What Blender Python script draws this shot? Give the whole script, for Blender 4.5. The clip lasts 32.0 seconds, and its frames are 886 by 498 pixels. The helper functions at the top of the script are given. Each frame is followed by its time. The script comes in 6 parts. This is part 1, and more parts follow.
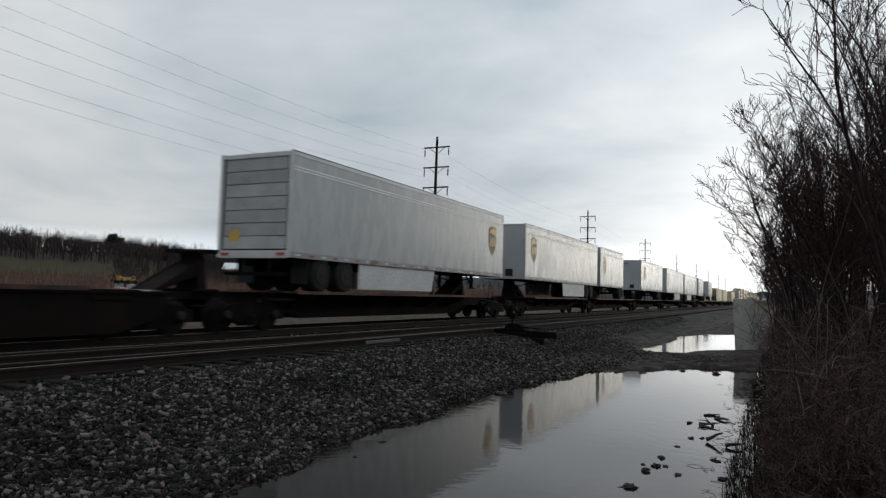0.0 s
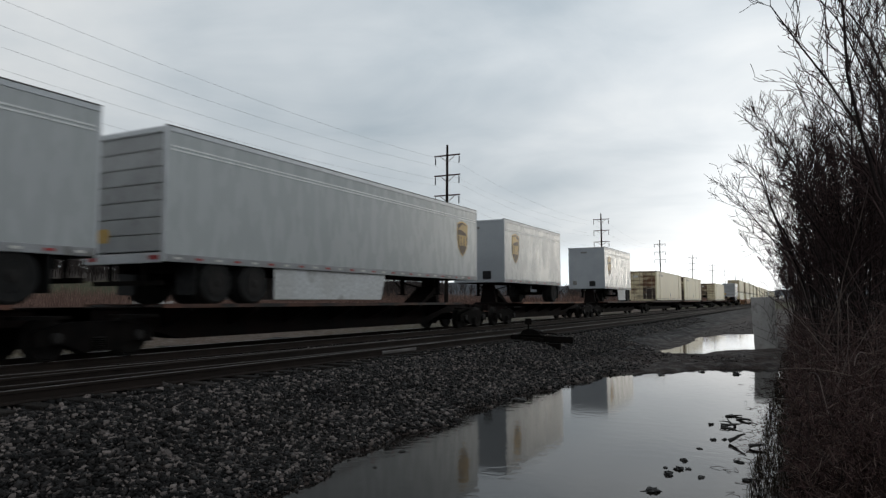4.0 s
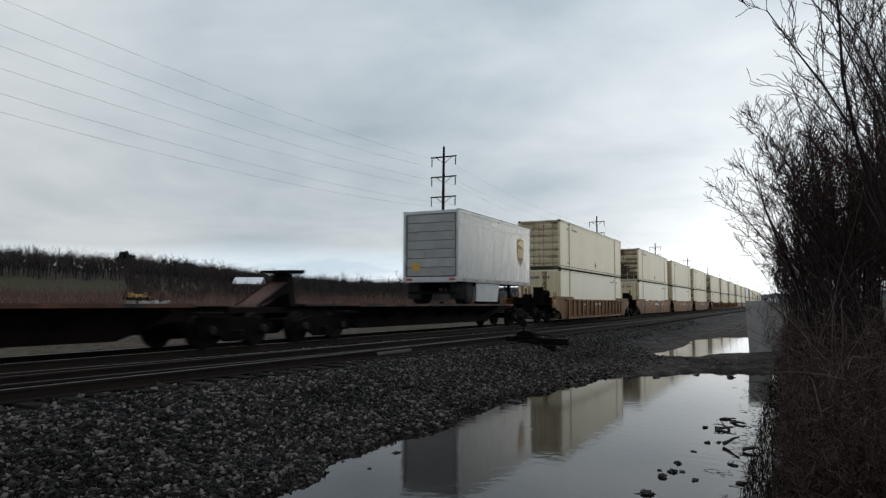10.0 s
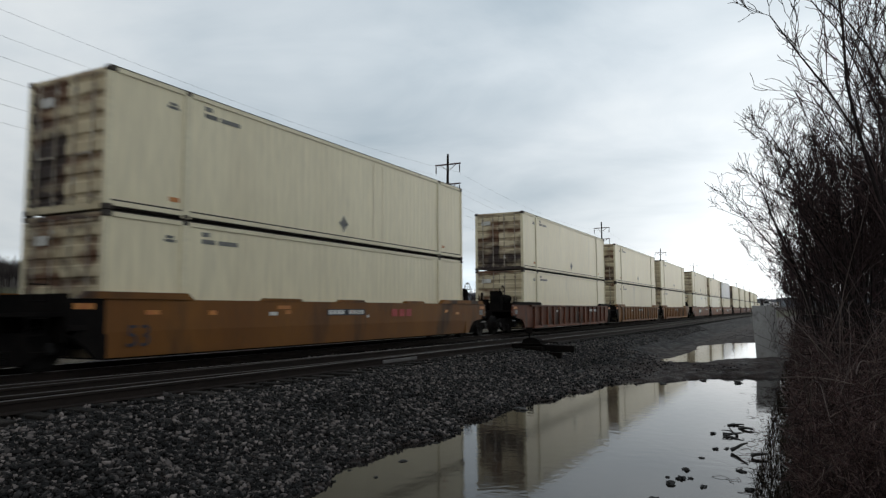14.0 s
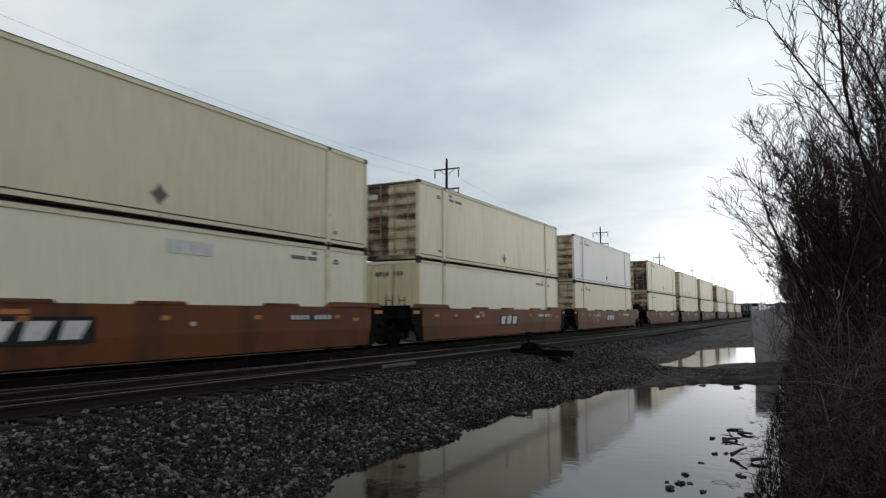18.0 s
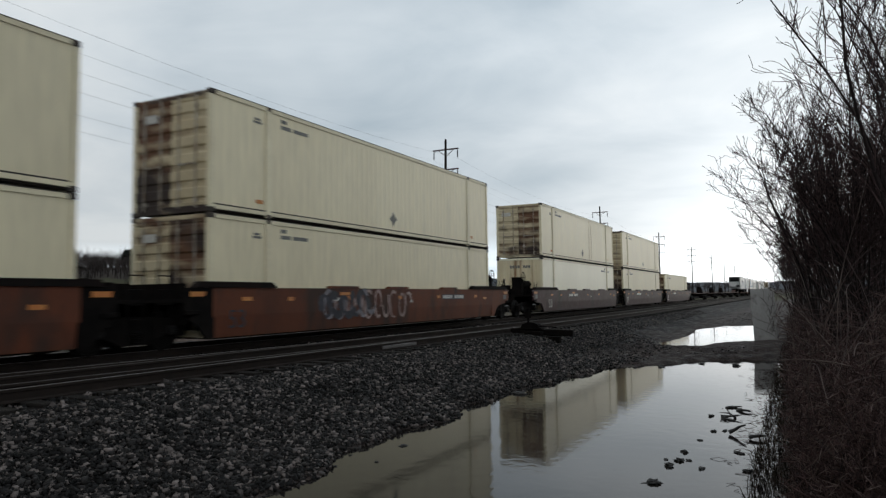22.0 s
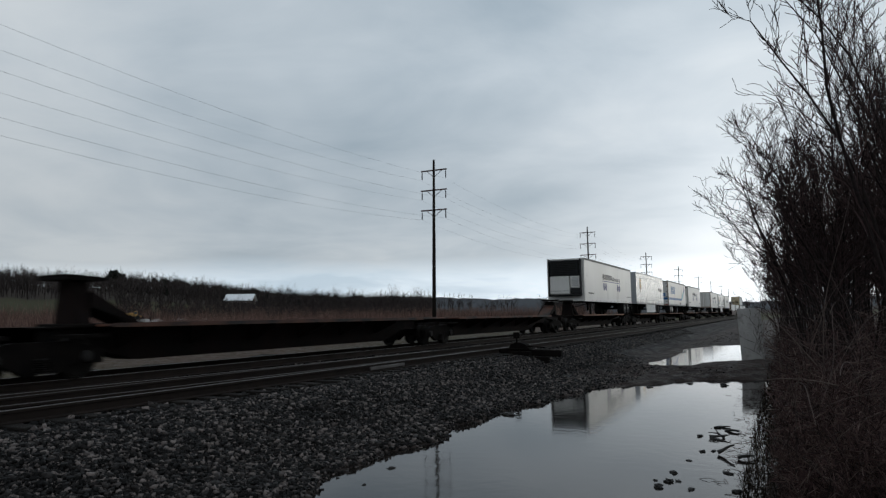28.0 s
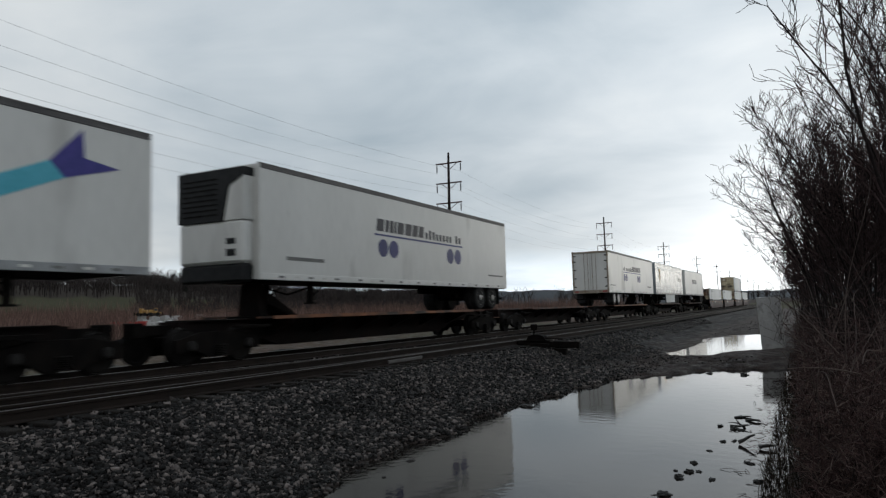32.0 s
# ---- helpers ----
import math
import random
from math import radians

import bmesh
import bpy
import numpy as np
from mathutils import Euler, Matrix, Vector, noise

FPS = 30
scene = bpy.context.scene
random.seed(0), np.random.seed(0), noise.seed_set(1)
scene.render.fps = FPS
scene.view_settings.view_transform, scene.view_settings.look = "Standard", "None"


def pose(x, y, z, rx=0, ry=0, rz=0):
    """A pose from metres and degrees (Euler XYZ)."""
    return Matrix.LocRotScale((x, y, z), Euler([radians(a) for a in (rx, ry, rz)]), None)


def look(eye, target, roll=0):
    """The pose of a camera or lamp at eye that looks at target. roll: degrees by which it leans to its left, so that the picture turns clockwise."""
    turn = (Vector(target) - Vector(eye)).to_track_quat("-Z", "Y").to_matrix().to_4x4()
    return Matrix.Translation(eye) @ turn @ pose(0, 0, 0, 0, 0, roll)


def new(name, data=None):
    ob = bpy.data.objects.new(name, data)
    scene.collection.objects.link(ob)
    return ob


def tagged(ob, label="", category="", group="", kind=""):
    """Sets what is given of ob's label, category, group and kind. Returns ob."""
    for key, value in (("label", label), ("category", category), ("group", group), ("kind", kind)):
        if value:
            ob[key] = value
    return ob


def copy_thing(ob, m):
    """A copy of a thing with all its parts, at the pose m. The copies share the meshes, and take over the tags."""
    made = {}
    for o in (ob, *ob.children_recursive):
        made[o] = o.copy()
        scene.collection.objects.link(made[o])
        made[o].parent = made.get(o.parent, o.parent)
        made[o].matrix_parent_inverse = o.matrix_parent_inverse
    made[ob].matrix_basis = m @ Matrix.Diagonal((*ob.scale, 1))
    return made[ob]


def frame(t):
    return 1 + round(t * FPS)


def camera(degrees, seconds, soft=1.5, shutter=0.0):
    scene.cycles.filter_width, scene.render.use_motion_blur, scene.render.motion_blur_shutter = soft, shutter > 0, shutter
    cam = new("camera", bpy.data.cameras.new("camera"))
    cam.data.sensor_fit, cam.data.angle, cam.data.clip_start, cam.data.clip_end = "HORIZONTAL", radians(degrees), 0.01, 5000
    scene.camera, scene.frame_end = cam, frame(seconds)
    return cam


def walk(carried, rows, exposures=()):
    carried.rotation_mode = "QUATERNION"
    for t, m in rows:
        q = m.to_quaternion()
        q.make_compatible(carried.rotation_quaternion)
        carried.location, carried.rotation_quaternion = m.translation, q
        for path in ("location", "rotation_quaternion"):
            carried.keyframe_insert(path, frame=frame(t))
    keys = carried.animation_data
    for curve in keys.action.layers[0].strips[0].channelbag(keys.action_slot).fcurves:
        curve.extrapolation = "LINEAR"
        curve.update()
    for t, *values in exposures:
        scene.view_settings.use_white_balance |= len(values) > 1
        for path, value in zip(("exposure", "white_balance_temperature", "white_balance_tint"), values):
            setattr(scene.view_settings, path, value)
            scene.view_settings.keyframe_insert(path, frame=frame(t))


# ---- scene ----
# ---------------------------------------------------------------- camera
CAM_Z = 1.97
PATH = [
    (0.0, 25.84, 3.73, -1.55),
    (0.5, 25.93, 4.25, -1.15),
    (1.0, 26.21, 4.13, -0.71),
    (1.5, 26.01, 3.90, -0.06),
    (2.0, 25.27, 3.78, -0.21),
    (2.5, 25.62, 4.13, 0.11),
    (4.5, 27.24, 4.32, 0.12),
    (5.0, 27.05, 4.23, 0.20),
    (5.5, 26.67, 4.55, -0.05),
    (6.0, 27.11, 4.33, 0.07),
    (6.5, 26.79, 3.40, -0.44),
    (7.0, 27.04, 3.13, -0.61),
    (7.5, 27.05, 2.96, -0.54),
    (8.0, 26.92, 3.37, -0.76),
    (8.5, 26.90, 3.62, -0.58),
    (9.0, 26.66, 3.63, -0.61),
    (9.5, 26.78, 4.42, -0.49),
    (10.0, 26.71, 4.49, -0.17),
    (10.5, 26.64, 4.70, 0.27),
    (11.0, 26.38, 4.83, 0.36),
    (11.5, 26.32, 5.04, 0.41),
    (12.0, 26.48, 4.67, 0.25),
    (12.5, 27.17, 4.63, 0.35),
    (13.0, 27.01, 4.47, 0.33),
    (13.5, 27.11, 5.14, 0.34),
    (14.0, 27.15, 5.11, 0.29),
    (14.5, 27.07, 5.47, 0.15),
    (16.5, 26.96, 5.48, 0.15),
    (17.0, 27.12, 5.87, 0.14),
    (17.5, 26.99, 5.40, 0.25),
    (18.0, 27.06, 5.50, 0.32),
    (18.5, 27.33, 5.49, 0.89),
    (19.0, 27.53, 5.53, 0.67),
    (19.5, 27.87, 5.76, 0.59),
    (20.0, 27.82, 5.63, 0.56),
    (20.5, 27.26, 4.90, 0.32),
    (21.0, 27.57, 4.38, 0.26),
    (21.5, 27.90, 4.15, 0.67),
    (22.0, 27.06, 3.91, 0.73),
    (22.5, 26.67, 4.02, 0.87),
    (23.0, 26.56, 3.99, 1.00),
    (23.5, 26.83, 5.11, 1.10),
    (24.0, 26.43, 4.82, 0.93),
    (24.5, 26.19, 5.54, 1.05),
    (26.5, 26.05, 5.26, 0.52),
    (27.0, 26.00, 5.36, 0.84),
    (27.5, 25.82, 5.00, 0.70),
    (28.0, 26.09, 5.58, 0.88),
    (28.5, 26.02, 5.94, 0.93),
    (29.0, 26.51, 5.86, 1.14),
    (29.5, 28.39, 6.51, 1.18),
    (30.0, 27.89, 6.07, 1.15),
    (30.5, 28.36, 6.03, 1.38),
    (31.0, 28.59, 5.94, 1.51),
    (31.5, 28.16, 5.23, 1.43),
    (32.0, 27.49, 5.02, 1.61),
]

cam = camera(65.5, 32.0, soft=1.3, shutter=0.2)
EXPOSURE = [(0.0, 0.04, 6650, 11), (6.0, 0.04, 6650, 11), (9.0, 0.0, 6500, 10), (13.0, 0.10, 6500, 10), (19.0, 0.14, 6500, 10), (23.0, 0.10, 6530, 10), (24.5, 0.06, 6450, 10), (26.5, -0.20, 6320, 9.5), (29.0, -0.2, 6320, 9.5), (30.0, -0.08, 6400, 10), (32.0, 0.0, 6500, 10)]
walk(cam, [(t, pose(0, 0, CAM_Z, 90 + p, r, y)) for t, y, p, r in PATH], EXPOSURE)

# ---------------------------------------------------------------- sky and sun
SUN_AZ, SUN_EL = 15.0, 8.0         # hidden sun: degrees right of the track's far end, degrees up
GAP_AZ, GAP_EL = -2.5, 4.5         # brightest gap in the cloud


def build_world():
    w = bpy.data.worlds.new("overcast_sky")
    scene.world = w
    w.use_nodes = True
    nt = w.node_tree
    nt.nodes.clear()
    N, L = nt.nodes.new, nt.links.new
    out, bg = N("ShaderNodeOutputWorld"), N("ShaderNodeBackground")
    sky = N("ShaderNodeTexSky")
    sky.sky_type, sky.sun_disc = "NISHITA", False
    sky.sun_elevation, sky.sun_rotation = radians(SUN_EL), radians(SUN_AZ)
    co = N("ShaderNodeTexCoord")
    sep = N("ShaderNodeSeparateXYZ")
    L(co.outputs["Generated"], sep.inputs[0])

    def math(op, a, b=None, clamp=False):
        n = N("ShaderNodeMath")
        n.operation, n.use_clamp = op, clamp
        for i, v in enumerate((a, b)):
            if v is None:
                continue
            if isinstance(v, (int, float)):
                n.inputs[i].default_value = v
            else:
                L(v, n.inputs[i])
        return n.outputs[0]

    zc = math("MAXIMUM", sep.outputs[2], 0.0)
    den = math("ADD", zc, 0.14)
    flat = N("ShaderNodeCombineXYZ")
    L(math("DIVIDE", sep.outputs[0], den), flat.inputs[0])
    L(math("DIVIDE", sep.outputs[1], den), flat.inputs[1])

    def clouds(scale, detail, rough, dist):
        n = N("ShaderNodeTexNoise")
        n.inputs["Scale"].default_value, n.inputs["Detail"].default_value = scale, detail
        n.inputs["Roughness"].default_value, n.inputs["Distortion"].default_value = rough, dist
        L(flat.outputs[0], n.inputs["Vector"])
        return n.outputs["Fac"]

    big, small = clouds(0.33, 5, 0.55, 0.4), clouds(1.3, 6, 0.6, 0.6)
    mixv = math("ADD", math("MULTIPLY", big, 0.80), math("MULTIPLY", small, 0.20))
    ramp = N("ShaderNodeValToRGB")
    e = ramp.color_ramp.elements
    e[0].position, e[0].color = 0.39, (0.395, 0.475, 0.54, 1)
    e[1].position, e[1].color = 0.61, (0.74, 0.785, 0.81, 1)
    mid = e.new(0.505)
    mid.color = (0.585, 0.65, 0.70, 1)
    L(mixv, ramp.inputs[0])
    # a darker bank of cloud with a bright gap below it, low over the hills
    bank = N("ShaderNodeValToRGB")
    for at, v in ((0.052, 1.42), (0.085, 0.86), (0.17, 0.88), (0.34, 1.0)):
        bank.color_ramp.elements.new(at).color = (v, v, v, 1)
    b0, b1 = bank.color_ramp.elements[0], bank.color_ramp.elements[-1]
    b0.color, b1.color = (1.42, 1.42, 1.42, 1), (1.0, 1.0, 1.0, 1)
    L(math("ADD", zc, math("MULTIPLY", math("SUBTRACT", mixv, 0.5), 0.10)), bank.inputs[0])
    dim = N("ShaderNodeMix")
    dim.data_type, dim.blend_type = "RGBA", "MULTIPLY"
    dim.inputs["Factor"].default_value = 1.0
    L(ramp.outputs[0], dim.inputs[6])
    L(bank.outputs[0], dim.inputs[7])
    # thinner cloud towards the track's far end, thicker away from it
    side = N("ShaderNodeVectorMath")
    side.operation = "DOT_PRODUCT"
    L(co.outputs["Generated"], side.inputs[0])
    side.inputs[1].default_value = (0.8, 0.6, 0.0)
    thin = N("ShaderNodeMix")
    thin.data_type, thin.blend_type = "RGBA", "MULTIPLY"
    thin.inputs["Factor"].default_value = 1.0
    grad = N("ShaderNodeCombineColor")
    gv = math("ADD", math("MULTIPLY", side.outputs["Value"], 0.20), 0.97)
    for q in range(3):
        L(gv, grad.inputs[q])
    L(dim.outputs[2], thin.inputs[6])
    L(grad.outputs[0], thin.inputs[7])
    # glow of the hidden sun, wide and low
    sd = Vector((math_sin(GAP_AZ) * math_cos(GAP_EL), math_cos(GAP_AZ) * math_cos(GAP_EL), math_sin(GAP_EL)))
    dot = N("ShaderNodeVectorMath")
    dot.operation = "DOT_PRODUCT"
    L(co.outputs["Generated"], dot.inputs[0])
    dot.inputs[1].default_value = sd
    d = math("MAXIMUM", dot.outputs["Value"], 0.0)
    glow = math("ADD", math("MULTIPLY", math("POWER", d, 90.0), 0.32), math("MULTIPLY", math("POWER", d, 14.0), 0.13))
    # bright band low over the horizon
    band = math("MULTIPLY", math("POWER", math("SUBTRACT", 1.0, zc, True), 26.0), 0.11)
    gl = N("ShaderNodeMix")
    gl.data_type, gl.blend_type = "RGBA", "ADD"
    gl.inputs["Factor"].default_value = 1.0
    add = N("ShaderNodeCombineColor")
    s = math("ADD", glow, band)
    L(s, add.inputs[0])
    L(math("MULTIPLY", s, 0.995), add.inputs[1])
    L(math("MULTIPLY", s, 0.985), add.inputs[2])
    L(thin.outputs[2], gl.inputs[6])
    L(add.outputs[0], gl.inputs[7])
    # a little of the clear sky above the cloud
    tot = N("ShaderNodeMix")
    tot.data_type, tot.blend_type = "RGBA", "ADD"
    tot.inputs["Factor"].default_value = 0.004
    L(gl.outputs[2], tot.inputs[6])
    L(sky.outputs[0], tot.inputs[7])
    L(tot.outputs[2], bg.inputs[0])
    bg.inputs[1].default_value = 1.0
    L(bg.outputs[0], out.inputs[0])


def math_sin(a):
    return math.sin(radians(a))


def math_cos(a):
    return math.cos(radians(a))


build_world()
sun = new("sun", bpy.data.lights.new("sun", "SUN"))
sun.data.energy, sun.data.angle, sun.data.color = 0.2, radians(20), (1.0, 0.95, 0.84)
sun.matrix_world = look((0, 0, 50), (-math_sin(SUN_AZ) * 40, -math_cos(SUN_AZ) * 40, 50 - 40 * math.tan(radians(SUN_EL))))


# ---------------------------------------------------------------- materials
def surf(name, c1, c2, scale=3.0, rough=0.7, metal=0.0, bump=0.0, bscale=40.0, fine=0.25, spec=0.5, stretch=None, rand=0.12, dirt_or_sheen=None, dscale=1.2, dcut=0.58):
    """Two-scale mottled surface: c1 and c2 mix by a broad noise, a fine grain varies the value, grime or a painted
    sheen lies in patches.
    """
    m = bpy.data.materials.new(name)
    m.use_nodes = True
    nt = m.node_tree
    b = nt.nodes["Principled BSDF"]
    N, L = nt.nodes.new, nt.links.new
    b.inputs["Roughness"].default_value, b.inputs["Metallic"].default_value = rough, metal
    b.inputs["Specular IOR Level"].default_value = spec
    co, info = N("ShaderNodeTexCoord"), N("ShaderNodeObjectInfo")
    mp = N("ShaderNodeMapping")
    if stretch:
        mp.inputs["Scale"].default_value = stretch
    L(co.outputs["Object"], mp.inputs[0])

    def noise_tex(s, detail=4.0, w=17.0):
        n = N("ShaderNodeTexNoise")
        n.noise_dimensions = "4D"
        n.inputs["Scale"].default_value, n.inputs["Detail"].default_value = s, detail
        mul = N("ShaderNodeMath")
        mul.operation = "MULTIPLY"
        mul.inputs[1].default_value = w
        L(info.outputs["Random"], mul.inputs[0])
        L(mul.outputs[0], n.inputs["W"])
        L(mp.outputs[0], n.inputs["Vector"])
        return n.outputs["Fac"]

    def ramp(v, a, c):
        r = N("ShaderNodeMapRange")
        r.inputs["From Min"].default_value, r.inputs["From Max"].default_value = a, c
        L(v, r.inputs[0])
        return r.outputs[0]

    def mix(f, a, c, mode="MIX"):
        n = N("ShaderNodeMix")
        n.data_type, n.blend_type = "RGBA", mode
        for v, i in ((f, 0), (a, 6), (c, 7)):
            if isinstance(v, (int, float)):
                n.inputs[i].default_value = v
            elif isinstance(v, tuple):
                n.inputs[i].default_value = (*v, 1)
            else:
                L(v, n.inputs[i])
        return n.outputs[2]

    col = mix(ramp(noise_tex(scale), 0.35, 0.65), c1, c2)
    if dirt_or_sheen:
        col = mix(ramp(noise_tex(dscale, 6.0, 31.0), dcut, dcut + 0.12), col, dirt_or_sheen)
    grain = ramp(noise_tex(scale * 14, 3.0), 0.25, 0.75)
    g = N("ShaderNodeMapRange")
    g.inputs["To Min"].default_value, g.inputs["To Max"].default_value = 1 - fine, 1 + fine
    L(grain, g.inputs[0])
    hsv = N("ShaderNodeHueSaturation")
    L(col, hsv.inputs["Color"])
    val = N("ShaderNodeMapRange")
    val.inputs["To Min"].default_value, val.inputs["To Max"].default_value = 1 - rand, 1 + rand
    L(info.outputs["Random"], val.inputs[0])
    mul = N("ShaderNodeMath")
    mul.operation = "MULTIPLY"
    L(val.outputs[0], mul.inputs[0])
    L(g.outputs[0], mul.inputs[1])
    L(mul.outputs[0], hsv.inputs["Value"])
    L(hsv.outputs[0], b.inputs["Base Color"])
    rr = N("ShaderNodeMapRange")
    rr.inputs["To Min"].default_value, rr.inputs["To Max"].default_value = max(0.02, rough - 0.12), min(1, rough + 0.12)
    L(grain, rr.inputs[0])
    L(rr.outputs[0], b.inputs["Roughness"])
    if bump:
        bn = N("ShaderNodeBump")
        bn.inputs["Strength"].default_value, bn.inputs["Distance"].default_value = bump, 0.02
        L(noise_tex(bscale, 5.0), bn.inputs["Height"])
        L(bn.outputs[0], b.inputs["Normal"])
    return m


def canes(name, stops, rough=0.9, tint=0.15):
    """Many rods in one mesh: each takes its own shade from the ramp of stops."""
    m = bpy.data.materials.new(name)
    m.use_nodes = True
    nt = m.node_tree
    b = nt.nodes["Principled BSDF"]
    geo, r, n, hs, mr = [nt.nodes.new("ShaderNode" + k) for k in ("NewGeometry", "ValToRGB", "TexNoise", "HueSaturation", "MapRange")]
    e = r.color_ramp.elements
    e[0].color, e[1].color = (*stops[0], 1), (*stops[-1], 1)
    for i, c in enumerate(stops[1:-1]):
        e.new((i + 1) / (len(stops) - 1)).color = (*c, 1)
    nt.links.new(geo.outputs["Random Per Island"], r.inputs[0])
    n.inputs["Scale"].default_value, n.inputs["Detail"].default_value = 25.0, 3.0
    nt.links.new(geo.outputs["Position"], n.inputs["Vector"])
    mr.inputs["To Min"].default_value, mr.inputs["To Max"].default_value = 1 - tint * 2, 1 + tint * 2
    nt.links.new(n.outputs["Fac"], mr.inputs[0])
    nt.links.new(mr.outputs[0], hs.inputs["Value"])
    nt.links.new(r.outputs[0], hs.inputs["Color"])
    nt.links.new(hs.outputs[0], b.inputs["Base Color"])
    b.inputs["Roughness"].default_value, b.inputs["Specular IOR Level"].default_value = rough, 0.1
    return m


M = {}
M["cream"] = surf("cream_paint", (0.720, 0.630, 0.427), (0.666, 0.576, 0.387), 0.5, 0.45, 0, 0.15, 3, 0.10, rand=0.07, dirt_or_sheen=(0.522, 0.459, 0.324), dscale=0.7, dcut=0.62, stretch=(1, 1, 0.16))
M["cream_pale"] = surf("pale_cream_paint", (0.79, 0.735, 0.57), (0.74, 0.685, 0.52), 0.5, 0.42, 0, 0.1, 3, 0.06, rand=0.05, dirt_or_sheen=(0.60, 0.54, 0.40), dscale=0.7, dcut=0.64, stretch=(1, 1, 0.16))
M["cream_frame"] = surf("cream_frame_paint", (0.704, 0.625, 0.431), (0.634, 0.546, 0.370), 1.0, 0.5, 0, 0.1, 20, 0.08, rand=0.06, dirt_or_sheen=(0.194, 0.114, 0.062), dscale=2.5, dcut=0.66)
M["grey_box"] = surf("pale_grey_paint", (0.66, 0.655, 0.64), (0.60, 0.595, 0.58), 0.5, 0.45, 0, 0.15, 3, 0.04, dirt_or_sheen=(0.38, 0.36, 0.33), dscale=0.7, dcut=0.64, stretch=(1, 1, 0.25))
M["lock_bar"] = surf("galvanised_lock_bar", (0.36, 0.33, 0.28), (0.2, 0.14, 0.09), 4, 0.5, 0.4, rand=0.1)
M["cream_end"] = surf("rust_streaked_cream_paint", (0.74, 0.64, 0.43), (0.64, 0.53, 0.34), 0.8, 0.55, 0, 0.2, 15, 0.08, rand=0.08, dirt_or_sheen=(0.24, 0.12, 0.05), dscale=1.0, dcut=0.54, stretch=(3.0, 1, 0.22))
M["seam"] = surf("dark_gap", (0.03, 0.025, 0.02), (0.05, 0.035, 0.025), 5, 0.8)
M["mark"] = surf("faded_lettering", (0.12, 0.12, 0.12), (0.2, 0.19, 0.17), 8, 0.6, spec=0.15)
M["hazard"] = surf("orange_label", (0.42, 0.13, 0.03), (0.5, 0.2, 0.04), 8, 0.5)
# the paler upright smears are painted reflections of sky on the skin
M["silver"] = surf("grey_trailer_skin", (0.37, 0.385, 0.38), (0.41, 0.425, 0.42), 0.22, 0.27, 0.0, 0.10, 1.1, 0.04, spec=0.4, rand=0.08, dirt_or_sheen=(0.43, 0.44, 0.44), dscale=0.25, dcut=0.6, stretch=(1, 1, 0.3))
M["silver_nose"] = surf("grey_trailer_nose", (0.36, 0.38, 0.40), (0.31, 0.33, 0.35), 0.9, 0.4, 0.1, 0.1, 4, 0.06, rand=0.06, dirt_or_sheen=(0.22, 0.21, 0.2), dscale=1.2, dcut=0.66)
M["rail_alu"] = surf("aluminium_rail", (0.50, 0.51, 0.52), (0.42, 0.43, 0.44), 2, 0.4, 0.3, fine=0.1)
M["rail_grey"] = surf("dull_trailer_rail", (0.30, 0.305, 0.31), (0.22, 0.22, 0.22), 2, 0.5, 0.1, fine=0.1, dirt_or_sheen=(0.12, 0.11, 0.10), dscale=1.5, dcut=0.56)
M["dark_rail"] = surf("black_roof_rail", (0.05, 0.045, 0.045), (0.10, 0.09, 0.085), 2, 0.6)
M["white_trl"] = surf("white_trailer_skin", (0.62, 0.605, 0.575), (0.56, 0.545, 0.515), 0.5, 0.38, 0, 0.1, 3, 0.05, rand=0.05, dirt_or_sheen=(0.40, 0.385, 0.36), dscale=0.7, dcut=0.58, stretch=(1, 1, 0.3))
M["stripe"] = surf("white_stripe_film", (0.80, 0.80, 0.78), (0.72, 0.72, 0.70), 1.0, 0.4)
M["roll_door"] = surf("slatted_roll_door_paint", (0.35, 0.36, 0.36), (0.28, 0.28, 0.28), 1.5, 0.5, 0, 0.1, 10, 0.1, dirt_or_sheen=(0.16, 0.15, 0.14), dscale=1.6, dcut=0.6)
M["skirt"] = surf("white_side_skirt", (0.52, 0.53, 0.53), (0.44, 0.44, 0.43), 0.8, 0.5, dirt_or_sheen=(0.25, 0.24, 0.22), dscale=1.4, dcut=0.6)
M["tyre"] = surf("black_rubber", (0.012, 0.012, 0.012), (0.02, 0.019, 0.018), 6, 0.85, spec=0.15)
M["rim"] = surf("dusty_steel_rim", (0.42, 0.42, 0.41), (0.25, 0.24, 0.22), 6, 0.45, 0.4)
# next three near-black: the deep shade under the cars is in their base colours
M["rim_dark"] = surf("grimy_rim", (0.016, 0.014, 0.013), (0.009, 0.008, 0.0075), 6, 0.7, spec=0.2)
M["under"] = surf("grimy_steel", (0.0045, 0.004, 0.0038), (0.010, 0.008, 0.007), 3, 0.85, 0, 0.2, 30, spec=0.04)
M["spine"] = surf("weathered_spine_car_paint", (0.011, 0.006, 0.0052), (0.007, 0.005, 0.0046), 1.2, 0.8, 0, 0.2, 25, 0.2, dirt_or_sheen=(0.005, 0.0045, 0.0042), dscale=1.0, dcut=0.5, spec=0.08)
M["deck"] = surf("rusty_deck_edge", (0.13, 0.048, 0.026), (0.045, 0.022, 0.016), 1.2, 0.75, 0, 0.3, 25, 0.25, rand=0.35, dirt_or_sheen=(0.018, 0.013, 0.011), dscale=0.9, dcut=0.47)
M["yellow_deck"] = surf("worn_orange_deck_paint", (0.24, 0.085, 0.03), (0.12, 0.045, 0.02), 1.2, 0.7, 0, 0.3, 25, 0.2, dirt_or_sheen=(0.03, 0.018, 0.013), dscale=0.9, dcut=0.5)
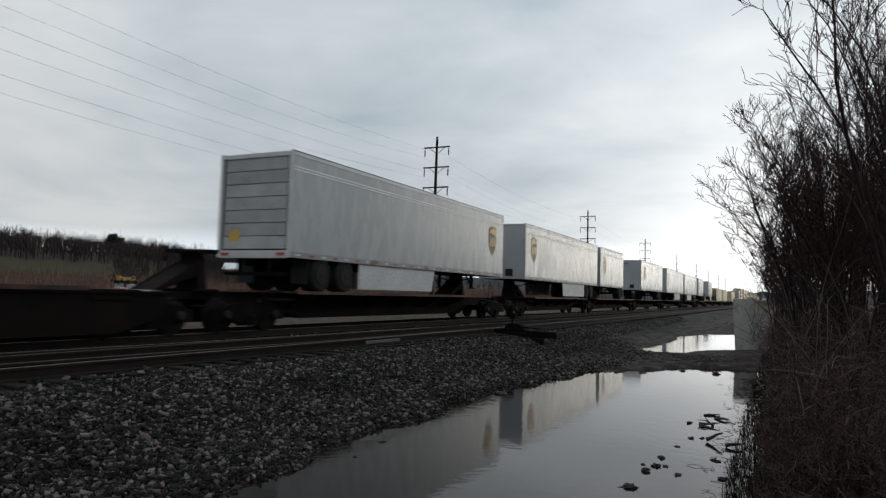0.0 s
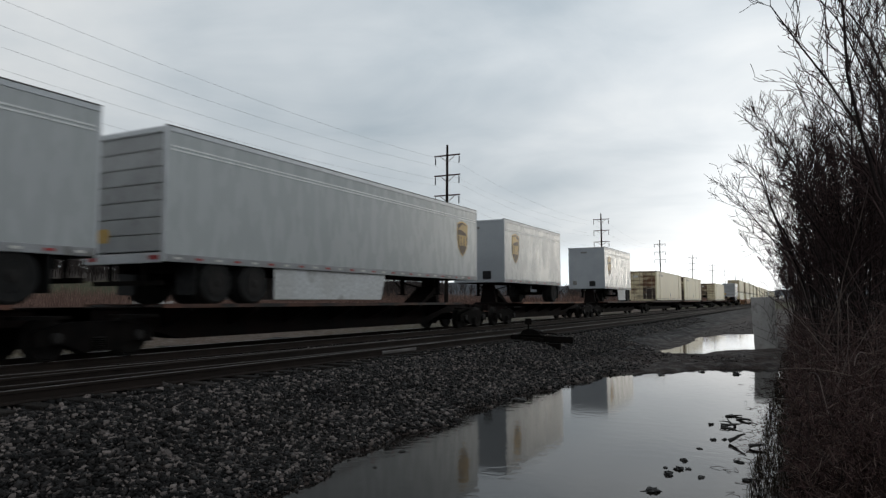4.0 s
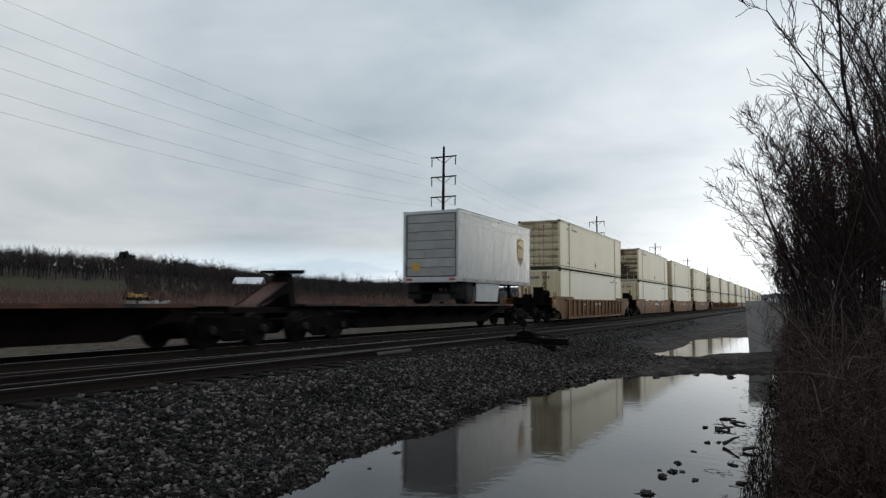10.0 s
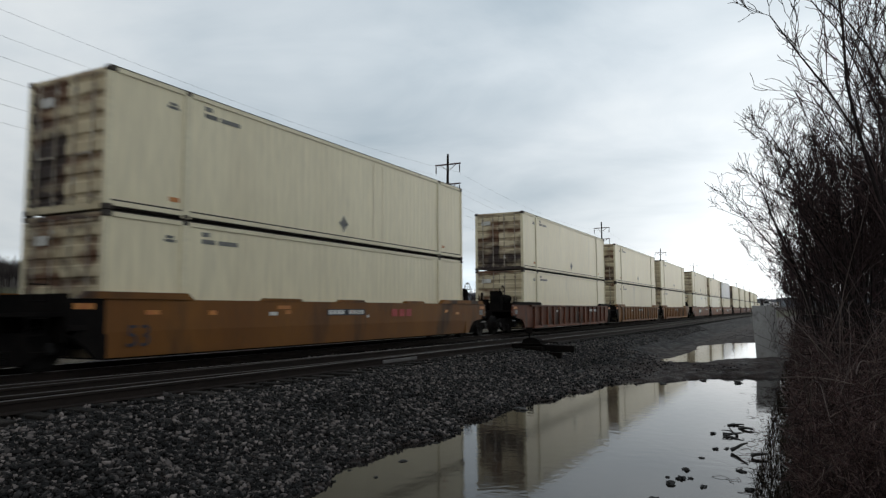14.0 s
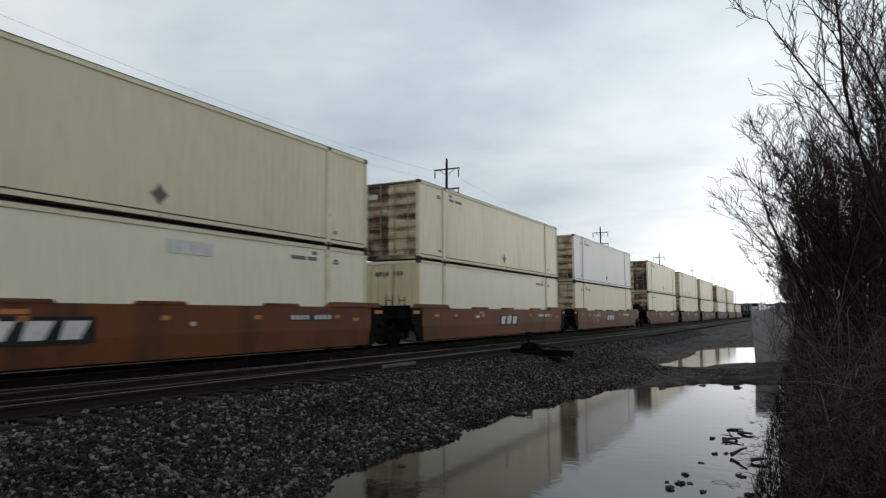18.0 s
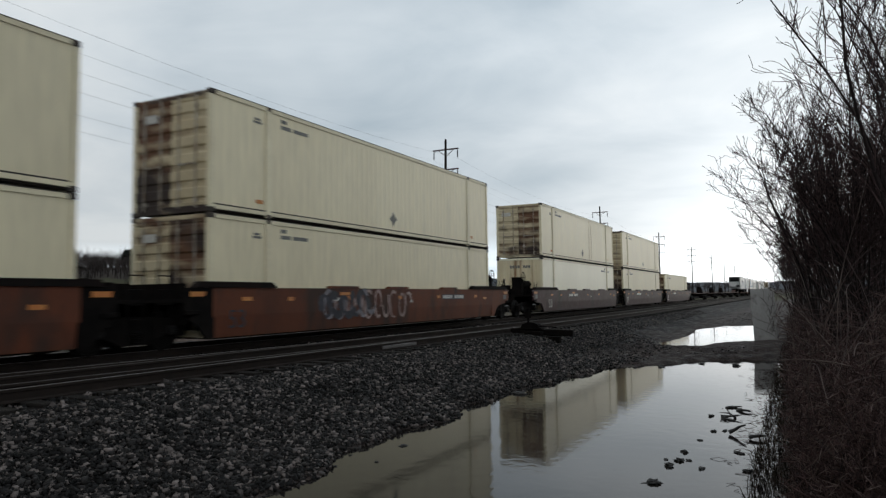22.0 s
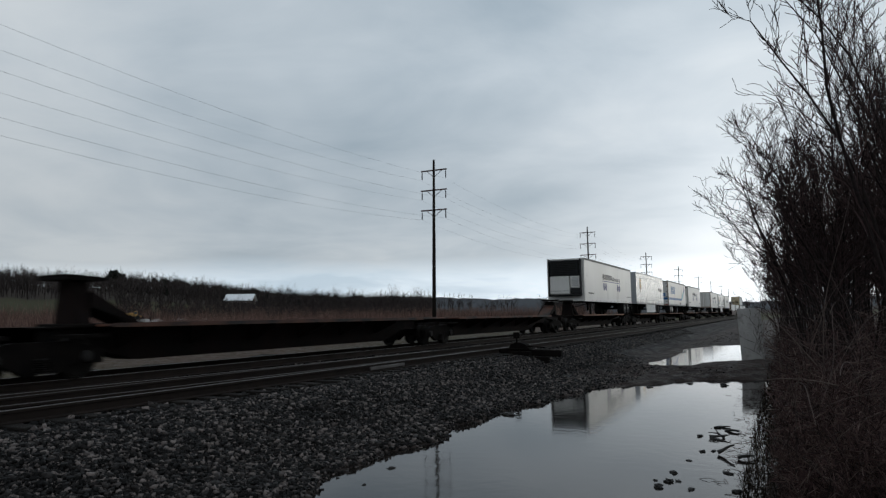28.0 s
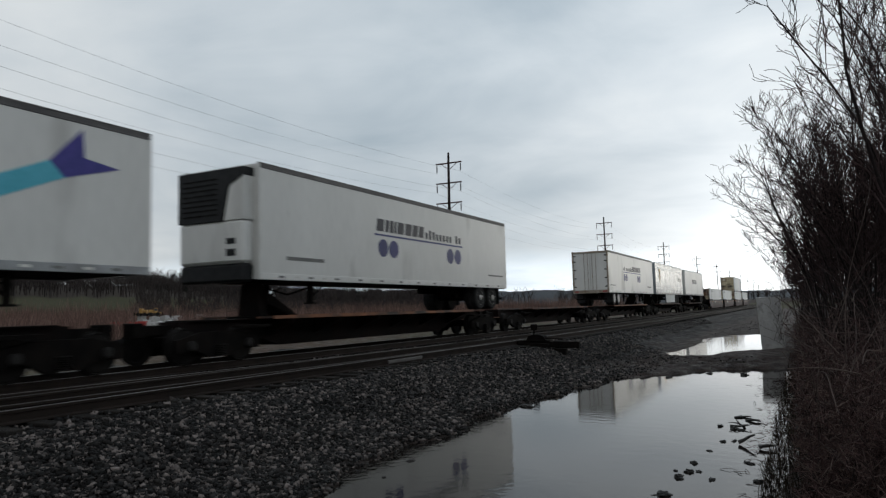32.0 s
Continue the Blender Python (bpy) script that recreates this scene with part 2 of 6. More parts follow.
M["well_yellow"] = surf("worn_yellow_well_paint", (0.19, 0.078, 0.016), (0.14, 0.055, 0.013), 0.7, 0.6, 0, 0.2, 20, 0.15, dirt_or_sheen=(0.045, 0.024, 0.014), dscale=0.8, dcut=0.53, stretch=(1, 1, 0.3), spec=0.2)
M["well_orange"] = surf("faded_orange_well_paint", (0.15, 0.049, 0.016), (0.11, 0.036, 0.014), 0.7, 0.6, 0, 0.2, 20, 0.18, dirt_or_sheen=(0.065, 0.03, 0.016), dscale=0.9, dcut=0.54, stretch=(1, 1, 0.35), spec=0.2)
M["well_rust"] = surf("red_brown_well_paint", (0.125, 0.036, 0.015), (0.085, 0.027, 0.014), 0.8, 0.65, 0, 0.2, 20, 0.2, dirt_or_sheen=(0.042, 0.022, 0.016), dscale=1.1, dcut=0.52, stretch=(1, 1, 0.4), spec=0.2)
M["well_maroon"] = surf("dark_maroon_well_paint", (0.042, 0.0175, 0.020), (0.033, 0.014, 0.016), 0.7, 0.55, 0, 0.2, 20, 0.15, dirt_or_sheen=(0.018, 0.012, 0.012), dscale=0.8, dcut=0.6, stretch=(1, 1, 0.3), spec=0.2)
M["spray_pale"] = surf("faded_pale_spray_paint", (0.26, 0.17, 0.15), (0.36, 0.27, 0.25), 2.5, 0.7, fine=0.3)
M["spray_blue"] = surf("faded_blue_grey_spray_paint", (0.14, 0.13, 0.15), (0.22, 0.2, 0.21), 2.5, 0.7, fine=0.3)
# wheel steel sunk to near black, with the undercar shade painted in
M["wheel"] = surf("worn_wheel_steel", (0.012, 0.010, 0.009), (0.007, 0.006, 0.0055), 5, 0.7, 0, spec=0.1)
M["brown_logo"] = surf("brown_emblem", (0.085, 0.045, 0.02), (0.07, 0.038, 0.018), 5, 0.4, spec=0.15)
M["gold_logo"] = surf("gold_emblem", (0.55, 0.33, 0.06), (0.48, 0.28, 0.05), 5, 0.4)
M["navy"] = surf("navy_print", (0.035, 0.04, 0.13), (0.045, 0.05, 0.15), 5, 0.4, spec=0.15)
M["ink"] = surf("dark_grey_print", (0.03, 0.03, 0.038), (0.045, 0.045, 0.055), 5, 0.4, spec=0.15)
M["blue"] = surf("blue_print", (0.018, 0.10, 0.26), (0.024, 0.12, 0.30), 5, 0.4, spec=0.15)
M["teal"] = surf("teal_print", (0.08, 0.36, 0.45), (0.1, 0.4, 0.5), 5, 0.4, spec=0.15)
M["purple"] = surf("violet_print", (0.05, 0.05, 0.2), (0.07, 0.06, 0.24), 5, 0.4, spec=0.15)
M["white_mark"] = surf("white_stencil", (0.62, 0.6, 0.56), (0.5, 0.48, 0.44), 6, 0.6)
M["red_lens"] = surf("red_marker_lens", (0.35, 0.03, 0.03), (0.28, 0.03, 0.03), 6, 0.3)
M["black"] = surf("black_grille", (0.012, 0.012, 0.013), (0.02, 0.02, 0.02), 6, 0.5, spec=0.15)
M["rail_top"] = surf("polished_rail_steel", (0.26, 0.25, 0.245), (0.19, 0.18, 0.175), 3, 0.5, 0.3)
M["rail_worn"] = surf("dull_rail_head", (0.12, 0.11, 0.105), (0.08, 0.07, 0.066), 3, 0.55, 0.2)
M["rail_rust"] = surf("rusted_rail_head", (0.05, 0.042, 0.038), (0.03, 0.025, 0.023), 3, 0.7, 0.1)
M["rail_side"] = surf("rusty_rail_steel", (0.015, 0.011, 0.009), (0.022, 0.015, 0.012), 3, 0.8, 0.0, spec=0.15)
M["tie"] = surf("creosoted_timber", (0.020, 0.017, 0.015), (0.012, 0.0105, 0.0095), 2, 0.85, 0, 0.4, 30, 0.25, rand=0.3, stretch=(0.4, 4, 4), spec=0.1)
M["concrete"] = surf("weathered_concrete", (0.40, 0.385, 0.37), (0.32, 0.305, 0.29), 1.6, 0.85, 0, 0.4, 30, 0.15, dirt_or_sheen=(0.16, 0.15, 0.14), dscale=2.2, dcut=0.6)
M["pole"] = surf("dark_weathered_pole_timber", (0.014, 0.011, 0.0095), (0.022, 0.017, 0.015), 1.5, 0.85, stretch=(4, 4, 0.3), spec=0.1)
M["arm"] = surf("reddish_cross_arm", (0.09, 0.045, 0.045), (0.07, 0.04, 0.04), 2, 0.8)
M["insul"] = surf("grey_insulator", (0.06, 0.06, 0.07), (0.08, 0.08, 0.09), 4, 0.35)
M["wire"] = surf("aluminium_wire", (0.18, 0.19, 0.2), (0.15, 0.16, 0.17), 4, 0.5, 0.3)
M["bark"] = canes("grey_brown_bark", [(0.013, 0.0098, 0.0094), (0.030, 0.0225, 0.0215)])
M["twig"] = canes("dark_twig_bark", [(0.016, 0.011, 0.0106), (0.035, 0.023, 0.022), (0.07, 0.043, 0.041)])
M["bramble"] = canes("dry_red_brown_canes", [(0.012, 0.008, 0.0075), (0.034, 0.021, 0.0195), (0.058, 0.034, 0.031), (0.074, 0.045, 0.041), (0.13, 0.094, 0.082)])
M["cane"] = surf("pale_bramble_cane", (0.10, 0.075, 0.066), (0.05, 0.036, 0.033), 1.5, 0.8, spec=0.1)
M["dry_grass"] = canes("dry_straw", [(0.008, 0.0062, 0.005), (0.016, 0.012, 0.009), (0.05, 0.038, 0.027)])
M["brush"] = canes("dry_field_brush", [(0.06, 0.034, 0.03), (0.14, 0.08, 0.066), (0.27, 0.18, 0.14)])
M["woods"] = canes("bare_winter_woods", [(0.018, 0.015, 0.015), (0.04, 0.032, 0.03), (0.085, 0.069, 0.062)])
M["pine"] = surf("dark_evergreen", (0.012, 0.015, 0.013), (0.02, 0.023, 0.018), 0.05, 0.95, fine=0.3, spec=0.2)
M["mud"] = surf("wet_mud_clod", (0.014, 0.012, 0.011), (0.024, 0.021, 0.018), 6, 0.6, 0, 0.5, 40)
M["roof_white"] = surf("pale_metal_roof", (0.72, 0.73, 0.75), (0.62, 0.63, 0.65), 0.5, 0.5)
M["siding"] = surf("weathered_barn_siding", (0.22, 0.18, 0.15), (0.16, 0.13, 0.11), 0.5, 0.8)
M["excavator"] = surf("yellow_machine_paint", (0.36, 0.20, 0.04), (0.26, 0.13, 0.03), 1, 0.5)
M["red_paint"] = surf("red_machine_paint", (0.42, 0.03, 0.025), (0.33, 0.03, 0.025), 1, 0.5)
M["glass"] = surf("dark_cab_glass", (0.03, 0.035, 0.04), (0.04, 0.045, 0.05), 1, 0.1)


def door_material():
    """Cream ribbed doors with soot and rust in level bands, heavier on some leaves than on others."""
    m = bpy.data.materials.new("rust_stained_door_paint")
    m.use_nodes = True
    nt = m.node_tree
    b = nt.nodes["Principled BSDF"]
    N, L = nt.nodes.new, nt.links.new
    co, info, mp = N("ShaderNodeTexCoord"), N("ShaderNodeObjectInfo"), N("ShaderNodeMapping")
    mp.inputs["Scale"].default_value = (0.8, 0.8, 1.5)
    L(co.outputs["Object"], mp.inputs[0])

    def noise_tex(s, d, w):
        n, q = N("ShaderNodeTexNoise"), N("ShaderNodeMath")
        n.noise_dimensions, q.operation, q.inputs[1].default_value = "4D", "MULTIPLY", w
        n.inputs["Scale"].default_value, n.inputs["Detail"].default_value = s, d
        L(info.outputs["Random"], q.inputs[0])
        L(q.outputs[0], n.inputs["W"])
        L(mp.outputs[0], n.inputs["Vector"])
        return n.outputs["Fac"]

    def ma(op, a, c):
        n = N("ShaderNodeMath")
        n.operation = op
        for i, v in enumerate((a, c)):
            if isinstance(v, (int, float)):
                n.inputs[i].default_value = v
            else:
                L(v, n.inputs[i])
        return n.outputs[0]

    def mr(v, a, c, lo=0.0, hi=1.0):
        r = N("ShaderNodeMapRange")
        for k, q in (("From Min", a), ("From Max", c), ("To Min", lo), ("To Max", hi)):
            r.inputs[k].default_value = q
        L(v, r.inputs[0])
        return r.outputs[0]

    def mix(f, a, c):
        n = N("ShaderNodeMix")
        n.data_type = "RGBA"
        for v, i in ((f, 0), (a, 6), (c, 7)):
            if isinstance(v, tuple):
                n.inputs[i].default_value = (*v, 1)
            else:
                L(v, n.inputs[i])
        return n.outputs[2]

    sep = N("ShaderNodeSeparateXYZ")
    L(co.outputs["Object"], sep.inputs[0])
    # rust gathers on the level ribs: bands 0.41 m apart
    band = ma("ABSOLUTE", ma("SUBTRACT", ma("FRACT", ma("DIVIDE", ma("SUBTRACT", sep.outputs[2], 0.30), 0.41), 0.0), 0.5), 0.0)
    heavy = mr(info.outputs["Random"], 0.0, 1.0, -0.13, 0.13)
    rust = mr(ma("ADD", ma("ADD", noise_tex(1.1, 5, 23.0), heavy), ma("MULTIPLY", band, 0.34)), 0.53, 0.74)
    soot = mr(ma("ADD", ma("ADD", noise_tex(0.8, 4, 41.0), heavy), ma("MULTIPLY", mr(sep.outputs[2], 1.9, 0.4), 0.14)), 0.56, 0.72)
    col = mix(mr(noise_tex(0.7, 3, 7.0), 0.35, 0.65), (0.60, 0.51, 0.34), (0.47, 0.38, 0.24))
    col = mix(rust, col, (0.13, 0.058, 0.026))
    col = mix(soot, col, (0.032, 0.018, 0.013))
    L(col, b.inputs["Base Color"])
    b.inputs["Roughness"].default_value = 0.7
    return m


M["rust_door"] = door_material()


# ---------------------------------------------------------------- mesh helpers
def part(name, bm, material, parent=None, label="", smooth=False):
    """Links a bmesh as one mesh object."""
    me = bpy.data.meshes.new(name)
    bm.to_mesh(me)
    bm.free()
    me.materials.append(material)
    if smooth:
        me.polygons.foreach_set("use_smooth", [True] * len(me.polygons))
    ob = new(name, me)
    ob.parent = parent
    if label:
        ob["label"] = label
    return ob


def again(ob, m, parent=None):
    """Another object on the same mesh, at the pose m."""
    o = new(ob.name.split(".")[0], ob.data)
    o.parent = parent if parent is not None else ob.parent
    o.matrix_basis = m
    if "label" in ob:
        o["label"] = ob["label"]
    return o


def thing(name, label, category, group=""):
    return tagged(new(name), label, category, group)


def mesh_np(name, verts, faces, material, parent=None, smooth=False):
    """A mesh from arrays: verts (n,3); faces (m,3) or (m,4)."""
    verts, faces = np.asarray(verts, np.float32), np.asarray(faces, np.int32)
    me = bpy.data.meshes.new(name)
    k = faces.shape[1]
    me.vertices.add(len(verts))
    me.vertices.foreach_set("co", verts.ravel())
    me.loops.add(faces.size)
    me.loops.foreach_set("vertex_index", faces.ravel())
    me.polygons.add(len(faces))
    me.polygons.foreach_set("loop_start", np.arange(0, faces.size, k, dtype=np.int32))
    me.update(calc_edges=True)
    me.materials.append(material)
    if smooth:
        me.polygons.foreach_set("use_smooth", [True] * len(me.polygons))
    ob = new(name, me)
    ob.parent = parent
    return ob


def box(bm, x0, x1, y0, y1, z0, z1, bevel=0.0):
    r = bmesh.ops.create_cube(bm, size=1.0)
    vs = r["verts"]
    for v in vs:
        v.co = Vector(((x0 + x1) / 2 + v.co.x * (x1 - x0), (y0 + y1) / 2 + v.co.y * (y1 - y0), (z0 + z1) / 2 + v.co.z * (z1 - z0)))
    if bevel:
        es = list({e for v in vs for e in v.link_edges})
        bmesh.ops.bevel(bm, geom=es, offset=bevel, segments=1, affect="EDGES")
    return bm


def boxes(*bs, bevel=0.0):
    bm = bmesh.new()
    for b in bs:
        box(bm, *b, bevel=bevel)
    return bm


def prism(pts, axis, a, b):
    """A flat outline (list of 2D points) drawn out from a to b along axis x, y or z."""
    bm = bmesh.new()

    def at(p, s):
        return {"x": (s, p[0], p[1]), "y": (p[0], s, p[1]), "z": (p[0], p[1], s)}[axis]

    lo = [bm.verts.new(at(p, a)) for p in pts]
    hi = [bm.verts.new(at(p, b)) for p in pts]
    n = len(pts)
    bm.faces.new(lo)
    bm.faces.new(hi[::-1])
    for i in range(n):
        bm.faces.new((lo[i], hi[i], hi[(i + 1) % n], lo[(i + 1) % n]))
    bmesh.ops.recalc_face_normals(bm, faces=bm.faces)
    return bm


def tube(bm, p0, p1, r0, r1=None, n=8):
    """A tapered rod between two points."""
    p0, p1 = Vector(p0), Vector(p1)
    r1 = r0 if r1 is None else r1
    d = (p1 - p0).normalized()
    u = d.orthogonal().normalized()
    w = d.cross(u)
    ring = []
    for p, r in ((p0, r0), (p1, r1)):
        ring.append([bm.verts.new(p + u * (r * math.cos(2 * math.pi * i / n)) + w * (r * math.sin(2 * math.pi * i / n))) for i in range(n)])
    for i in range(n):
        j = (i + 1) % n
        bm.faces.new((ring[0][i], ring[0][j], ring[1][j], ring[1][i]))
    bm.faces.new(ring[0][::-1])
    bm.faces.new(ring[1])
    return bm


def lathe(profile, n=20, axis="x"):
    """A solid turned about axis: profile of (along, radius)."""
    bm = bmesh.new()
    rings = []
    for a, r in profile:
        ring = []
        for i in range(n):
            c, s = r * math.cos(2 * math.pi * i / n), r * math.sin(2 * math.pi * i / n)
            ring.append(bm.verts.new((a, c, s) if axis == "x" else (c, s, a)))
        rings.append(ring)
    for p, q in zip(rings, rings[1:]):
        for i in range(n):
            j = (i + 1) % n
            bm.faces.new((p[i], p[j], q[j], q[i]))
    bm.faces.new(rings[0][::-1])
    bm.faces.new(rings[-1])
    bmesh.ops.recalc_face_normals(bm, faces=bm.faces)
    return bm


def corrugated(y0, y1, z0, z1, x, pitch, depth, flat=0.55):
    """A ribbed sheet in a plane of constant x, the ribs upright, thin but closed at the back."""
    bm = bmesh.new()
    n = max(1, round((y1 - y0) / pitch))
    p = (y1 - y0) / n
    prof = []
    for i in range(n):
        a = y0 + i * p
        prof += [(a, 0.0), (a + p * flat, 0.0), (a + p * (flat + 0.12), -depth), (a + p * 0.88, -depth)]
    prof.append((y1, 0.0))
    cols = [(bm.verts.new((x + d, y, z0)), bm.verts.new((x + d, y, z1))) for y, d in prof]
    for a, b in zip(cols, cols[1:]):
        bm.faces.new((a[0], b[0], b[1], a[1]))
    s = 1 if x > 0 else -1
    if s < 0:
        for v in bm.verts:
            v.co.x = 2 * x - v.co.x
        bmesh.ops.reverse_faces(bm, faces=bm.faces)
    return bm


def text_mesh(body, size):
    cu = bpy.data.curves.new("lettering", "FONT")
    cu.body, cu.size, cu.align_x = body, size, "CENTER"
    tmp = bpy.data.objects.new("lettering", cu)
    scene.collection.objects.link(tmp)
    me = bpy.data.meshes.new_from_object(tmp.evaluated_get(bpy.context.evaluated_depsgraph_get()))
    bpy.data.objects.remove(tmp)
    return me


# ---------------------------------------------------------------- ground
RAIL_Z, TX = 0.87, -13.23           # top of rail; centre line of the train's track
_rng = np.random.default_rng(3)
_tab = _rng.random((256, 256))


def vnoise(x, y):
    xi, yi = np.floor(x).astype(int), np.floor(y).astype(int)
    fx, fy = x - xi, y - yi
    fx, fy = fx * fx * (3 - 2 * fx), fy * fy * (3 - 2 * fy)
    a, b = _tab[xi % 256, yi % 256], _tab[(xi + 1) % 256, yi % 256]
    c, d = _tab[xi % 256, (yi + 1) % 256], _tab[(xi + 1) % 256, (yi + 1) % 256]
    return a * (1 - fx) * (1 - fy) + b * fx * (1 - fy) + c * (1 - fx) * fy + d * fx * fy - 0.5


def fnoise(x, y, f, octaves=3):
    v = 0
    for i in range(octaves):
        v = v + vnoise(x * f * 2 ** i + 11.3 * i, y * f * 2 ** i + 5.7 * i) / 2 ** i
    return v


def sstep(a, b, v):
    u = np.clip((v - a) / (b - a), 0, 1)
    return u * u * (3 - 2 * u)


def ground_z(x, y):
    z = np.interp(x, [-3000, -60, -24, -19.5, -16.8, -7.9, -7.2, -5.9, -5.2, -0.9, -0.2, 1.2, 4, 3000],
                  [0, 0, 0.02, 0.12, 0.66, 0.66, 0.55, 0.16, 0.07, 0.06, 0.10, 0.26, 0.4, 0.4])
    wob = fnoise(x, y, 0.8, 4) + 0.3 * fnoise(x, y, 4.5, 2)
    left = np.interp(y, [2, 4, 5.4, 6.6, 10, 13.3, 16.5, 19.4, 21.1, 22.3, 23], [-4.6, -4.85, -4.95, -5.05, -5.2, -5.15, -4.95, -4.05, -2.4, -1.2, -0.6]) + wob * 0.45
    right = np.interp(y, [2, 8, 11, 15, 22], [-0.1, -0.05, -0.1, -0.15, -0.3]) + wob * 0.5
    m1 = sstep(-0.25, 0.45, x - left) * sstep(-0.2, 0.4, right - x) * sstep(22.8, 21.6, y + wob * 0.9) * sstep(2.2, 3.6, y + wob * 1.5)
    # the farther puddle, shallow and broken up on the side of the road
    l2 = np.interp(y, [25, 27, 32, 38, 44, 46], [-4.2, -5.3, -5.1, -5.0, -4.2, -2.7])
    near = np.interp(x, [-5, -3.2, -2.8, -1.6], [25.6, 26.0, 28.2, 29.9])
    m2 = sstep(-0.3, 1.9, x - l2 + wob * 1.3) * sstep(-0.3, 0.5, -1.25 - x) * sstep(-0.3, 1.0, y - near + wob * 1.6) * sstep(47, 44, y)
    z = z - 0.17 * np.maximum(m1, m2)
    # wheel ruts along the muddy road and churned mud between the puddles
    road = sstep(17, 24, y) * sstep(110, 70, y)
    for rx, deep in ((-6.55, 0.07), (-5.75, 0.05), (-4.4, 0.04), (-3.7, 0.03)):
        z = z - deep * road * np.exp(-((x - rx - 0.25 * np.sin(y * 0.21 + rx)) / 0.22) ** 2)
    churn = sstep(20.5, 22.5, y) * sstep(28, 25.5, y) * sstep(-7, -5.5, x) * sstep(0, -1, x)
    z = z + churn * (fnoise(x, y, 2.2, 3) * 0.12 + fnoise(x, y, 7.0, 2) * 0.07 + 0.02)
    rough = np.where((x > -17) & (x < 3), 1.0, 3.0)
    z = z + wob * 0.045 * rough + fnoise(x, y, 5.0, 2) * 0.03
    return z


def ground_material():
    m = bpy.data.materials.new("gravel_mud_and_field")
    m.use_nodes = True
    nt = m.node_tree
    b = nt.nodes["Principled BSDF"]
    N, L = nt.nodes.new, nt.links.new
    geo, sep = N("ShaderNodeNewGeometry"), N("ShaderNodeSeparateXYZ")
    L(geo.outputs["Position"], sep.inputs[0])

    def noise_tex(s, d=5.0, rough=0.55):
        n = N("ShaderNodeTexNoise")
        n.inputs["Scale"].default_value, n.inputs["Detail"].default_value, n.inputs["Roughness"].default_value = s, d, rough
        L(geo.outputs["Position"], n.inputs["Vector"])
        return n.outputs["Fac"]

    def mr(v, a, c, lo=0.0, hi=1.0):
        r = N("ShaderNodeMapRange")
        for k, q in (("From Min", a), ("From Max", c), ("To Min", lo), ("To Max", hi)):
            r.inputs[k].default_value = q
        L(v, r.inputs[0])
        return r.outputs[0]

    def mix(f, a, c):
        n = N("ShaderNodeMix")
        n.data_type = "RGBA"
        for v, i in ((f, 0), (a, 6), (c, 7)):
            if isinstance(v, tuple):
                n.inputs[i].default_value = (*v, 1)
            else:
                L(v, n.inputs[i])
        return n.outputs[2]

    def ma(op, a, c):
        n = N("ShaderNodeMath")
        n.operation = op
        for i, v in enumerate((a, c)):
            if isinstance(v, (int, float)):
                n.inputs[i].default_value = v
            else:
                L(v, n.inputs[i])
        return n.outputs[0]

    xw = ma("ADD", sep.outputs[0], mr(noise_tex(0.6), 0.3, 0.7, -0.7, 0.7))
    cell = N("ShaderNodeTexVoronoi")
    cell.inputs["Scale"].default_value = 16.0
    L(geo.outputs["Position"], cell.inputs["Vector"])
    stones = mix(mr(cell.outputs["Color"], 0.1, 0.9), (0.004, 0.0035, 0.0033), (0.014, 0.0123, 0.0116))
    mud = mix(mr(noise_tex(2.6, 8.0, 0.65), 0.4, 0.6), (0.021, 0.016, 0.0143), (0.054, 0.041, 0.036))
    mud = mix(mr(noise_tex(30.0), 0.5, 0.7), mud, (0.036, 0.029, 0.026))
    field = mix(mr(noise_tex(0.05), 0.42, 0.6), (0.075, 0.046, 0.033), (0.058, 0.05, 0.027))
    field = mix(mr(noise_tex(1.2), 0.4, 0.7), field, (0.042, 0.030, 0.022))
    bank = mix(mr(noise_tex(3.0), 0.4, 0.65), (0.016, 0.012, 0.0095), (0.032, 0.023, 0.017))
    col = mix(mr(xw, -19.5, -17.0), field, stones)
    col = mix(mr(xw, -6.0, -5.0), col, mud)
    col = mix(mr(xw, -0.7, 0.1), col, bank)
    L(col, b.inputs["Base Color"])
    b.inputs["Specular IOR Level"].default_value = 0.06
    L(mr(noise_tex(2.5), 0.35, 0.7, 0.5, 0.9), b.inputs["Roughness"])
    bn = N("ShaderNodeBump")
    bn.inputs["Strength"].default_value, bn.inputs["Distance"].default_value = 0.9, 0.035
    h = ma("ADD", ma("MULTIPLY", cell.outputs["Distance"], -0.8), noise_tex(22.0))
    L(h, bn.inputs["Height"])
    L(bn.outputs[0], b.inputs["Normal"])
    return m


def span(*stops):
    """Positions from stop to stop at given steps: (start, end, step), ..."""
    v = []
    for a, b, s in stops:
        v += list(np.arange(a, b, s))
    return np.array(v + [stops[-1][1]])


def build_ground():
    xs = np.concatenate([-np.geomspace(2600, 24, 30), span((-22, -10, 0.5), (-10, 1.6, 0.09), (1.6, 6, 0.5)), np.geomspace(7, 2600, 22)])
    ys = np.concatenate([-np.geomspace(2600, 8, 20), span((-7, 2, 0.6), (2, 14, 0.09), (14, 26, 0.13), (26, 52, 0.26), (52, 90, 1.5)), np.geomspace(95, 2600, 26)])
    gx, gy = np.meshgrid(xs, ys)
    v = np.stack([gx, gy, ground_z(gx, gy)], -1).reshape(-1, 3)
    nx, ny = len(xs), len(ys)
    i = (np.arange(ny - 1)[:, None] * nx + np.arange(nx - 1)[None]).ravel()
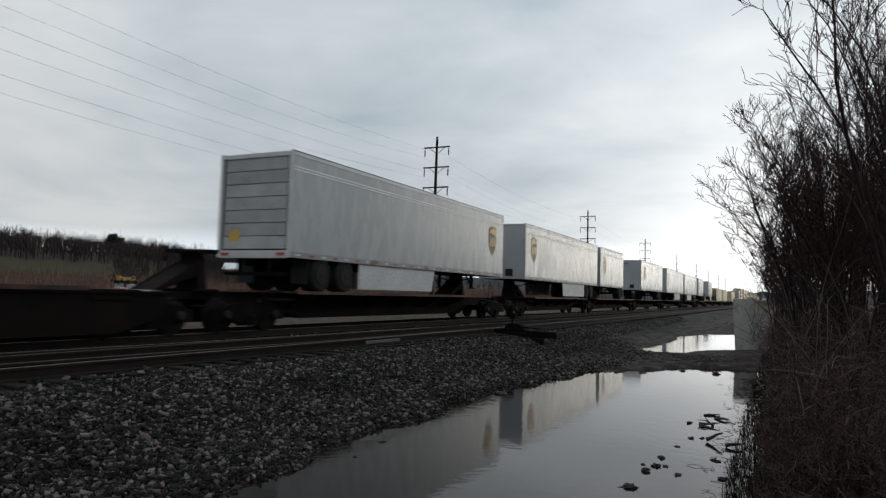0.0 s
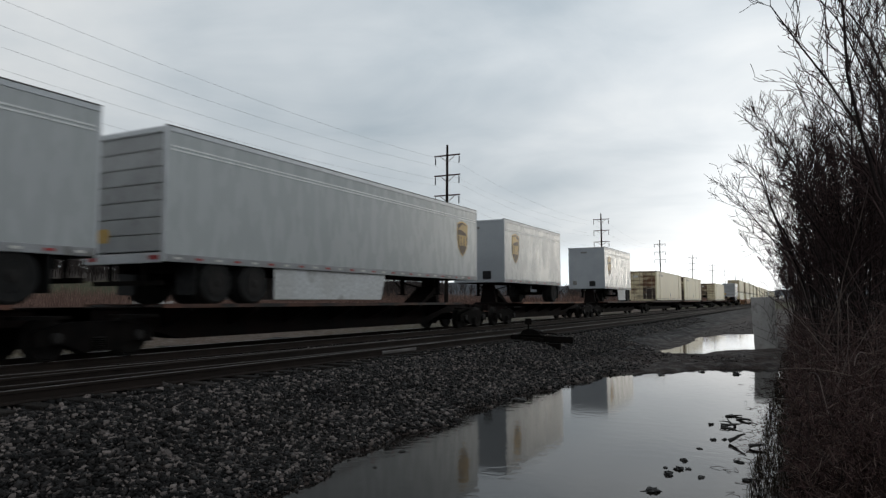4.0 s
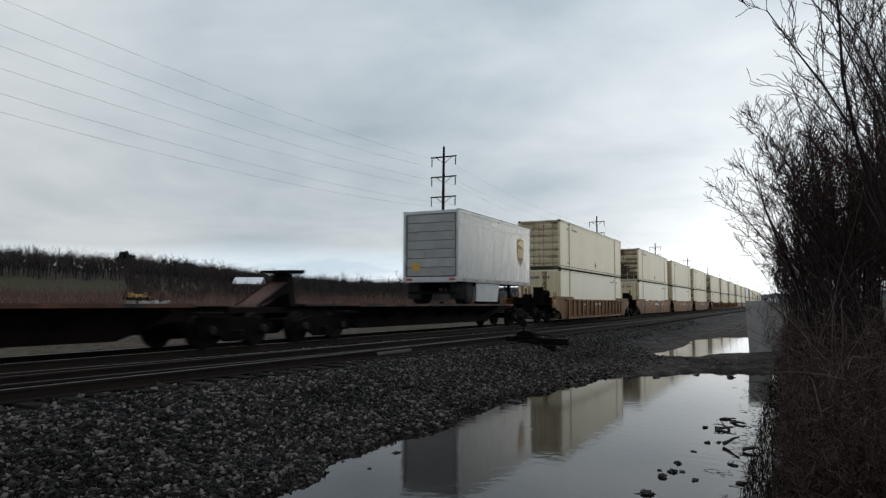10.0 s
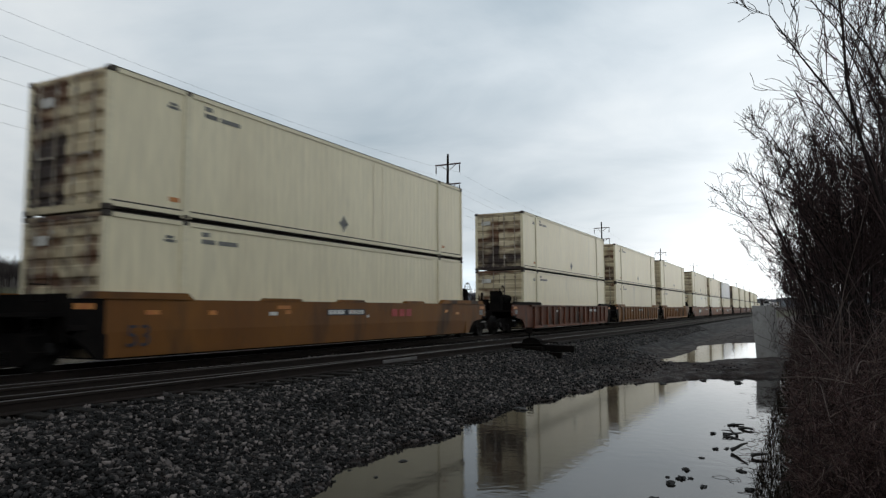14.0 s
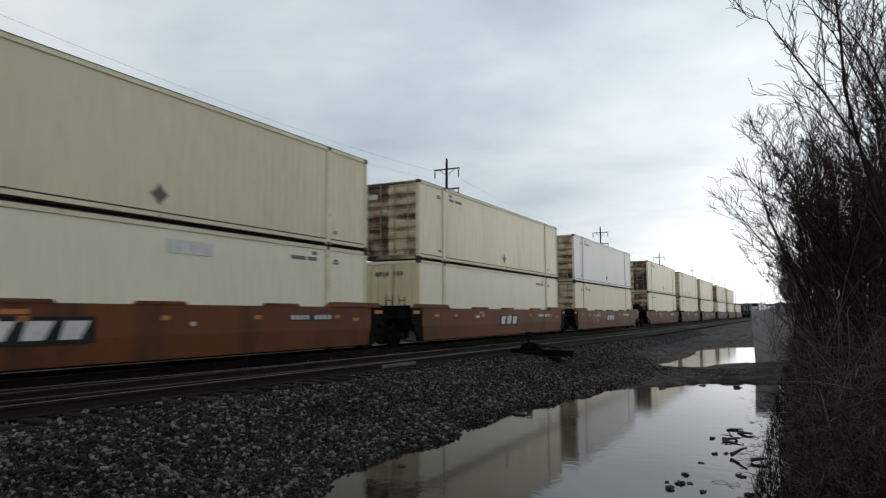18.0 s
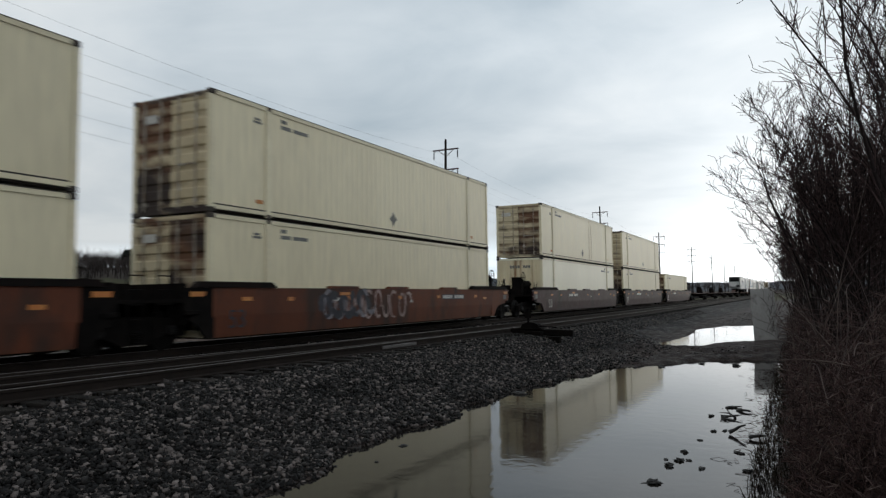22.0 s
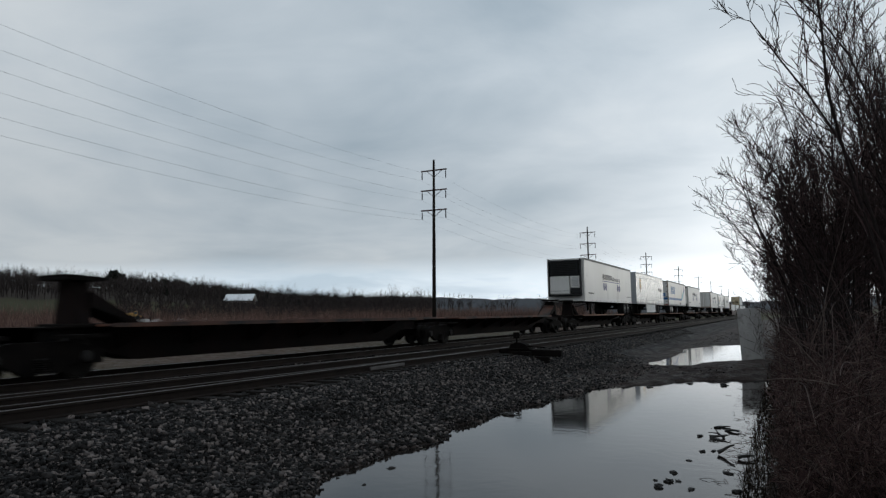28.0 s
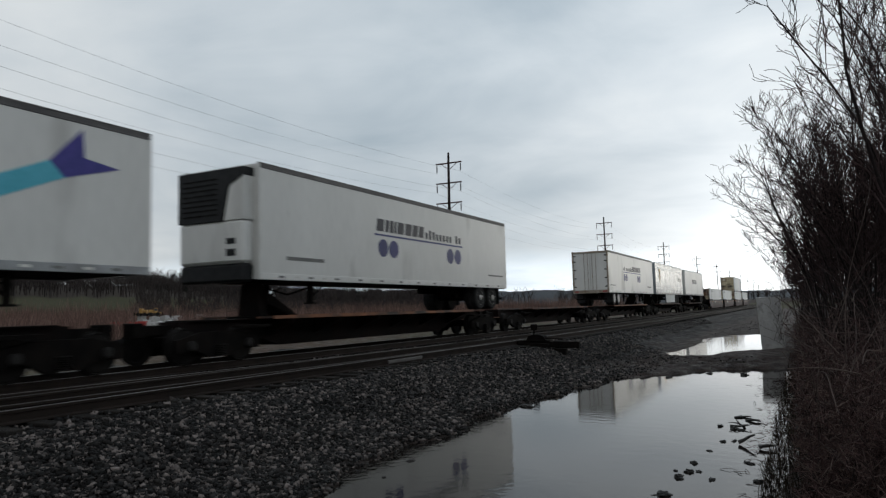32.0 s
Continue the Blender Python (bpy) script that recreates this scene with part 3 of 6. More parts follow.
    ob = mesh_np("ground", v, np.stack([i, i + 1, i + nx + 1, i + nx], 1), ground_material(), smooth=True)
    tagged(ob, "dark wet gravel, muddy track and dry winter field", "ground", kind="structure")


def build_water():
    m = bpy.data.materials.new("still_puddle_water")
    m.use_nodes = True
    nt = m.node_tree
    b = nt.nodes["Principled BSDF"]
    b.inputs["Base Color"].default_value = (0.012, 0.010, 0.0085, 1)
    b.inputs["Specular IOR Level"].default_value = 0.34
    b.inputs["Roughness"].default_value, b.inputs["IOR"].default_value = 0.055, 1.33
    n, bn, co = nt.nodes.new("ShaderNodeTexNoise"), nt.nodes.new("ShaderNodeBump"), nt.nodes.new("ShaderNodeTexCoord")
    n.inputs["Scale"].default_value, n.inputs["Detail"].default_value = 5.0, 3.0
    bn.inputs["Strength"].default_value, bn.inputs["Distance"].default_value = 0.17, 0.01
    nt.links.new(co.outputs["Object"], n.inputs["Vector"])
    nt.links.new(n.outputs["Fac"], bn.inputs["Height"])
    nt.links.new(bn.outputs[0], b.inputs["Normal"])
    for name, (x0, x1, y0, y1) in (("water", (-6.6, 0.15, 1.0, 23.5)), ("water", (-6.0, -0.9, 25.5, 50))):
        v = [(x0, y0, 0), (x1, y0, 0), (x1, y1, 0), (x0, y1, 0)]
        tagged(mesh_np(name, v, [(0, 1, 2, 3)], m), "still rain puddle reflecting the grey sky", "puddle", kind="structure")


def near_rail(y):
    """Head of the nearer track's closest rail: the track drifts a little towards the road."""
    return -8.85 + 0.016 * (min(max(y, -20.0), 45.0) - 5)


def lead(y):
    """How far the switch's curved rails have left the straight ones; the points lie 20 m out."""
    return 0.5 * (max(20.0 - y, 0.0) / 15.0) ** 2


def rail_run(track, path, head, label):
    """One rail swept along path, a list of (x, y), with its worn running surface."""
    z = RAIL_Z
    prof = [(-0.075, z - 0.17), (0.075, z - 0.17), (0.075, z - 0.155), (0.012, z - 0.135), (0.012, z - 0.045), (0.036, z - 0.035), (0.036, z - 0.006), (0.03, z),
            (-0.03, z), (-0.036, z - 0.006), (-0.036, z - 0.035), (-0.012, z - 0.045), (-0.012, z - 0.135), (-0.075, z - 0.155)]
    for name, sec, mat, tip in (("rail", prof, M["rail_side"], ""), ("running_surface", [(-0.024, z + 0.001), (0.024, z + 0.001), (0.022, z + 0.004), (-0.022, z + 0.004)], M[head], label)):
        bm = bmesh.new()
        rows = [[bm.verts.new((x + a, y, b)) for a, b in sec] for x, y in path]
        for p, q in zip(rows, rows[1:]):
            for i in range(len(sec)):
                j = (i + 1) % len(sec)
                bm.faces.new((p[i], p[j], q[j], q[i]))
        bm.faces.new(rows[0])
        bm.faces.new(rows[-1][::-1])
        bmesh.ops.recalc_face_normals(bm, faces=bm.faces)
        part(name, bm, mat, track, tip)


def build_tracks():
    main = tagged(new("railway_track"), "main line track with polished rails", "railway track", kind="structure")
    for sx in (-0.755, 0.755):
        rail_run(main, [(TX + sx, -1400), (TX + sx, 1600)], "rail_top", "polished rail head")
    side = tagged(new("railway_track"), "empty nearer track with a switch, worn rails on timber ties", "railway track", kind="structure")
    ys = [-900.0, -20.0] + list(np.arange(-6.0, 46.0, 1.5)) + [1500.0]
    rail_run(side, [(near_rail(y), y) for y in ys], "rail_worn", "dull rail head")
    rail_run(side, [(near_rail(y) - 1.51, y) for y in ys], "rail_rust", "rusted rail head")
    bent = list(np.arange(-8.0, 20.1, 1.0))
    rail_run(side, [(near_rail(y) - 1.58 - lead(y), y) for y in bent], "rail_worn", "dull rail head")
    rail_run(side, [(near_rail(y) - 0.08 - lead(y), y) for y in bent], "rail_rust", "rusted rail head")
    part("fish_plate", boxes((near_rail(14.6) + 0.02, near_rail(14.6) + 0.06, 13.8, 15.4, RAIL_Z - 0.13, RAIL_Z - 0.05), bevel=0.008), M["rail_worn"], side, "worn steel joint bar")
    rnd = random.Random(13)
    tie = None
    far = []
    for k in range(443):
        y = -60 + 0.52 * k
        far.append((TX - 1.3, TX + 1.3, y - 0.115, y + 0.115, RAIL_Z - 0.35, RAIL_Z - 0.168))
        cx, wide = near_rail(y) - 0.755, 1.32
        if -10 < y < 20:
            cx, wide = cx - lead(y) * 0.5, 1.32 + lead(y) * 0.5
        if 2 <= y <= 40:
            m = pose(cx + rnd.uniform(-0.1, 0.1), y, 0, 0, 0, rnd.uniform(-2, 2)) @ Matrix.Diagonal((wide / 1.32, 1, 1, 1))
            if tie is None:
                tie = part("tie", boxes((-1.32, 1.32, -0.115, 0.115, RAIL_Z - 0.35, RAIL_Z - 0.168), bevel=0.012), M["tie"], side)
                tie.matrix_basis = m
            else:
                again(tie, m)
        else:
            far.append((cx - wide, cx + wide, y - 0.115, y + 0.115, RAIL_Z - 0.35, RAIL_Z - 0.168))
    part("far_ties", boxes(*far), M["tie"], main)["kind"] = "stuff"


def stone_field(name, label, patches, seed):
    """Loose ballast stones as one mesh: patches of (x0, x1, y0, y1, count, smallest, largest)."""
    rng = np.random.default_rng(seed)
    base = np.array([(a, b, c) for c in (-0.7, 0.7) for b in (-0.7, 0.7) for a in (-0.7, 0.7)])
    tri = np.array([(0, 2, 3), (0, 3, 1), (4, 5, 7), (4, 7, 6), (0, 1, 5), (0, 5, 4), (2, 6, 7), (2, 7, 3), (0, 4, 6), (0, 6, 2), (1, 3, 7), (1, 7, 5)])
    vs, fs, off = [], [], 0
    for x0, x1, y0, y1, n, r0, r1 in patches:
        x, y = rng.uniform(x0, x1, n), rng.uniform(y0, y1, n)
        r = r0 + (r1 - r0) * rng.random(n) ** 2
        z = ground_z(x, y)
        keep = (z > 0.02) | ((z > -0.035) & (rng.random(n) < 0.3))
        x, y, r, z = x[keep], y[keep], r[keep], z[keep]
        n = len(x)
        jit = 1 + rng.uniform(-0.42, 0.42, (n, len(base), 3))
        sc = rng.uniform(0.5, 1.45, (n, 1, 3)) * np.array([1, 1, 0.7])
        p = base[None] * jit * sc * r[:, None, None]
        a = rng.uniform(0, 2 * np.pi, n)
        tl = rng.uniform(-1.3, 1.3, n)
        c, s = np.cos(a), np.sin(a)
        ct, st = np.cos(tl), np.sin(tl)
        py = p[..., 1] * ct[:, None] - p[..., 2] * st[:, None]
        pz = p[..., 1] * st[:, None] + p[..., 2] * ct[:, None]
        px = p[..., 0] * c[:, None] - py * s[:, None]
        py = p[..., 0] * s[:, None] + py * c[:, None]
        q = np.stack([px + x[:, None], py + y[:, None], pz + (z + r * 0.25)[:, None]], -1)
        vs.append(q.reshape(-1, 3))
        fs.append((tri[None] + (np.arange(n) * len(base))[:, None, None] + off).reshape(-1, 3))
        off += n * len(base)
    ob = mesh_np(name, np.concatenate(vs), np.concatenate(fs), stone_material())
    tagged(ob, label, "ballast", kind="stuff")
    return ob


def stone_material():
    if "loose_stone" in M:
        return M["loose_stone"]
    m = bpy.data.materials.new("loose_ballast_stone")
    m.use_nodes = True
    nt = m.node_tree
    b = nt.nodes["Principled BSDF"]
    geo, r, n = nt.nodes.new("ShaderNodeNewGeometry"), nt.nodes.new("ShaderNodeValToRGB"), nt.nodes.new("ShaderNodeTexNoise")
    r.color_ramp.elements[0].color, r.color_ramp.elements[1].color = (0.0026, 0.0023, 0.0021, 1), (0.19, 0.158, 0.145, 1)
    for at, c in ((0.4, 0.006), (0.75, 0.027)):
        r.color_ramp.elements.new(at).color = (c, c * 0.87, c * 0.82, 1)
    nt.links.new(geo.outputs["Random Per Island"], r.inputs[0])
    n.inputs["Scale"].default_value, n.inputs["Detail"].default_value = 60.0, 4.0
    nt.links.new(geo.outputs["Position"], n.inputs["Vector"])
    hs, mr = nt.nodes.new("ShaderNodeHueSaturation"), nt.nodes.new("ShaderNodeMapRange")
    mr.inputs["To Min"].default_value, mr.inputs["To Max"].default_value = 0.55, 1.45
    nt.links.new(n.outputs["Fac"], mr.inputs[0])
    nt.links.new(mr.outputs[0], hs.inputs["Value"])
    nt.links.new(r.outputs[0], hs.inputs["Color"])
    nt.links.new(hs.outputs[0], b.inputs["Base Color"])
    b.inputs["Roughness"].default_value, b.inputs["Specular IOR Level"].default_value = 0.6, 0.14
    M["loose_stone"] = m
    return m


build_ground()
build_water()
build_tracks()
stone_field("ballast_shoulder", "loose dark wet ballast stones on the shoulder", [
    (-8.15, -4.7, 3.0, 9.0, 27000, 0.013, 0.040), (-8.1, -4.6, 9.0, 16.0, 24000, 0.014, 0.044), (-8.0, -4.4, 16.0, 20.0, 7500, 0.016, 0.048), (-7.9, -6.0, 20.0, 30.0, 8000, 0.014, 0.034), (-6.2, -5.0, 20.0, 30.0, 900, 0.014, 0.035), (-7.8, -6.5, 30, 60, 3500, 0.016, 0.034),
    (-5.0, -3.9, 17, 26, 900, 0.015, 0.035), (-4.8, -1.6, 22.4, 26, 300, 0.012, 0.035), (-4.9, -2.0, 42, 70, 300, 0.02, 0.045)], 5)
stone_field("ballast_bed", "dark ballast between the rails", [(-12.3, -8.2, 3.0, 30.0, 9000, 0.02, 0.055)], 6)


# ---------------------------------------------------------------- the train
MOVERS = []                          # thing, place along the train, height over the rail, turn, length


def ride(ob, s, z=0.0, turned=False, length=0.0):
    MOVERS.append((ob, s, z, turned, length))
    return ob


def bogie(parent, y):
    """A two-axle truck under a car: cast side frames, bolster, wheels."""
    r = 0.42
    if "bolster" not in MESH:
        bol = bmesh.new()
        box(bol, -1.0, 1.0, -0.24, 0.24, 0.36, 0.62, bevel=0.03)
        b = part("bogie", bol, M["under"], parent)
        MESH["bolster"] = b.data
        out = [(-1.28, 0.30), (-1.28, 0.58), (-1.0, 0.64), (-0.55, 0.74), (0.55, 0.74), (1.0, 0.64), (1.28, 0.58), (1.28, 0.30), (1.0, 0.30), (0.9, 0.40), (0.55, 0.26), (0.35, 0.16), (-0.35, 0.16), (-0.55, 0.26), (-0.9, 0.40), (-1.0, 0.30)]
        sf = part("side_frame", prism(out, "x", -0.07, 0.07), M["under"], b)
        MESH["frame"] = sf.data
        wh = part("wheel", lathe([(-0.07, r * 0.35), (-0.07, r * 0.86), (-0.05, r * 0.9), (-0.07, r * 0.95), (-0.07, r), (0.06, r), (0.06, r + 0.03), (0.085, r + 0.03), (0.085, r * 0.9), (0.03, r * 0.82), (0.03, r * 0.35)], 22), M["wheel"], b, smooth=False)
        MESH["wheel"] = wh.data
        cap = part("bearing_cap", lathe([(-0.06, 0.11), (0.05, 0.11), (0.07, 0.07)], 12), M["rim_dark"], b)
        MESH["cap"] = cap.data
        coil = []
        for k in range(7):
            coil += [(0.18 + k * 0.04, 0.17), (0.20 + k * 0.04, 0.13)]
        spr = part("spring_nest", lathe(coil, 10, "z"), M["wheel"], b)
        MESH["spring"] = spr.data
        for o in (sf, wh, cap, spr):
            bpy.data.objects.remove(o)
        bpy.data.objects.remove(b)

    def put(name, key, m, par):
        o = new(name, MESH[key])
        o.parent, o.matrix_basis = par, m
        return o

    b = put("bogie", "bolster", pose(0, y, 0), parent)
    for sx in (-1, 1):
        put("side_frame", "frame", pose(sx * 1.0, 0, 0), b)
        put("spring_nest", "spring", pose(sx * 1.03, 0, 0), b)
        for yy in (-0.89, 0.89):
            put("wheel", "wheel", pose(sx * 0.765, yy, r, 0, 0, 0 if sx < 0 else 180), b)
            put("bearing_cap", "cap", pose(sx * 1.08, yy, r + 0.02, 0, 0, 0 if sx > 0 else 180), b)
    return b


MESH = {}


def hitch(parent, y, back=1, mat="spine"):
    """Folding trailer hitch: a braced stand, a broad sloping brace plate and a tilted top plate."""
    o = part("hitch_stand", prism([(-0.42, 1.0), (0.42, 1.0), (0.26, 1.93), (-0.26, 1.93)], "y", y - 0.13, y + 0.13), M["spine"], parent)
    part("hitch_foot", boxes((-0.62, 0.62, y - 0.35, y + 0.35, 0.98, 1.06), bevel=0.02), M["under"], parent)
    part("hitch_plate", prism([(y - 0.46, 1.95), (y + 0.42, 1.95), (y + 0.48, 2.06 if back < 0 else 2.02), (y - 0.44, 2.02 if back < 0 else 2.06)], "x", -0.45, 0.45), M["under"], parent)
    a, b = y + back * 0.12, y + back * 1.45
    part("brace_plate", prism([(a, 1.70), (b, 1.01), (b - back * 0.28, 1.01), (a, 1.45)], "x", -0.36, 0.36), M[mat], parent, "broad sloping brace plate")
    for sx in (-0.40, 0.36):
        part("brace_rib", prism([(a, 1.74), (b, 1.04), (b, 1.01), (a, 1.40)], "x", sx, sx + 0.04), M["spine"], parent)
    return o


def spine_unit(a, b, lead=False, trail=False, hitches=(1.5,), yellow=False, orange=False, plated=False):
    """One skeleton platform from bogie centre a to bogie centre b, with tyre decks along both sides."""
    n = b - a
    car = thing("spine_car", "rusty dark skeleton spine car platform on the rails", "rail car", "spine cars")
    pts = [(-0.6, 0.98), (-0.6, 0.72), (1.6, 0.62), (2.9, 0.26), (n - 2.9, 0.26), (n - 1.6, 0.62), (n + 0.6, 0.72), (n + 0.6, 0.98)]
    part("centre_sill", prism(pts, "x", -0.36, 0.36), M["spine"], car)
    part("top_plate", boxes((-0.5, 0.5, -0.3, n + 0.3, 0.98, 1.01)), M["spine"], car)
    for sx in (-1, 1):
        lo, hi = sorted((sx * 0.62, sx * 1.28))
        part("tyre_deck", boxes((lo, hi, 1.7, n - 1.7, 1.0, 1.05), bevel=0.008), M["deck"], car, "rusty steel tyre deck")
        e0, e1 = sorted((sx * 1.26, sx * 1.30))
        part("deck_edge", boxes((e0, e1, 1.6, n - 1.6, 0.985, 1.07)), M["yellow_deck" if yellow else "deck"], car, "rust-streaked deck edge")
        lo, hi = sorted((sx * 0.9, sx * 1.26))
        for y0 in (0.5, n - 1.5):
            part("end_step", boxes((lo, hi, y0, y0 + 1.0, 0.80, 0.86)), M["under"], car)
    k = 2.4
    first = None
    while k < n - 2:
        if first is None:
            first = part("cross_bearer", prism([(-1.26, 0.92), (-0.3, 0.5), (0.3, 0.5), (1.26, 0.92), (1.26, 1.0), (-1.26, 1.0)], "y", -0.06, 0.06), M["spine"], car)
            first.location = (0, k, 0)
        else:
            again(first, pose(0, k, 0))
        k += 2.1
        if plated:
            lo, hi = sorted((sx * 1.16, sx * 1.22))
            part("side_plate", prism([(0.9, 0.98), (0.9, 0.30), (1.5, 0.12), (n - 0.9, 0.12), (n + 0.2, 0.42), (n + 0.4, 0.98)], "x", lo, hi), M["spine"], car, "deep dark side plate")
            lo, hi = sorted((sx * 1.12, sx * 1.27))
            part("plate_flange", boxes((lo, hi, 0.8, n + 0.4, 0.94, 0.985)), M["spine"], car)
    for h in hitches:
        hitch(car, h if h >= 0 else n + h, 1 if 0 <= h < n else -1, "deck" if orange else "spine")
        if h > n:
            part("hitch_beam", boxes((-0.40, 0.40, n + 0.3, h + 0.4, 0.80, 0.978), bevel=0.02), M["spine"], car)
    bogie(car, 0.0 if lead else 0.25)
    if trail:
        bogie(car, n)
    for flag, y0, d in ((lead, -0.6, -1), (trail, n + 0.6, 1)):
        if flag:
            lo, hi = sorted((y0, y0 + d * 1.0))
            part("coupler", boxes((-0.12, 0.12, lo, hi, 0.68, 0.92), (-0.2, 0.2, *sorted((y0 + d * 0.8, y0 + d * 1.1)), 0.64, 0.98), bevel=0.02), M["under"], car)
    return ride(car, a)


WELL_N = 16.15


def well_unit(mat, ribbed, label, shift=0.0, first=False, last=False):
    """A well car platform: folded side walls, raised ends, end platforms; its zero is the load's front."""
    car = thing("well_car", label, "rail car", "well cars")
    n = WELL_N
    for sx in (-1, 1):
        bm = bmesh.new()
        sec = [(1.33, 1.36), (1.45, 1.36), (1.45, 0.72), (1.41, 0.22), (1.25, 0.22), (1.33, 0.74)]
        rows = []
        for y, lift in ((-0.02, 0.0), (0.1, 0.0), (n - 0.1, 0.0), (n + 0.02, 0.0)):
            rows.append([bm.verts.new((sx * x, y, max(z, min(1.1, 0.22 + lift)) if z < 1.3 else z)) for x, z in sec])
        for p, q in zip(rows, rows[1:]):
            for i in range(len(sec)):
                j = (i + 1) % len(sec)
                bm.faces.new((p[i], p[j], q[j], q[i]))
        bm.faces.new(rows[0])
        bm.faces.new(rows[-1][::-1])
        bmesh.ops.recalc_face_normals(bm, faces=bm.faces)
        side = part("side_wall", bm, M[mat], car)
        # the sides run on past the load and arch up over the bogies
        chord = M[mat] if mat in ("well_yellow", "well_orange") else M["spine"]
        for base, d, ext, skin in ((0.0, -1, 1.9, mat) if first else (0.0, -1, 0.8, "under"), (n, 1, 1.9, mat) if last else (n, 1, 0.8, "under")):
            lo, hi = sorted((sx * 1.37, sx * 1.448))
            arch = [(-0.03, 1.358), (ext - 0.1, 1.358), (ext, 1.28), (ext, 0.80), (ext * 0.75, 0.74), (0.72, 0.66), (0.42, 0.46), (0.22, 0.22), (-0.03, 0.22)]
            part("end_side", prism([(base + d * a, c) for a, c in arch], "x", lo, hi), M[skin], car, "side panel arched over the bogie")
            lo, hi = sorted((sx * 1.30, sx * 1.49))
            bar = [(ext - 0.25, 1.362), (-2.15, 1.362), (-1.95, 1.50), (ext - 0.4, 1.50)]
            part("raised_end_chord", prism([(base + d * a, c) for a, c in bar], "x", lo, hi), chord, car, "grimy raised end chord")
            lo, hi = sorted((sx * 1.36, sx * 1.50))
            y0, y1 = sorted((base + d * (ext - 0.35), base + d * ext))
            part("end_beam", boxes((lo, hi, y0, y1, 0.76, 0.86), bevel=0.01), M["under"], car)
            y0, y1 = sorted((base + d * (ext - 0.55), base + d * (ext - 0.12)))
            part("reflector", boxes((*sorted((sx * 1.449, sx * 1.455)), y0, y1, 1.16, 1.27)), M["hazard"], car, "orange reflector panel")
        if ribbed:
            rib = None
            for k in range(15):
                y = 1.0 + k * (n - 2.0) / 14
                lo, hi = sorted((sx * 1.45, sx * 1.52))
                if rib is None:
                    rib = part("rib", boxes((lo, hi, -0.06, 0.06, 0.30, 1.34)), M[mat], car)
                    rib.location = (0, y, 0)
                else:
                    again(rib, pose(0, y, 0))
            lo, hi = sorted((sx * 1.40, sx * 1.54))
            part("top_chord", boxes((lo, hi, 0.4, n - 0.4, 1.28, 1.358)), M[mat], car)
            lo, hi = sorted((sx * 1.28, sx * 1.50))
            part("bottom_chord", boxes((lo, hi, 0.9, n - 0.9, 0.20, 0.34)), M[mat], car)
        if sx < 0:
            continue
        x = sx * 1.452
        lo, hi = sorted((x, x + sx * 0.006))
        named = mat == "well_orange"
        q = 12.3 if named else (11.4 if mat == "well_rust" else (4.2 if mat == "well_maroon" else 7.0))
        part("stencil_bar", boxes((lo, hi, q, q + 1.9, 0.98, 1.16)), M["ink"], car, "black panel with a stencilled number")
        l2, h2 = sorted((x + sx * 0.006, x + sx * 0.012))
        part("stencil_mark", boxes(*[(l2, h2, q + 0.05 + k * 0.2, q + 0.2 + k * 0.2, 1.01, 1.13) for k in range(9) if k != 4]), M["white_mark"], car)["kind"] = "stuff"
        if not ribbed:
            if named:
                part("name_panel", boxes((lo, hi, 7.1 - shift, 9.4 - shift, 0.62, 1.12)), M["black"], car, "black panel with three pale slanted bars")
            for k in range(3):
                l2, h2 = sorted((x + sx * 0.006, x + sx * 0.012))
                if named:
                    y0 = 7.28 - shift + k * 0.70
                    part("name_bar", prism([(y0, 0.70), (y0 + 0.40, 0.70), (y0 + 0.60, 1.04), (y0 + 0.10, 1.04)], "x", l2, h2), M["white_mark"], car)
                elif mat == "well_yellow":
                    part("name_bar", boxes((l2, h2, 10.45 + k * 0.47, 10.80 + k * 0.47, 0.92, 1.16)), M["red_lens"], car)
        for yy, w, z0, key in ((0.9, 0.35, 1.05, "hazard"), (4.6, 0.3, 1.0, "white_mark"), (4.9, 0.5, 1.16, "hazard"), (9.0, 0.12, 0.9, "white_mark"), (15.2, 0.3, 0.95, "hazard")):
            part("sticker", boxes((lo, hi, yy, yy + w, z0, z0 + 0.09)), M[key], car)
        if not ribbed:
            for y0, y1 in ((4.4, 5.9), (7.6, 8.9), (11.4, 12.7)):
                part("stacking_pad", prism([(y0, 1.362), (y1, 1.362), (y1 - 0.08, 1.43), (y0 + 0.08, 1.43)], "x", 1.31, 1.47), M[mat], car)
            for yy in (2.6, 5.2, 8.2, 11.0, 14.3):
                part("reflector", boxes((lo, hi, yy, yy + 0.22, 1.03, 1.13)), M["hazard"], car, "orange reflector")
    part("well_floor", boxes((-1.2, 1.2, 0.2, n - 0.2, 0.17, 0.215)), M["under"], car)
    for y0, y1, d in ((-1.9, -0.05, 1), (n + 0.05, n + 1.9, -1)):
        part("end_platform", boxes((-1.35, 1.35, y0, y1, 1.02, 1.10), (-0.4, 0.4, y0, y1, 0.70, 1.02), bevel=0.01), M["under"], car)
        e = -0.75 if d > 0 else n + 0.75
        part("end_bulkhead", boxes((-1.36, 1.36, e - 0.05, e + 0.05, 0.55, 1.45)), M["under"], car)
        yy = e - d * 0.35
        for sx in (-1.35, 1.35):
            bm = bmesh.new()
            for q in (0, 0.38 * -d):
                tube(bm, (sx, yy + q, 0.3), (sx, yy + q, 1.75), 0.016, n=5)
            for z in (0.4, 0.7, 1.0, 1.3, 1.6):
                tube(bm, (sx, yy, z), (sx, yy - d * 0.38, z), 0.014, n=5)
            part("ladder", bm, M["under"], car)
        bm = bmesh.new()
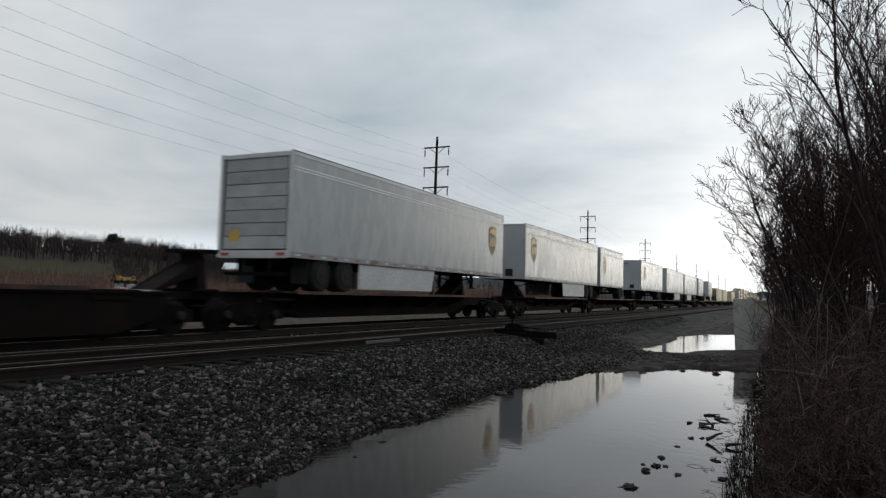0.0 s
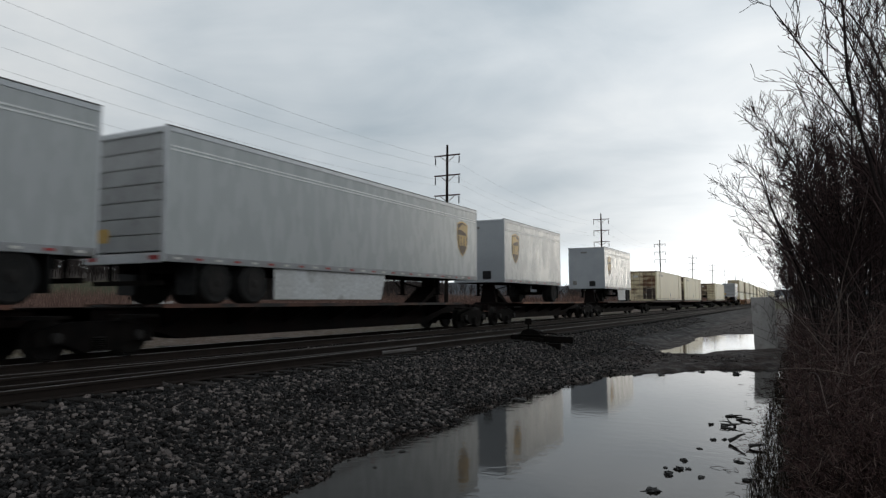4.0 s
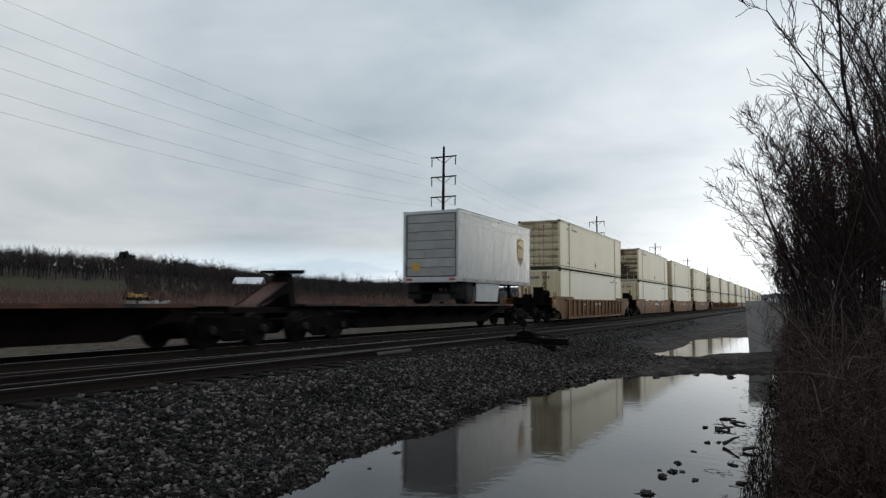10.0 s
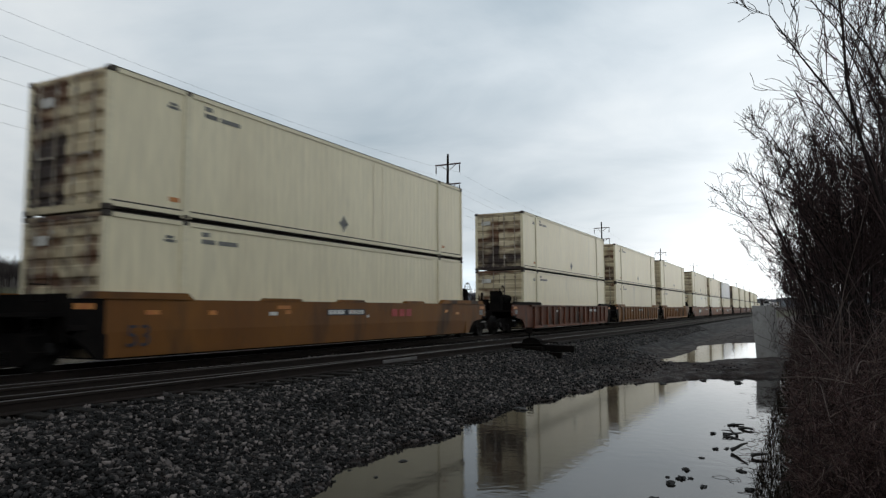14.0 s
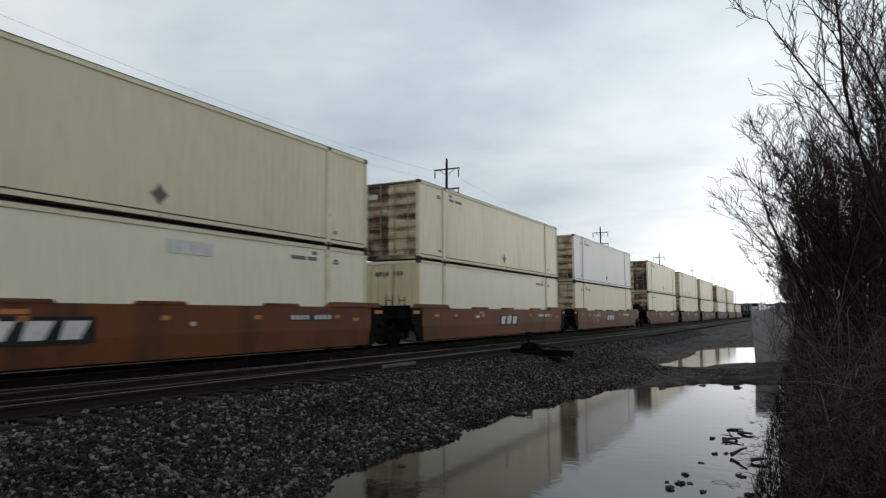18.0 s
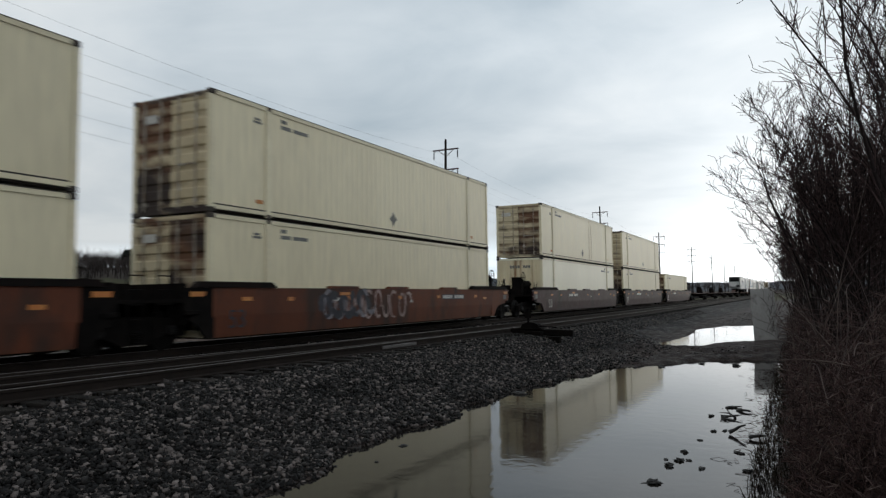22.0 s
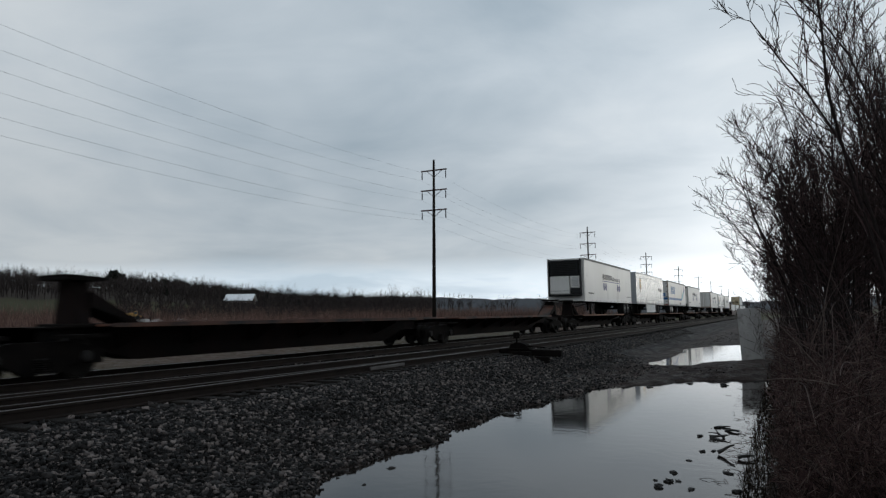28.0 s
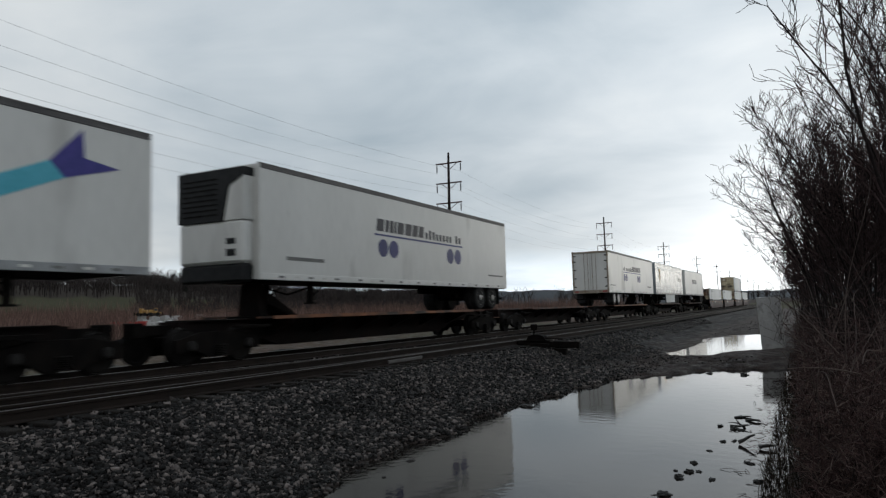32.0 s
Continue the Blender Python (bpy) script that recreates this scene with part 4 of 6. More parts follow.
        tube(bm, (-0.9, yy - d * 0.5, 1.1), (-0.9, yy - d * 0.5, 1.55), 0.02, n=5)
        c0 = Vector((-0.9, yy - d * 0.55, 1.62))
        for i in range(12):
            a0, a1 = 2 * math.pi * i / 12, 2 * math.pi * (i + 1) / 12
            tube(bm, c0 + Vector((0.24 * math.cos(a0), 0, 0.24 * math.sin(a0))), c0 + Vector((0.24 * math.cos(a1), 0, 0.24 * math.sin(a1))), 0.016, n=4)
        part("brake_wheel", bm, M["under"], car)
    for flag, base, d in ((first, 0.0, -1), (last, n, 1)):
        if not flag:
            continue
        a, b = sorted((base + d * 0.25, base + d * 1.25))
        tank = bmesh.new()
        tube(tank, (0.55, a, 1.66), (0.55, b, 1.66), 0.2, n=12)
        part("air_reservoir", tank, M["under"], car, "dark cylindrical air tank")
        for q in (a + 0.15, b - 0.2):
            part("tank_saddle", boxes((0.36, 0.74, q, q + 0.06, 1.1, 1.56)), M["under"], car)
        a, b = sorted((base + d * 1.4, base + d * 1.72))
        part("brake_stand", prism([(a, 1.1), (b, 1.1), (b, 1.9), (a + 0.05, 2.02)], "x", 0.2, 0.75), M["under"], car)
        part("valve_box", boxes((-0.4, 0.05, a, b, 1.1, 1.62), (-0.3, -0.22, a + 0.1, a + 0.18, 1.62, 1.95), bevel=0.015), M["under"], car)
        wheel = bmesh.new()
        yc, zc = (a + b) / 2, 2.0
        rows = []
        for i in range(16):
            u = i * math.pi / 8
            rows.append([wheel.verts.new((0.79 + 0.02 * math.cos(v), yc + (0.27 + 0.02 * math.sin(v)) * math.cos(u), zc + (0.27 + 0.02 * math.sin(v)) * math.sin(u))) for v in (0, 1.57, 3.14, 4.71)])
        for i in range(16):
            p, q = rows[i], rows[(i + 1) % 16]
            for k in range(4):
                wheel.faces.new((p[k], p[(k + 1) % 4], q[(k + 1) % 4], q[k]))
        bmesh.ops.recalc_face_normals(wheel, faces=wheel.faces)
        part("hand_wheel", wheel, M["under"], car, "spoked hand brake wheel")
        part("wheel_spoke", boxes((0.78, 0.80, yc - 0.26, yc + 0.26, zc - 0.012, zc + 0.012)), M["under"], car)
        part("wheel_spoke", boxes((0.781, 0.799, yc - 0.012, yc + 0.012, zc - 0.26, zc + 0.26)), M["under"], car)
        for q in (0.62, 1.02, 1.3):
            rung = bmesh.new()
            tube(rung, (1.43, base + d * 1.55, q), (1.43, base + d * 1.95, q), 0.018, n=5)
            part("step_rung", rung, M["rail_grey"], car)
        lo, hi = sorted((base + d * 1.3, base + d * 1.62))
        part("notice_plate", boxes((1.449, 1.456, lo, hi, 0.92, 1.12)), M["mark"], car, "grey framed notice plate")
    bogie(car, -1.75)
    return car


def size_mark(car, mat):
    """The painted length mark on both side walls near the leading end."""
    for sx in (1,):
        me = text_mesh("53", 0.62)
        me.materials.append(M[mat])
        o = new("length_mark", me)
        o.parent = car
        o.matrix_basis = Matrix(((0, 0, sx, sx * 1.463), (sx, 0, 0, 0.75), (0, 1, 0, 0.42), (0, 0, 0, 1)))


def scrawl(car, seed, y0, y1, key, wide=0.035, level=0.88):
    """Sprayed loops of paint on the side wall."""
    g = random.Random(seed)
    depth = 1.4555 + wide * 0.03
    y = y0
    while y < y1:
        w, h = g.uniform(0.35, 0.6), g.uniform(0.22, 0.34)
        z = level + g.uniform(-0.06, 0.06)
        pts = []
        a0, turn = g.uniform(0, 6.28), g.uniform(3.4, 6.6) * g.choice((-1, 1))
        for k in range(13):
            a = a0 + turn * k / 12
            r = 1 + 0.25 * math.sin(a * 2 + seed)
            pts.append((y + w * 0.5 + math.cos(a) * w * 0.5 * r, z + math.sin(a) * h * r))
        bm = bmesh.new()
        rows = []
        for k, (py, pz) in enumerate(pts):
            qy, qz = pts[min(k + 1, 12)]
            ry, rz = pts[max(k - 1, 0)]
            dy, dz = qy - ry, qz - rz
            ln = math.hypot(dy, dz) + 1e-6
            e = wide * (1 + 0.5 * math.sin(k))
            rows.append([bm.verts.new((depth, py - dz / ln * e * s, pz + dy / ln * e * s)) for s in (-1, 1)])
        for p, q in zip(rows, rows[1:]):
            bm.faces.new((p[0], p[1], q[1], q[0]))
        part("sprayed_stroke", bm, M[key], car, "pale sprayed paint stroke")
        y += w * g.uniform(0.8, 1.1)


def last_bogie(car):
    bogie(car, WELL_N + 1.75)
    part("coupler", boxes((-0.12, 0.12, WELL_N + 1.9, WELL_N + 3.3, 0.68, 0.92), bevel=0.02), M["under"], car)
    return car


CL, CW, CH = 16.15, 1.30, 2.90


def container(paint, label, near=1, seam=0.0, placard=8.2):
    """A 53 ft steel container: ribbed sides, posts, rails, castings, ribbed doors with lock bars at its zero end."""
    c = thing("shipping_container", label, "container", "containers on the train")
    for sx in (-1, 1):
        part("side_panel", corrugated(0.1, CL - 0.1, 0.18, CH - 0.10, sx * 1.275, 0.27, 0.0028 if paint != "cream_pale" else 0.0012), M[paint], c)
        lo, hi = sorted((sx * 1.22, sx * 1.30))
        part("top_rail", boxes((lo, hi, 0.1, CL - 0.1, CH - 0.11, CH - 0.01)), M["cream_frame" if paint in ("cream", "cream_pale") else paint], c)
        part("bottom_rail", boxes((lo, hi, 0.1, CL - 0.1, 0.085, 0.18)), M["cream_frame" if paint in ("cream", "cream_pale") else paint], c)
        # dark strip for the seam and the painted shadow of the rail's recess
        lo, hi = sorted((sx * 1.272, sx * 1.292))
        part("rail_seam", boxes((lo, hi, 0.15, CL - 0.15, 0.185, 0.215)), M["seam"], c)
        for y in (2.0, CL - 2.0):
            lo, hi = sorted((sx * 1.25, sx * 1.31))
            part("load_post", boxes((lo, hi, y - 0.11, y + 0.11, 0.02, CH - 0.02), bevel=0.008), M["cream_frame" if paint in ("cream", "cream_pale") else paint], c)
    part("roof", boxes((-1.24, 1.24, 0.05, CL - 0.05, CH - 0.07, CH - 0.03)), M[paint], c)
    for sx in (-1, 1):
        lo, hi = sorted((sx * 1.20, sx * 1.305))
        part("roof_edge", boxes((lo, hi, 0.1, CL - 0.1, CH - 0.012, CH + 0.006)), M["seam"], c, "dark grimy roof edge")
    part("floor", boxes((-1.22, 1.22, 0.05, CL - 0.05, 0.05, 0.16)), M["seam"], c)
    pts = [(-1.22, CL - 0.10), (-1.22, CL - 0.05)]
    for k in range(9):
        x = -1.12 + k * 0.28
        pts += [(x - 0.085, CL - 0.05), (x - 0.065, CL - 0.015), (x + 0.065, CL - 0.015), (x + 0.085, CL - 0.05)]
    end = prism(pts + [(1.22, CL - 0.05), (1.22, CL - 0.10)], "z", 0.15, CH - 0.06)
    part("end_panel", end, M["cream_end" if paint in ("cream", "cream_pale") else paint], c)
    part("end_number", boxes(*[(-0.62 + k * 0.15, -0.51 + k * 0.15, CL - 0.012, CL - 0.008, CH - 0.55, CH - 0.40) for k in range(8) if k != 3]), M["mark"], c)["kind"] = "stuff"
    for y0, y1 in ((0.0, 0.1), (CL - 0.1, CL)):
        for sx in (-1, 1):
            lo, hi = sorted((sx * 1.17, sx * 1.30))
            part("corner_post", boxes((lo, hi, y0, y1, 0.12, CH - 0.12)), M["cream_frame" if paint in ("cream", "cream_pale") else paint], c)
        part("end_header", boxes((-1.2, 1.2, y0, y1, CH - 0.12, CH - 0.02)), M["rust_door" if y0 < 1 else paint], c)
        part("end_sill", boxes((-1.2, 1.2, y0, y1, 0.02, 0.17)), M["rust_door" if y0 < 1 else paint], c)
    cast = part("corner_casting", boxes((-0.08, 0.08, -0.09, 0.09, -0.06, 0.06), bevel=0.015), M["seam"], c, "dark steel corner casting")
    cast.location = (1.235, 0.08, 0.06)
    for sx in (-1, 1):
        for y in (0.08, 2.0, CL - 2.0, CL - 0.08):
            for z in (0.06, CH - 0.05):
                if (sx, y, z) != (1, 0.08, 0.06) and (sx == near or y in (0.08, CL - 0.08)):
                    again(cast, pose(sx * 1.235, y, z))
    for sx in (-1, 1):
        lo, hi = sorted((sx * 0.012, sx * 1.165))
        pts = [(0.07, 0.18), (0.012, 0.18), (0.012, 0.25), (0.036, 0.27)]
        for k in range(6):
            z = 0.36 + k * 0.41
            pts += [(0.036, z - 0.02), (0.0, z + 0.02), (0.0, z + 0.22), (0.036, z + 0.26)]
        leaf = prism(pts + [(0.036, CH - 0.20), (0.012, CH - 0.19), (0.012, CH - 0.13), (0.07, CH - 0.13)], "x", lo, hi)
        d = part("door", leaf, M["rust_door"] if paint in ("cream", "cream_pale") else M["rust_door"], c, "rust-stained ribbed container door")
        for x in (0.3, 0.86):
            bm = bmesh.new()
            tube(bm, (sx * x, -0.025, 0.12), (sx * x, -0.025, CH - 0.1), 0.022, n=6)
            box(bm, sx * x - 0.05, sx * x + 0.05, -0.03, 0.03, 0.25, 0.33)
            box(bm, sx * x - 0.05, sx * x + 0.05, -0.03, 0.03, CH - 0.4, CH - 0.32)
            part("lock_bar", bm, M["lock_bar"], d)
        part("lock_handle", boxes((sx * 0.58 - 0.3, sx * 0.58 + 0.3, -0.05, -0.02, 1.15, 1.19)), M["lock_bar"], d)
    part("door_gasket", boxes((-0.012, 0.012, 0.02, 0.05, 0.18, CH - 0.13)), M["seam"], c)
    part("door_placard", boxes((-0.95, -0.45, -0.006, -0.002, CH - 0.62, CH - 0.42)), M["white_mark"], c)
    part("door_label", boxes((0.25, 0.34, -0.006, -0.002, 0.55, 0.72)), M["white_mark"], c)
    for sx in (near,):
        x = sx * 1.277
        lo, hi = sorted((x, x + sx * 0.006))
        for ya, yb in ((2.5, 2.9), (3.0, 3.62)):
            part("number_bar", boxes((lo, hi, ya, yb, CH - 0.46, CH - 0.36)), M["mark"], c, "faded printed number")
        part("owner_mark", boxes((lo, hi, 2.5, 2.72, CH - 0.30, CH - 0.2)), M["mark"], c)
        part("size_code", boxes((lo, hi, 1.45, 1.75, CH - 0.5, CH - 0.44), (lo, hi, 1.5, 1.7, CH - 0.42, CH - 0.36)), M["mark"], c)
        part("warning_label", boxes((lo, hi, 1.55, 1.82, 0.36, 0.46)), M["hazard"], c, "small orange warning label")
        part("warning_label", boxes((lo, hi, CL - 1.75, CL - 1.55, 0.36, 0.46)), M["hazard"], c, "small orange warning label")
        if placard:
            q = placard
            part("placard", prism([(q - 0.24, 0.58), (q - 0.1, 0.48), (q, 0.34), (q + 0.1, 0.48), (q + 0.24, 0.58), (q + 0.1, 0.68), (q, 0.82), (q - 0.1, 0.68)], "x", lo, hi), M["mark"], c, "faded grey diamond placard")
        if seam:
            part("patch_seam", boxes((lo, hi, seam, seam + 0.03, 0.25, CH - 0.15), (lo, hi, seam + 0.55, seam + 0.565, 0.25, CH - 0.15)), M["cream_end"], c, "stained seam of a repaired panel")
    return c


TB, TT_ = 0.92, 3.87                 # a trailer's floor and roof over the deck it stands on


def shield(parent, y, z, w, x, sx):
    """The brown and gold shield emblem as plain shapes."""
    h = w * 1.25
    out = [(-0.5, 0.5), (-0.25, 0.56), (0.0, 0.6), (0.25, 0.56), (0.5, 0.5), (0.5, -0.05), (0.42, -0.28), (0.22, -0.46), (0.0, -0.58), (-0.22, -0.46), (-0.42, -0.28), (-0.5, -0.05)]

    def lay(pts, d, mat, name):
        lo, hi = sorted((x + sx * d, x + sx * (d + 0.004)))
        part(name, prism([(y + a * w, z + b * h) for a, b in pts], "x", lo, hi), M[mat], parent, "emblem on the trailer side")

    lay(out, 0.002, "gold_logo", "emblem_border")
    lay([(a * 0.9, b * 0.92) for a, b in out], 0.007, "brown_logo", "emblem_field")
    lay([(-0.44, 0.44), (0.0, 0.5), (0.42, 0.30), (0.1, 0.28), (-0.25, 0.22), (-0.44, 0.10)], 0.012, "gold_logo", "emblem_arc")
    for a in (-0.26, 0.0, 0.25):
        lay([(a - 0.09, 0.12), (a + 0.09, 0.14), (a + 0.08, -0.2), (a - 0.08, -0.24)], 0.012, "gold_logo", "emblem_bar")


def trailer(n, skin, label, axles=2, skirt=False, reefer=False, roll=False, deco="", white_wheels=False, dark_top=False, mark=1.4, slide=0.0):
    """A box trailer, nose at its zero end, doors at y = n, standing on the deck at z = 0."""
    t = thing("semi_trailer", label, "trailer", "trailers on the train")
    x = 1.30
    for sx in (-1, 1):
        lo, hi = sorted((sx * (x - 0.04), sx * x))
        part("side_panel", boxes((lo, hi, 0.03, n - 0.03, TB + 0.16, TT_ - 0.12)), M[skin], t)
        lo, hi = sorted((sx * (x - 0.05), sx * (x + 0.012)))
        part("top_rail", boxes((lo, hi, 0.02, n - 0.02, TT_ - 0.12, TT_), bevel=0.01), M["dark_rail" if dark_top else "rail_alu"], t)
        part("bottom_rail", boxes((lo, hi, 0.02, n - 0.02, TB, TB + 0.17), bevel=0.01), M["rail_grey" if not reefer else skin], t)
        s0, s1 = sorted((sx * (x + 0.001), sx * (x + 0.010)))
        if skin == "silver":
            part("pinstripe", boxes((s0, s1, 0.1, n - 0.1, TT_ - 0.52, TT_ - 0.485), (s0, s1, 0.1, n - 0.1, TT_ - 0.44, TT_ - 0.405)), M["stripe"], t, "thin white stripes under the roof rail")
        s2, s3 = sorted((sx * (x + 0.012), sx * (x + 0.02)))
        for k, key in ((0, "red_lens" if skin == "silver" else "mark"), (1, "white_mark")):
            tape = part("marker_tape", boxes(*[(s2, s3, yy, yy + 0.2, TB + 0.06, TB + 0.11) for yy in np.arange(0.7 + 0.6 * k, n - 0.3, 1.2)]), M[key], t)
            tape["kind"] = "stuff"
    part("roof", boxes((-x + 0.04, x - 0.04, 0.03, n - 0.03, TT_ - 0.06, TT_ - 0.02)), M["rail_alu"], t)
    for sx in (-1, 1):
        lo, hi = sorted((sx * (x - 0.10), sx * (x + 0.016)))
        part("roof_edge", boxes((lo, hi, 0.0, n, TT_ - 0.004, TT_ + 0.022)), M["dark_rail"], t, "dark roof edge")
    part("floor", boxes((-x + 0.05, x - 0.05, 0.05, n - 0.05, TB + 0.02, TB + 0.14)), M["under"], t)
    part("nose_wall", boxes((-x, x, 0.0, 0.03, TB + 0.02, TT_ - 0.02)), M["silver_nose" if skin == "silver" else skin], t)
    part("nose_frame", boxes((-x - 0.005, -x + 0.09, -0.02, 0.06, TB, TT_), (x - 0.09, x + 0.005, -0.02, 0.06, TB, TT_), (-x + 0.09, x - 0.09, -0.02, 0.0, TT_ - 0.10, TT_), bevel=0.01), M["silver_nose" if skin == "silver" else skin], t)
    if reefer == "framed":
        part("reefer_grille", boxes((-1.0, 1.0, -0.36, 0.0, TB + 1.75, TT_ - 0.12), bevel=0.05), M["black"], t, "black refrigeration grille")
        for k in range(8):
            z = TB + 1.85 + k * 0.12
            part("grille_slat", boxes((-0.85, 0.85, -0.38, -0.36, z, z + 0.025)), M["under"], t)
        part("unit_panel", boxes((-1.05, 0.34, -0.34, 0.0, TB + 0.50, TB + 1.74), bevel=0.05), M["white_trl"], t, "white refrigeration unit panel")
        part("unit_seam", boxes((-1.0, 0.3, -0.345, -0.338, TB + 0.72, TB + 0.74)), M["black"], t)
        part("vent_panel", boxes((0.38, 1.05, -0.30, 0.0, TB + 0.92, TB + 1.74), bevel=0.04), M["white_trl"], t, "white vent panel")
        for k in range(7):
            z = TB + 1.06 + k * 0.085
            part("vent_louvre", boxes((0.52, 0.95, -0.312, -0.298, z, z + 0.035)), M["rail_grey"], t)
        part("control_box", boxes((0.38, 1.05, -0.28, 0.0, TB + 0.50, TB + 0.90), bevel=0.03), M["black"], t)
        for q in (-1.12, 1.06):
            part("frame_post", boxes((q, q + 0.05, -0.38, 0.0, TB + 0.42, TT_ - 0.05)), M["black"], t)
        part("fuel_shelf", boxes((-1.1, 1.1, -0.40, 0.0, TB + 0.36, TB + 0.47), bevel=0.02), M["black"], t)
    elif reefer:
        part("reefer_unit", boxes((-1.12, 1.12, -0.38, 0.0, TB + 0.42, TB + 1.50), bevel=0.07), M["white_trl"], t, "white refrigeration unit")
        part("reefer_grille", prism([(-1.12, TB + 1.51), (0.42, TB + 1.51), (0.62, TT_ - 0.55), (1.12, TT_ - 0.32), (1.12, TT_ - 0.12), (-1.12, TT_ - 0.12)], "y", -0.40, 0.0), M["black"], t, "black refrigeration grille")
        part("reefer_cowl", prism([(0.44, TB + 1.51), (1.12, TB + 1.51), (1.12, TT_ - 0.34), (0.64, TT_ - 0.57)], "y", -0.36, 0.0), M["white_trl"], t, "white side cowl")
        for k in range(8):
            z = TB + 1.66 + k * 0.13
            part("grille_slat", boxes((-0.95, 0.25, -0.42, -0.40, z, z + 0.025)), M["under"], t)
        part("reefer_skirt", boxes((-1.12, 1.12, -0.36, 0.0, TB - 0.05, TB + 0.41), bevel=0.06), M["black"], t)
        part("reefer_panel", boxes((0.55, 0.85, -0.392, -0.378, TB + 0.6, TB + 0.78), (0.55, 0.85, -0.392, -0.378, TB + 0.9, TB + 1.05)), M["black"], t)
    else:
        part("connection_box", boxes((0.2, 0.62, -0.05, -0.002, TB + 0.18, TB + 0.55), bevel=0.015), M["black"], t, "black connection box")
        part("document_box", boxes((-1.0, -0.72, -0.04, -0.002, TB + 0.28, TB + 0.58), (-0.4, 0.05, -0.022, -0.002, TT_ - 0.42, TT_ - 0.30), bevel=0.01), M["mark"], t)
    if roll:
        for k in range(7):
            z = TB + 0.24 + k * 0.37
            part("door_slat", boxes((-1.12, 1.12, n - 0.06, n - 0.02, z, z + 0.355), bevel=0.012), M["roll_door"], t)
        part("warning_sign", prism([(0.48, TB + 0.62), (0.55, TB + 0.46), (0.85, TB + 0.46), (0.92, TB + 0.62), (0.85, TB + 0.78), (0.55, TB + 0.78)], "y", n - 0.018, n - 0.012), M["gold_logo"], t, "orange-yellow sticker on the door")
    else:
        for sx in (-1, 1):
            lo, hi = sorted((sx * 0.01, sx * 1.18))
            d = part("rear_door", boxes((lo, hi, n - 0.05, n - 0.01, TB + 0.2, TT_ - 0.14), bevel=0.01), M[skin], t)
            for q in (0.16, 0.42):
                bm = bmesh.new()
                tube(bm, (sx * q, n + 0.015, TB + 0.1), (sx * q, n + 0.015, TT_ - 0.1), 0.02, n=6)
                part("lock_bar", bm, M["lock_bar"], d)
            for z in (0.4, 1.0, 1.6, 2.2, 2.6):
                part("hinge", boxes((sx * 1.1 - 0.07, sx * 1.1 + 0.07, n - 0.01, n + 0.012, TB + z, TB + z + 0.08)), M["under"], d)
    part("rear_frame", boxes((-x, -x + 0.12, n - 0.05, n + 0.02, TB, TT_), (x - 0.12, x, n - 0.05, n + 0.02, TB, TT_), (-x + 0.12, x - 0.12, n - 0.05, n + 0.02, TT_ - 0.13, TT_), (-x + 0.12, x - 0.12, n - 0.05, n + 0.02, TB - 0.02, TB + 0.2), bevel=0.008), M["rail_alu" if skin == "silver" else "lock_bar"], t)
    part("bumper", boxes((-1.1, 1.1, n - 0.18, n - 0.08, 0.42, 0.52), (-0.6, -0.5, n - 0.16, n - 0.08, 0.5, TB + 0.02), (0.5, 0.6, n - 0.16, n - 0.08, 0.5, TB + 0.02)), M["under"], t)
    for sx in (-1, 1):
        part("tail_lamp", boxes((sx * 1.0 - 0.14, sx * 1.0 + 0.14, n + 0.02, n + 0.04, TB + 0.05, TB + 0.14)), M["red_lens"], t)
    for q in (-0.55, 0.40):
        part("slider_rail", boxes((q, q + 0.15, n - 5.0 if n > 10 else n - 2.4, n - 0.3, TB - 0.22, TB)), M["under"], t)
    ys = [n - 1.55 - slide, n - 2.80 - slide] if axles == 2 else [n - 1.1]
    for y in ys:
        bm = bmesh.new()
        tube(bm, (-0.95, y, 0.5), (0.95, y, 0.5), 0.07, n=8)
        box(bm, -0.6, -0.36, y - 0.35, y + 0.35, 0.55, TB - 0.2)
        box(bm, 0.36, 0.6, y - 0.35, y + 0.35, 0.55, TB - 0.2)
        part("axle", bm, M["under"], t)
        for sx in (-1, 1):
            w = part("wheel", lathe([(-0.27, 0.36), (-0.28, 0.44), (-0.24, 0.495), (-0.04, 0.505), (0.0, 0.47), (0.04, 0.505), (0.24, 0.495), (0.28, 0.44), (0.27, 0.30)], 24), M["tyre"], t)
            w.location = (sx * 0.98, y, 0.505)
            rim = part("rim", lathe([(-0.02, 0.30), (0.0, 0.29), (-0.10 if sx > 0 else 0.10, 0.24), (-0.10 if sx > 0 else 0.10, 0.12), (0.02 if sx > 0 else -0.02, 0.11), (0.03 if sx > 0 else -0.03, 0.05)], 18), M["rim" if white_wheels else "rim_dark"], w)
            rim.location = (sx * 0.275, 0, 0)
    for sx in (-1, 1):
        part("mud_flap", boxes((sx * 0.98 - 0.3, sx * 0.98 + 0.3, ys[0] + 0.66, ys[0] + 0.68, 0.22, TB)), M["black"], t)
        yl = 2.6 if n > 10 else 1.7
        bm = bmesh.new()
        box(bm, sx * 0.8 - 0.06, sx * 0.8 + 0.06, yl - 0.07, yl + 0.07, 0.35, TB)
        box(bm, sx * 0.8 - 0.13, sx * 0.8 + 0.13, yl - 0.14, yl + 0.14, 0.31, 0.35)
        tube(bm, (sx * 0.8, yl, 0.8), (0, yl, 0.6), 0.03, n=5)
        tube(bm, (sx * 0.8, yl + 0.05, 0.5), (sx * 0.8, yl + 0.7, TB), 0.03, n=5)
        part("landing_leg", bm, M["under"], t)
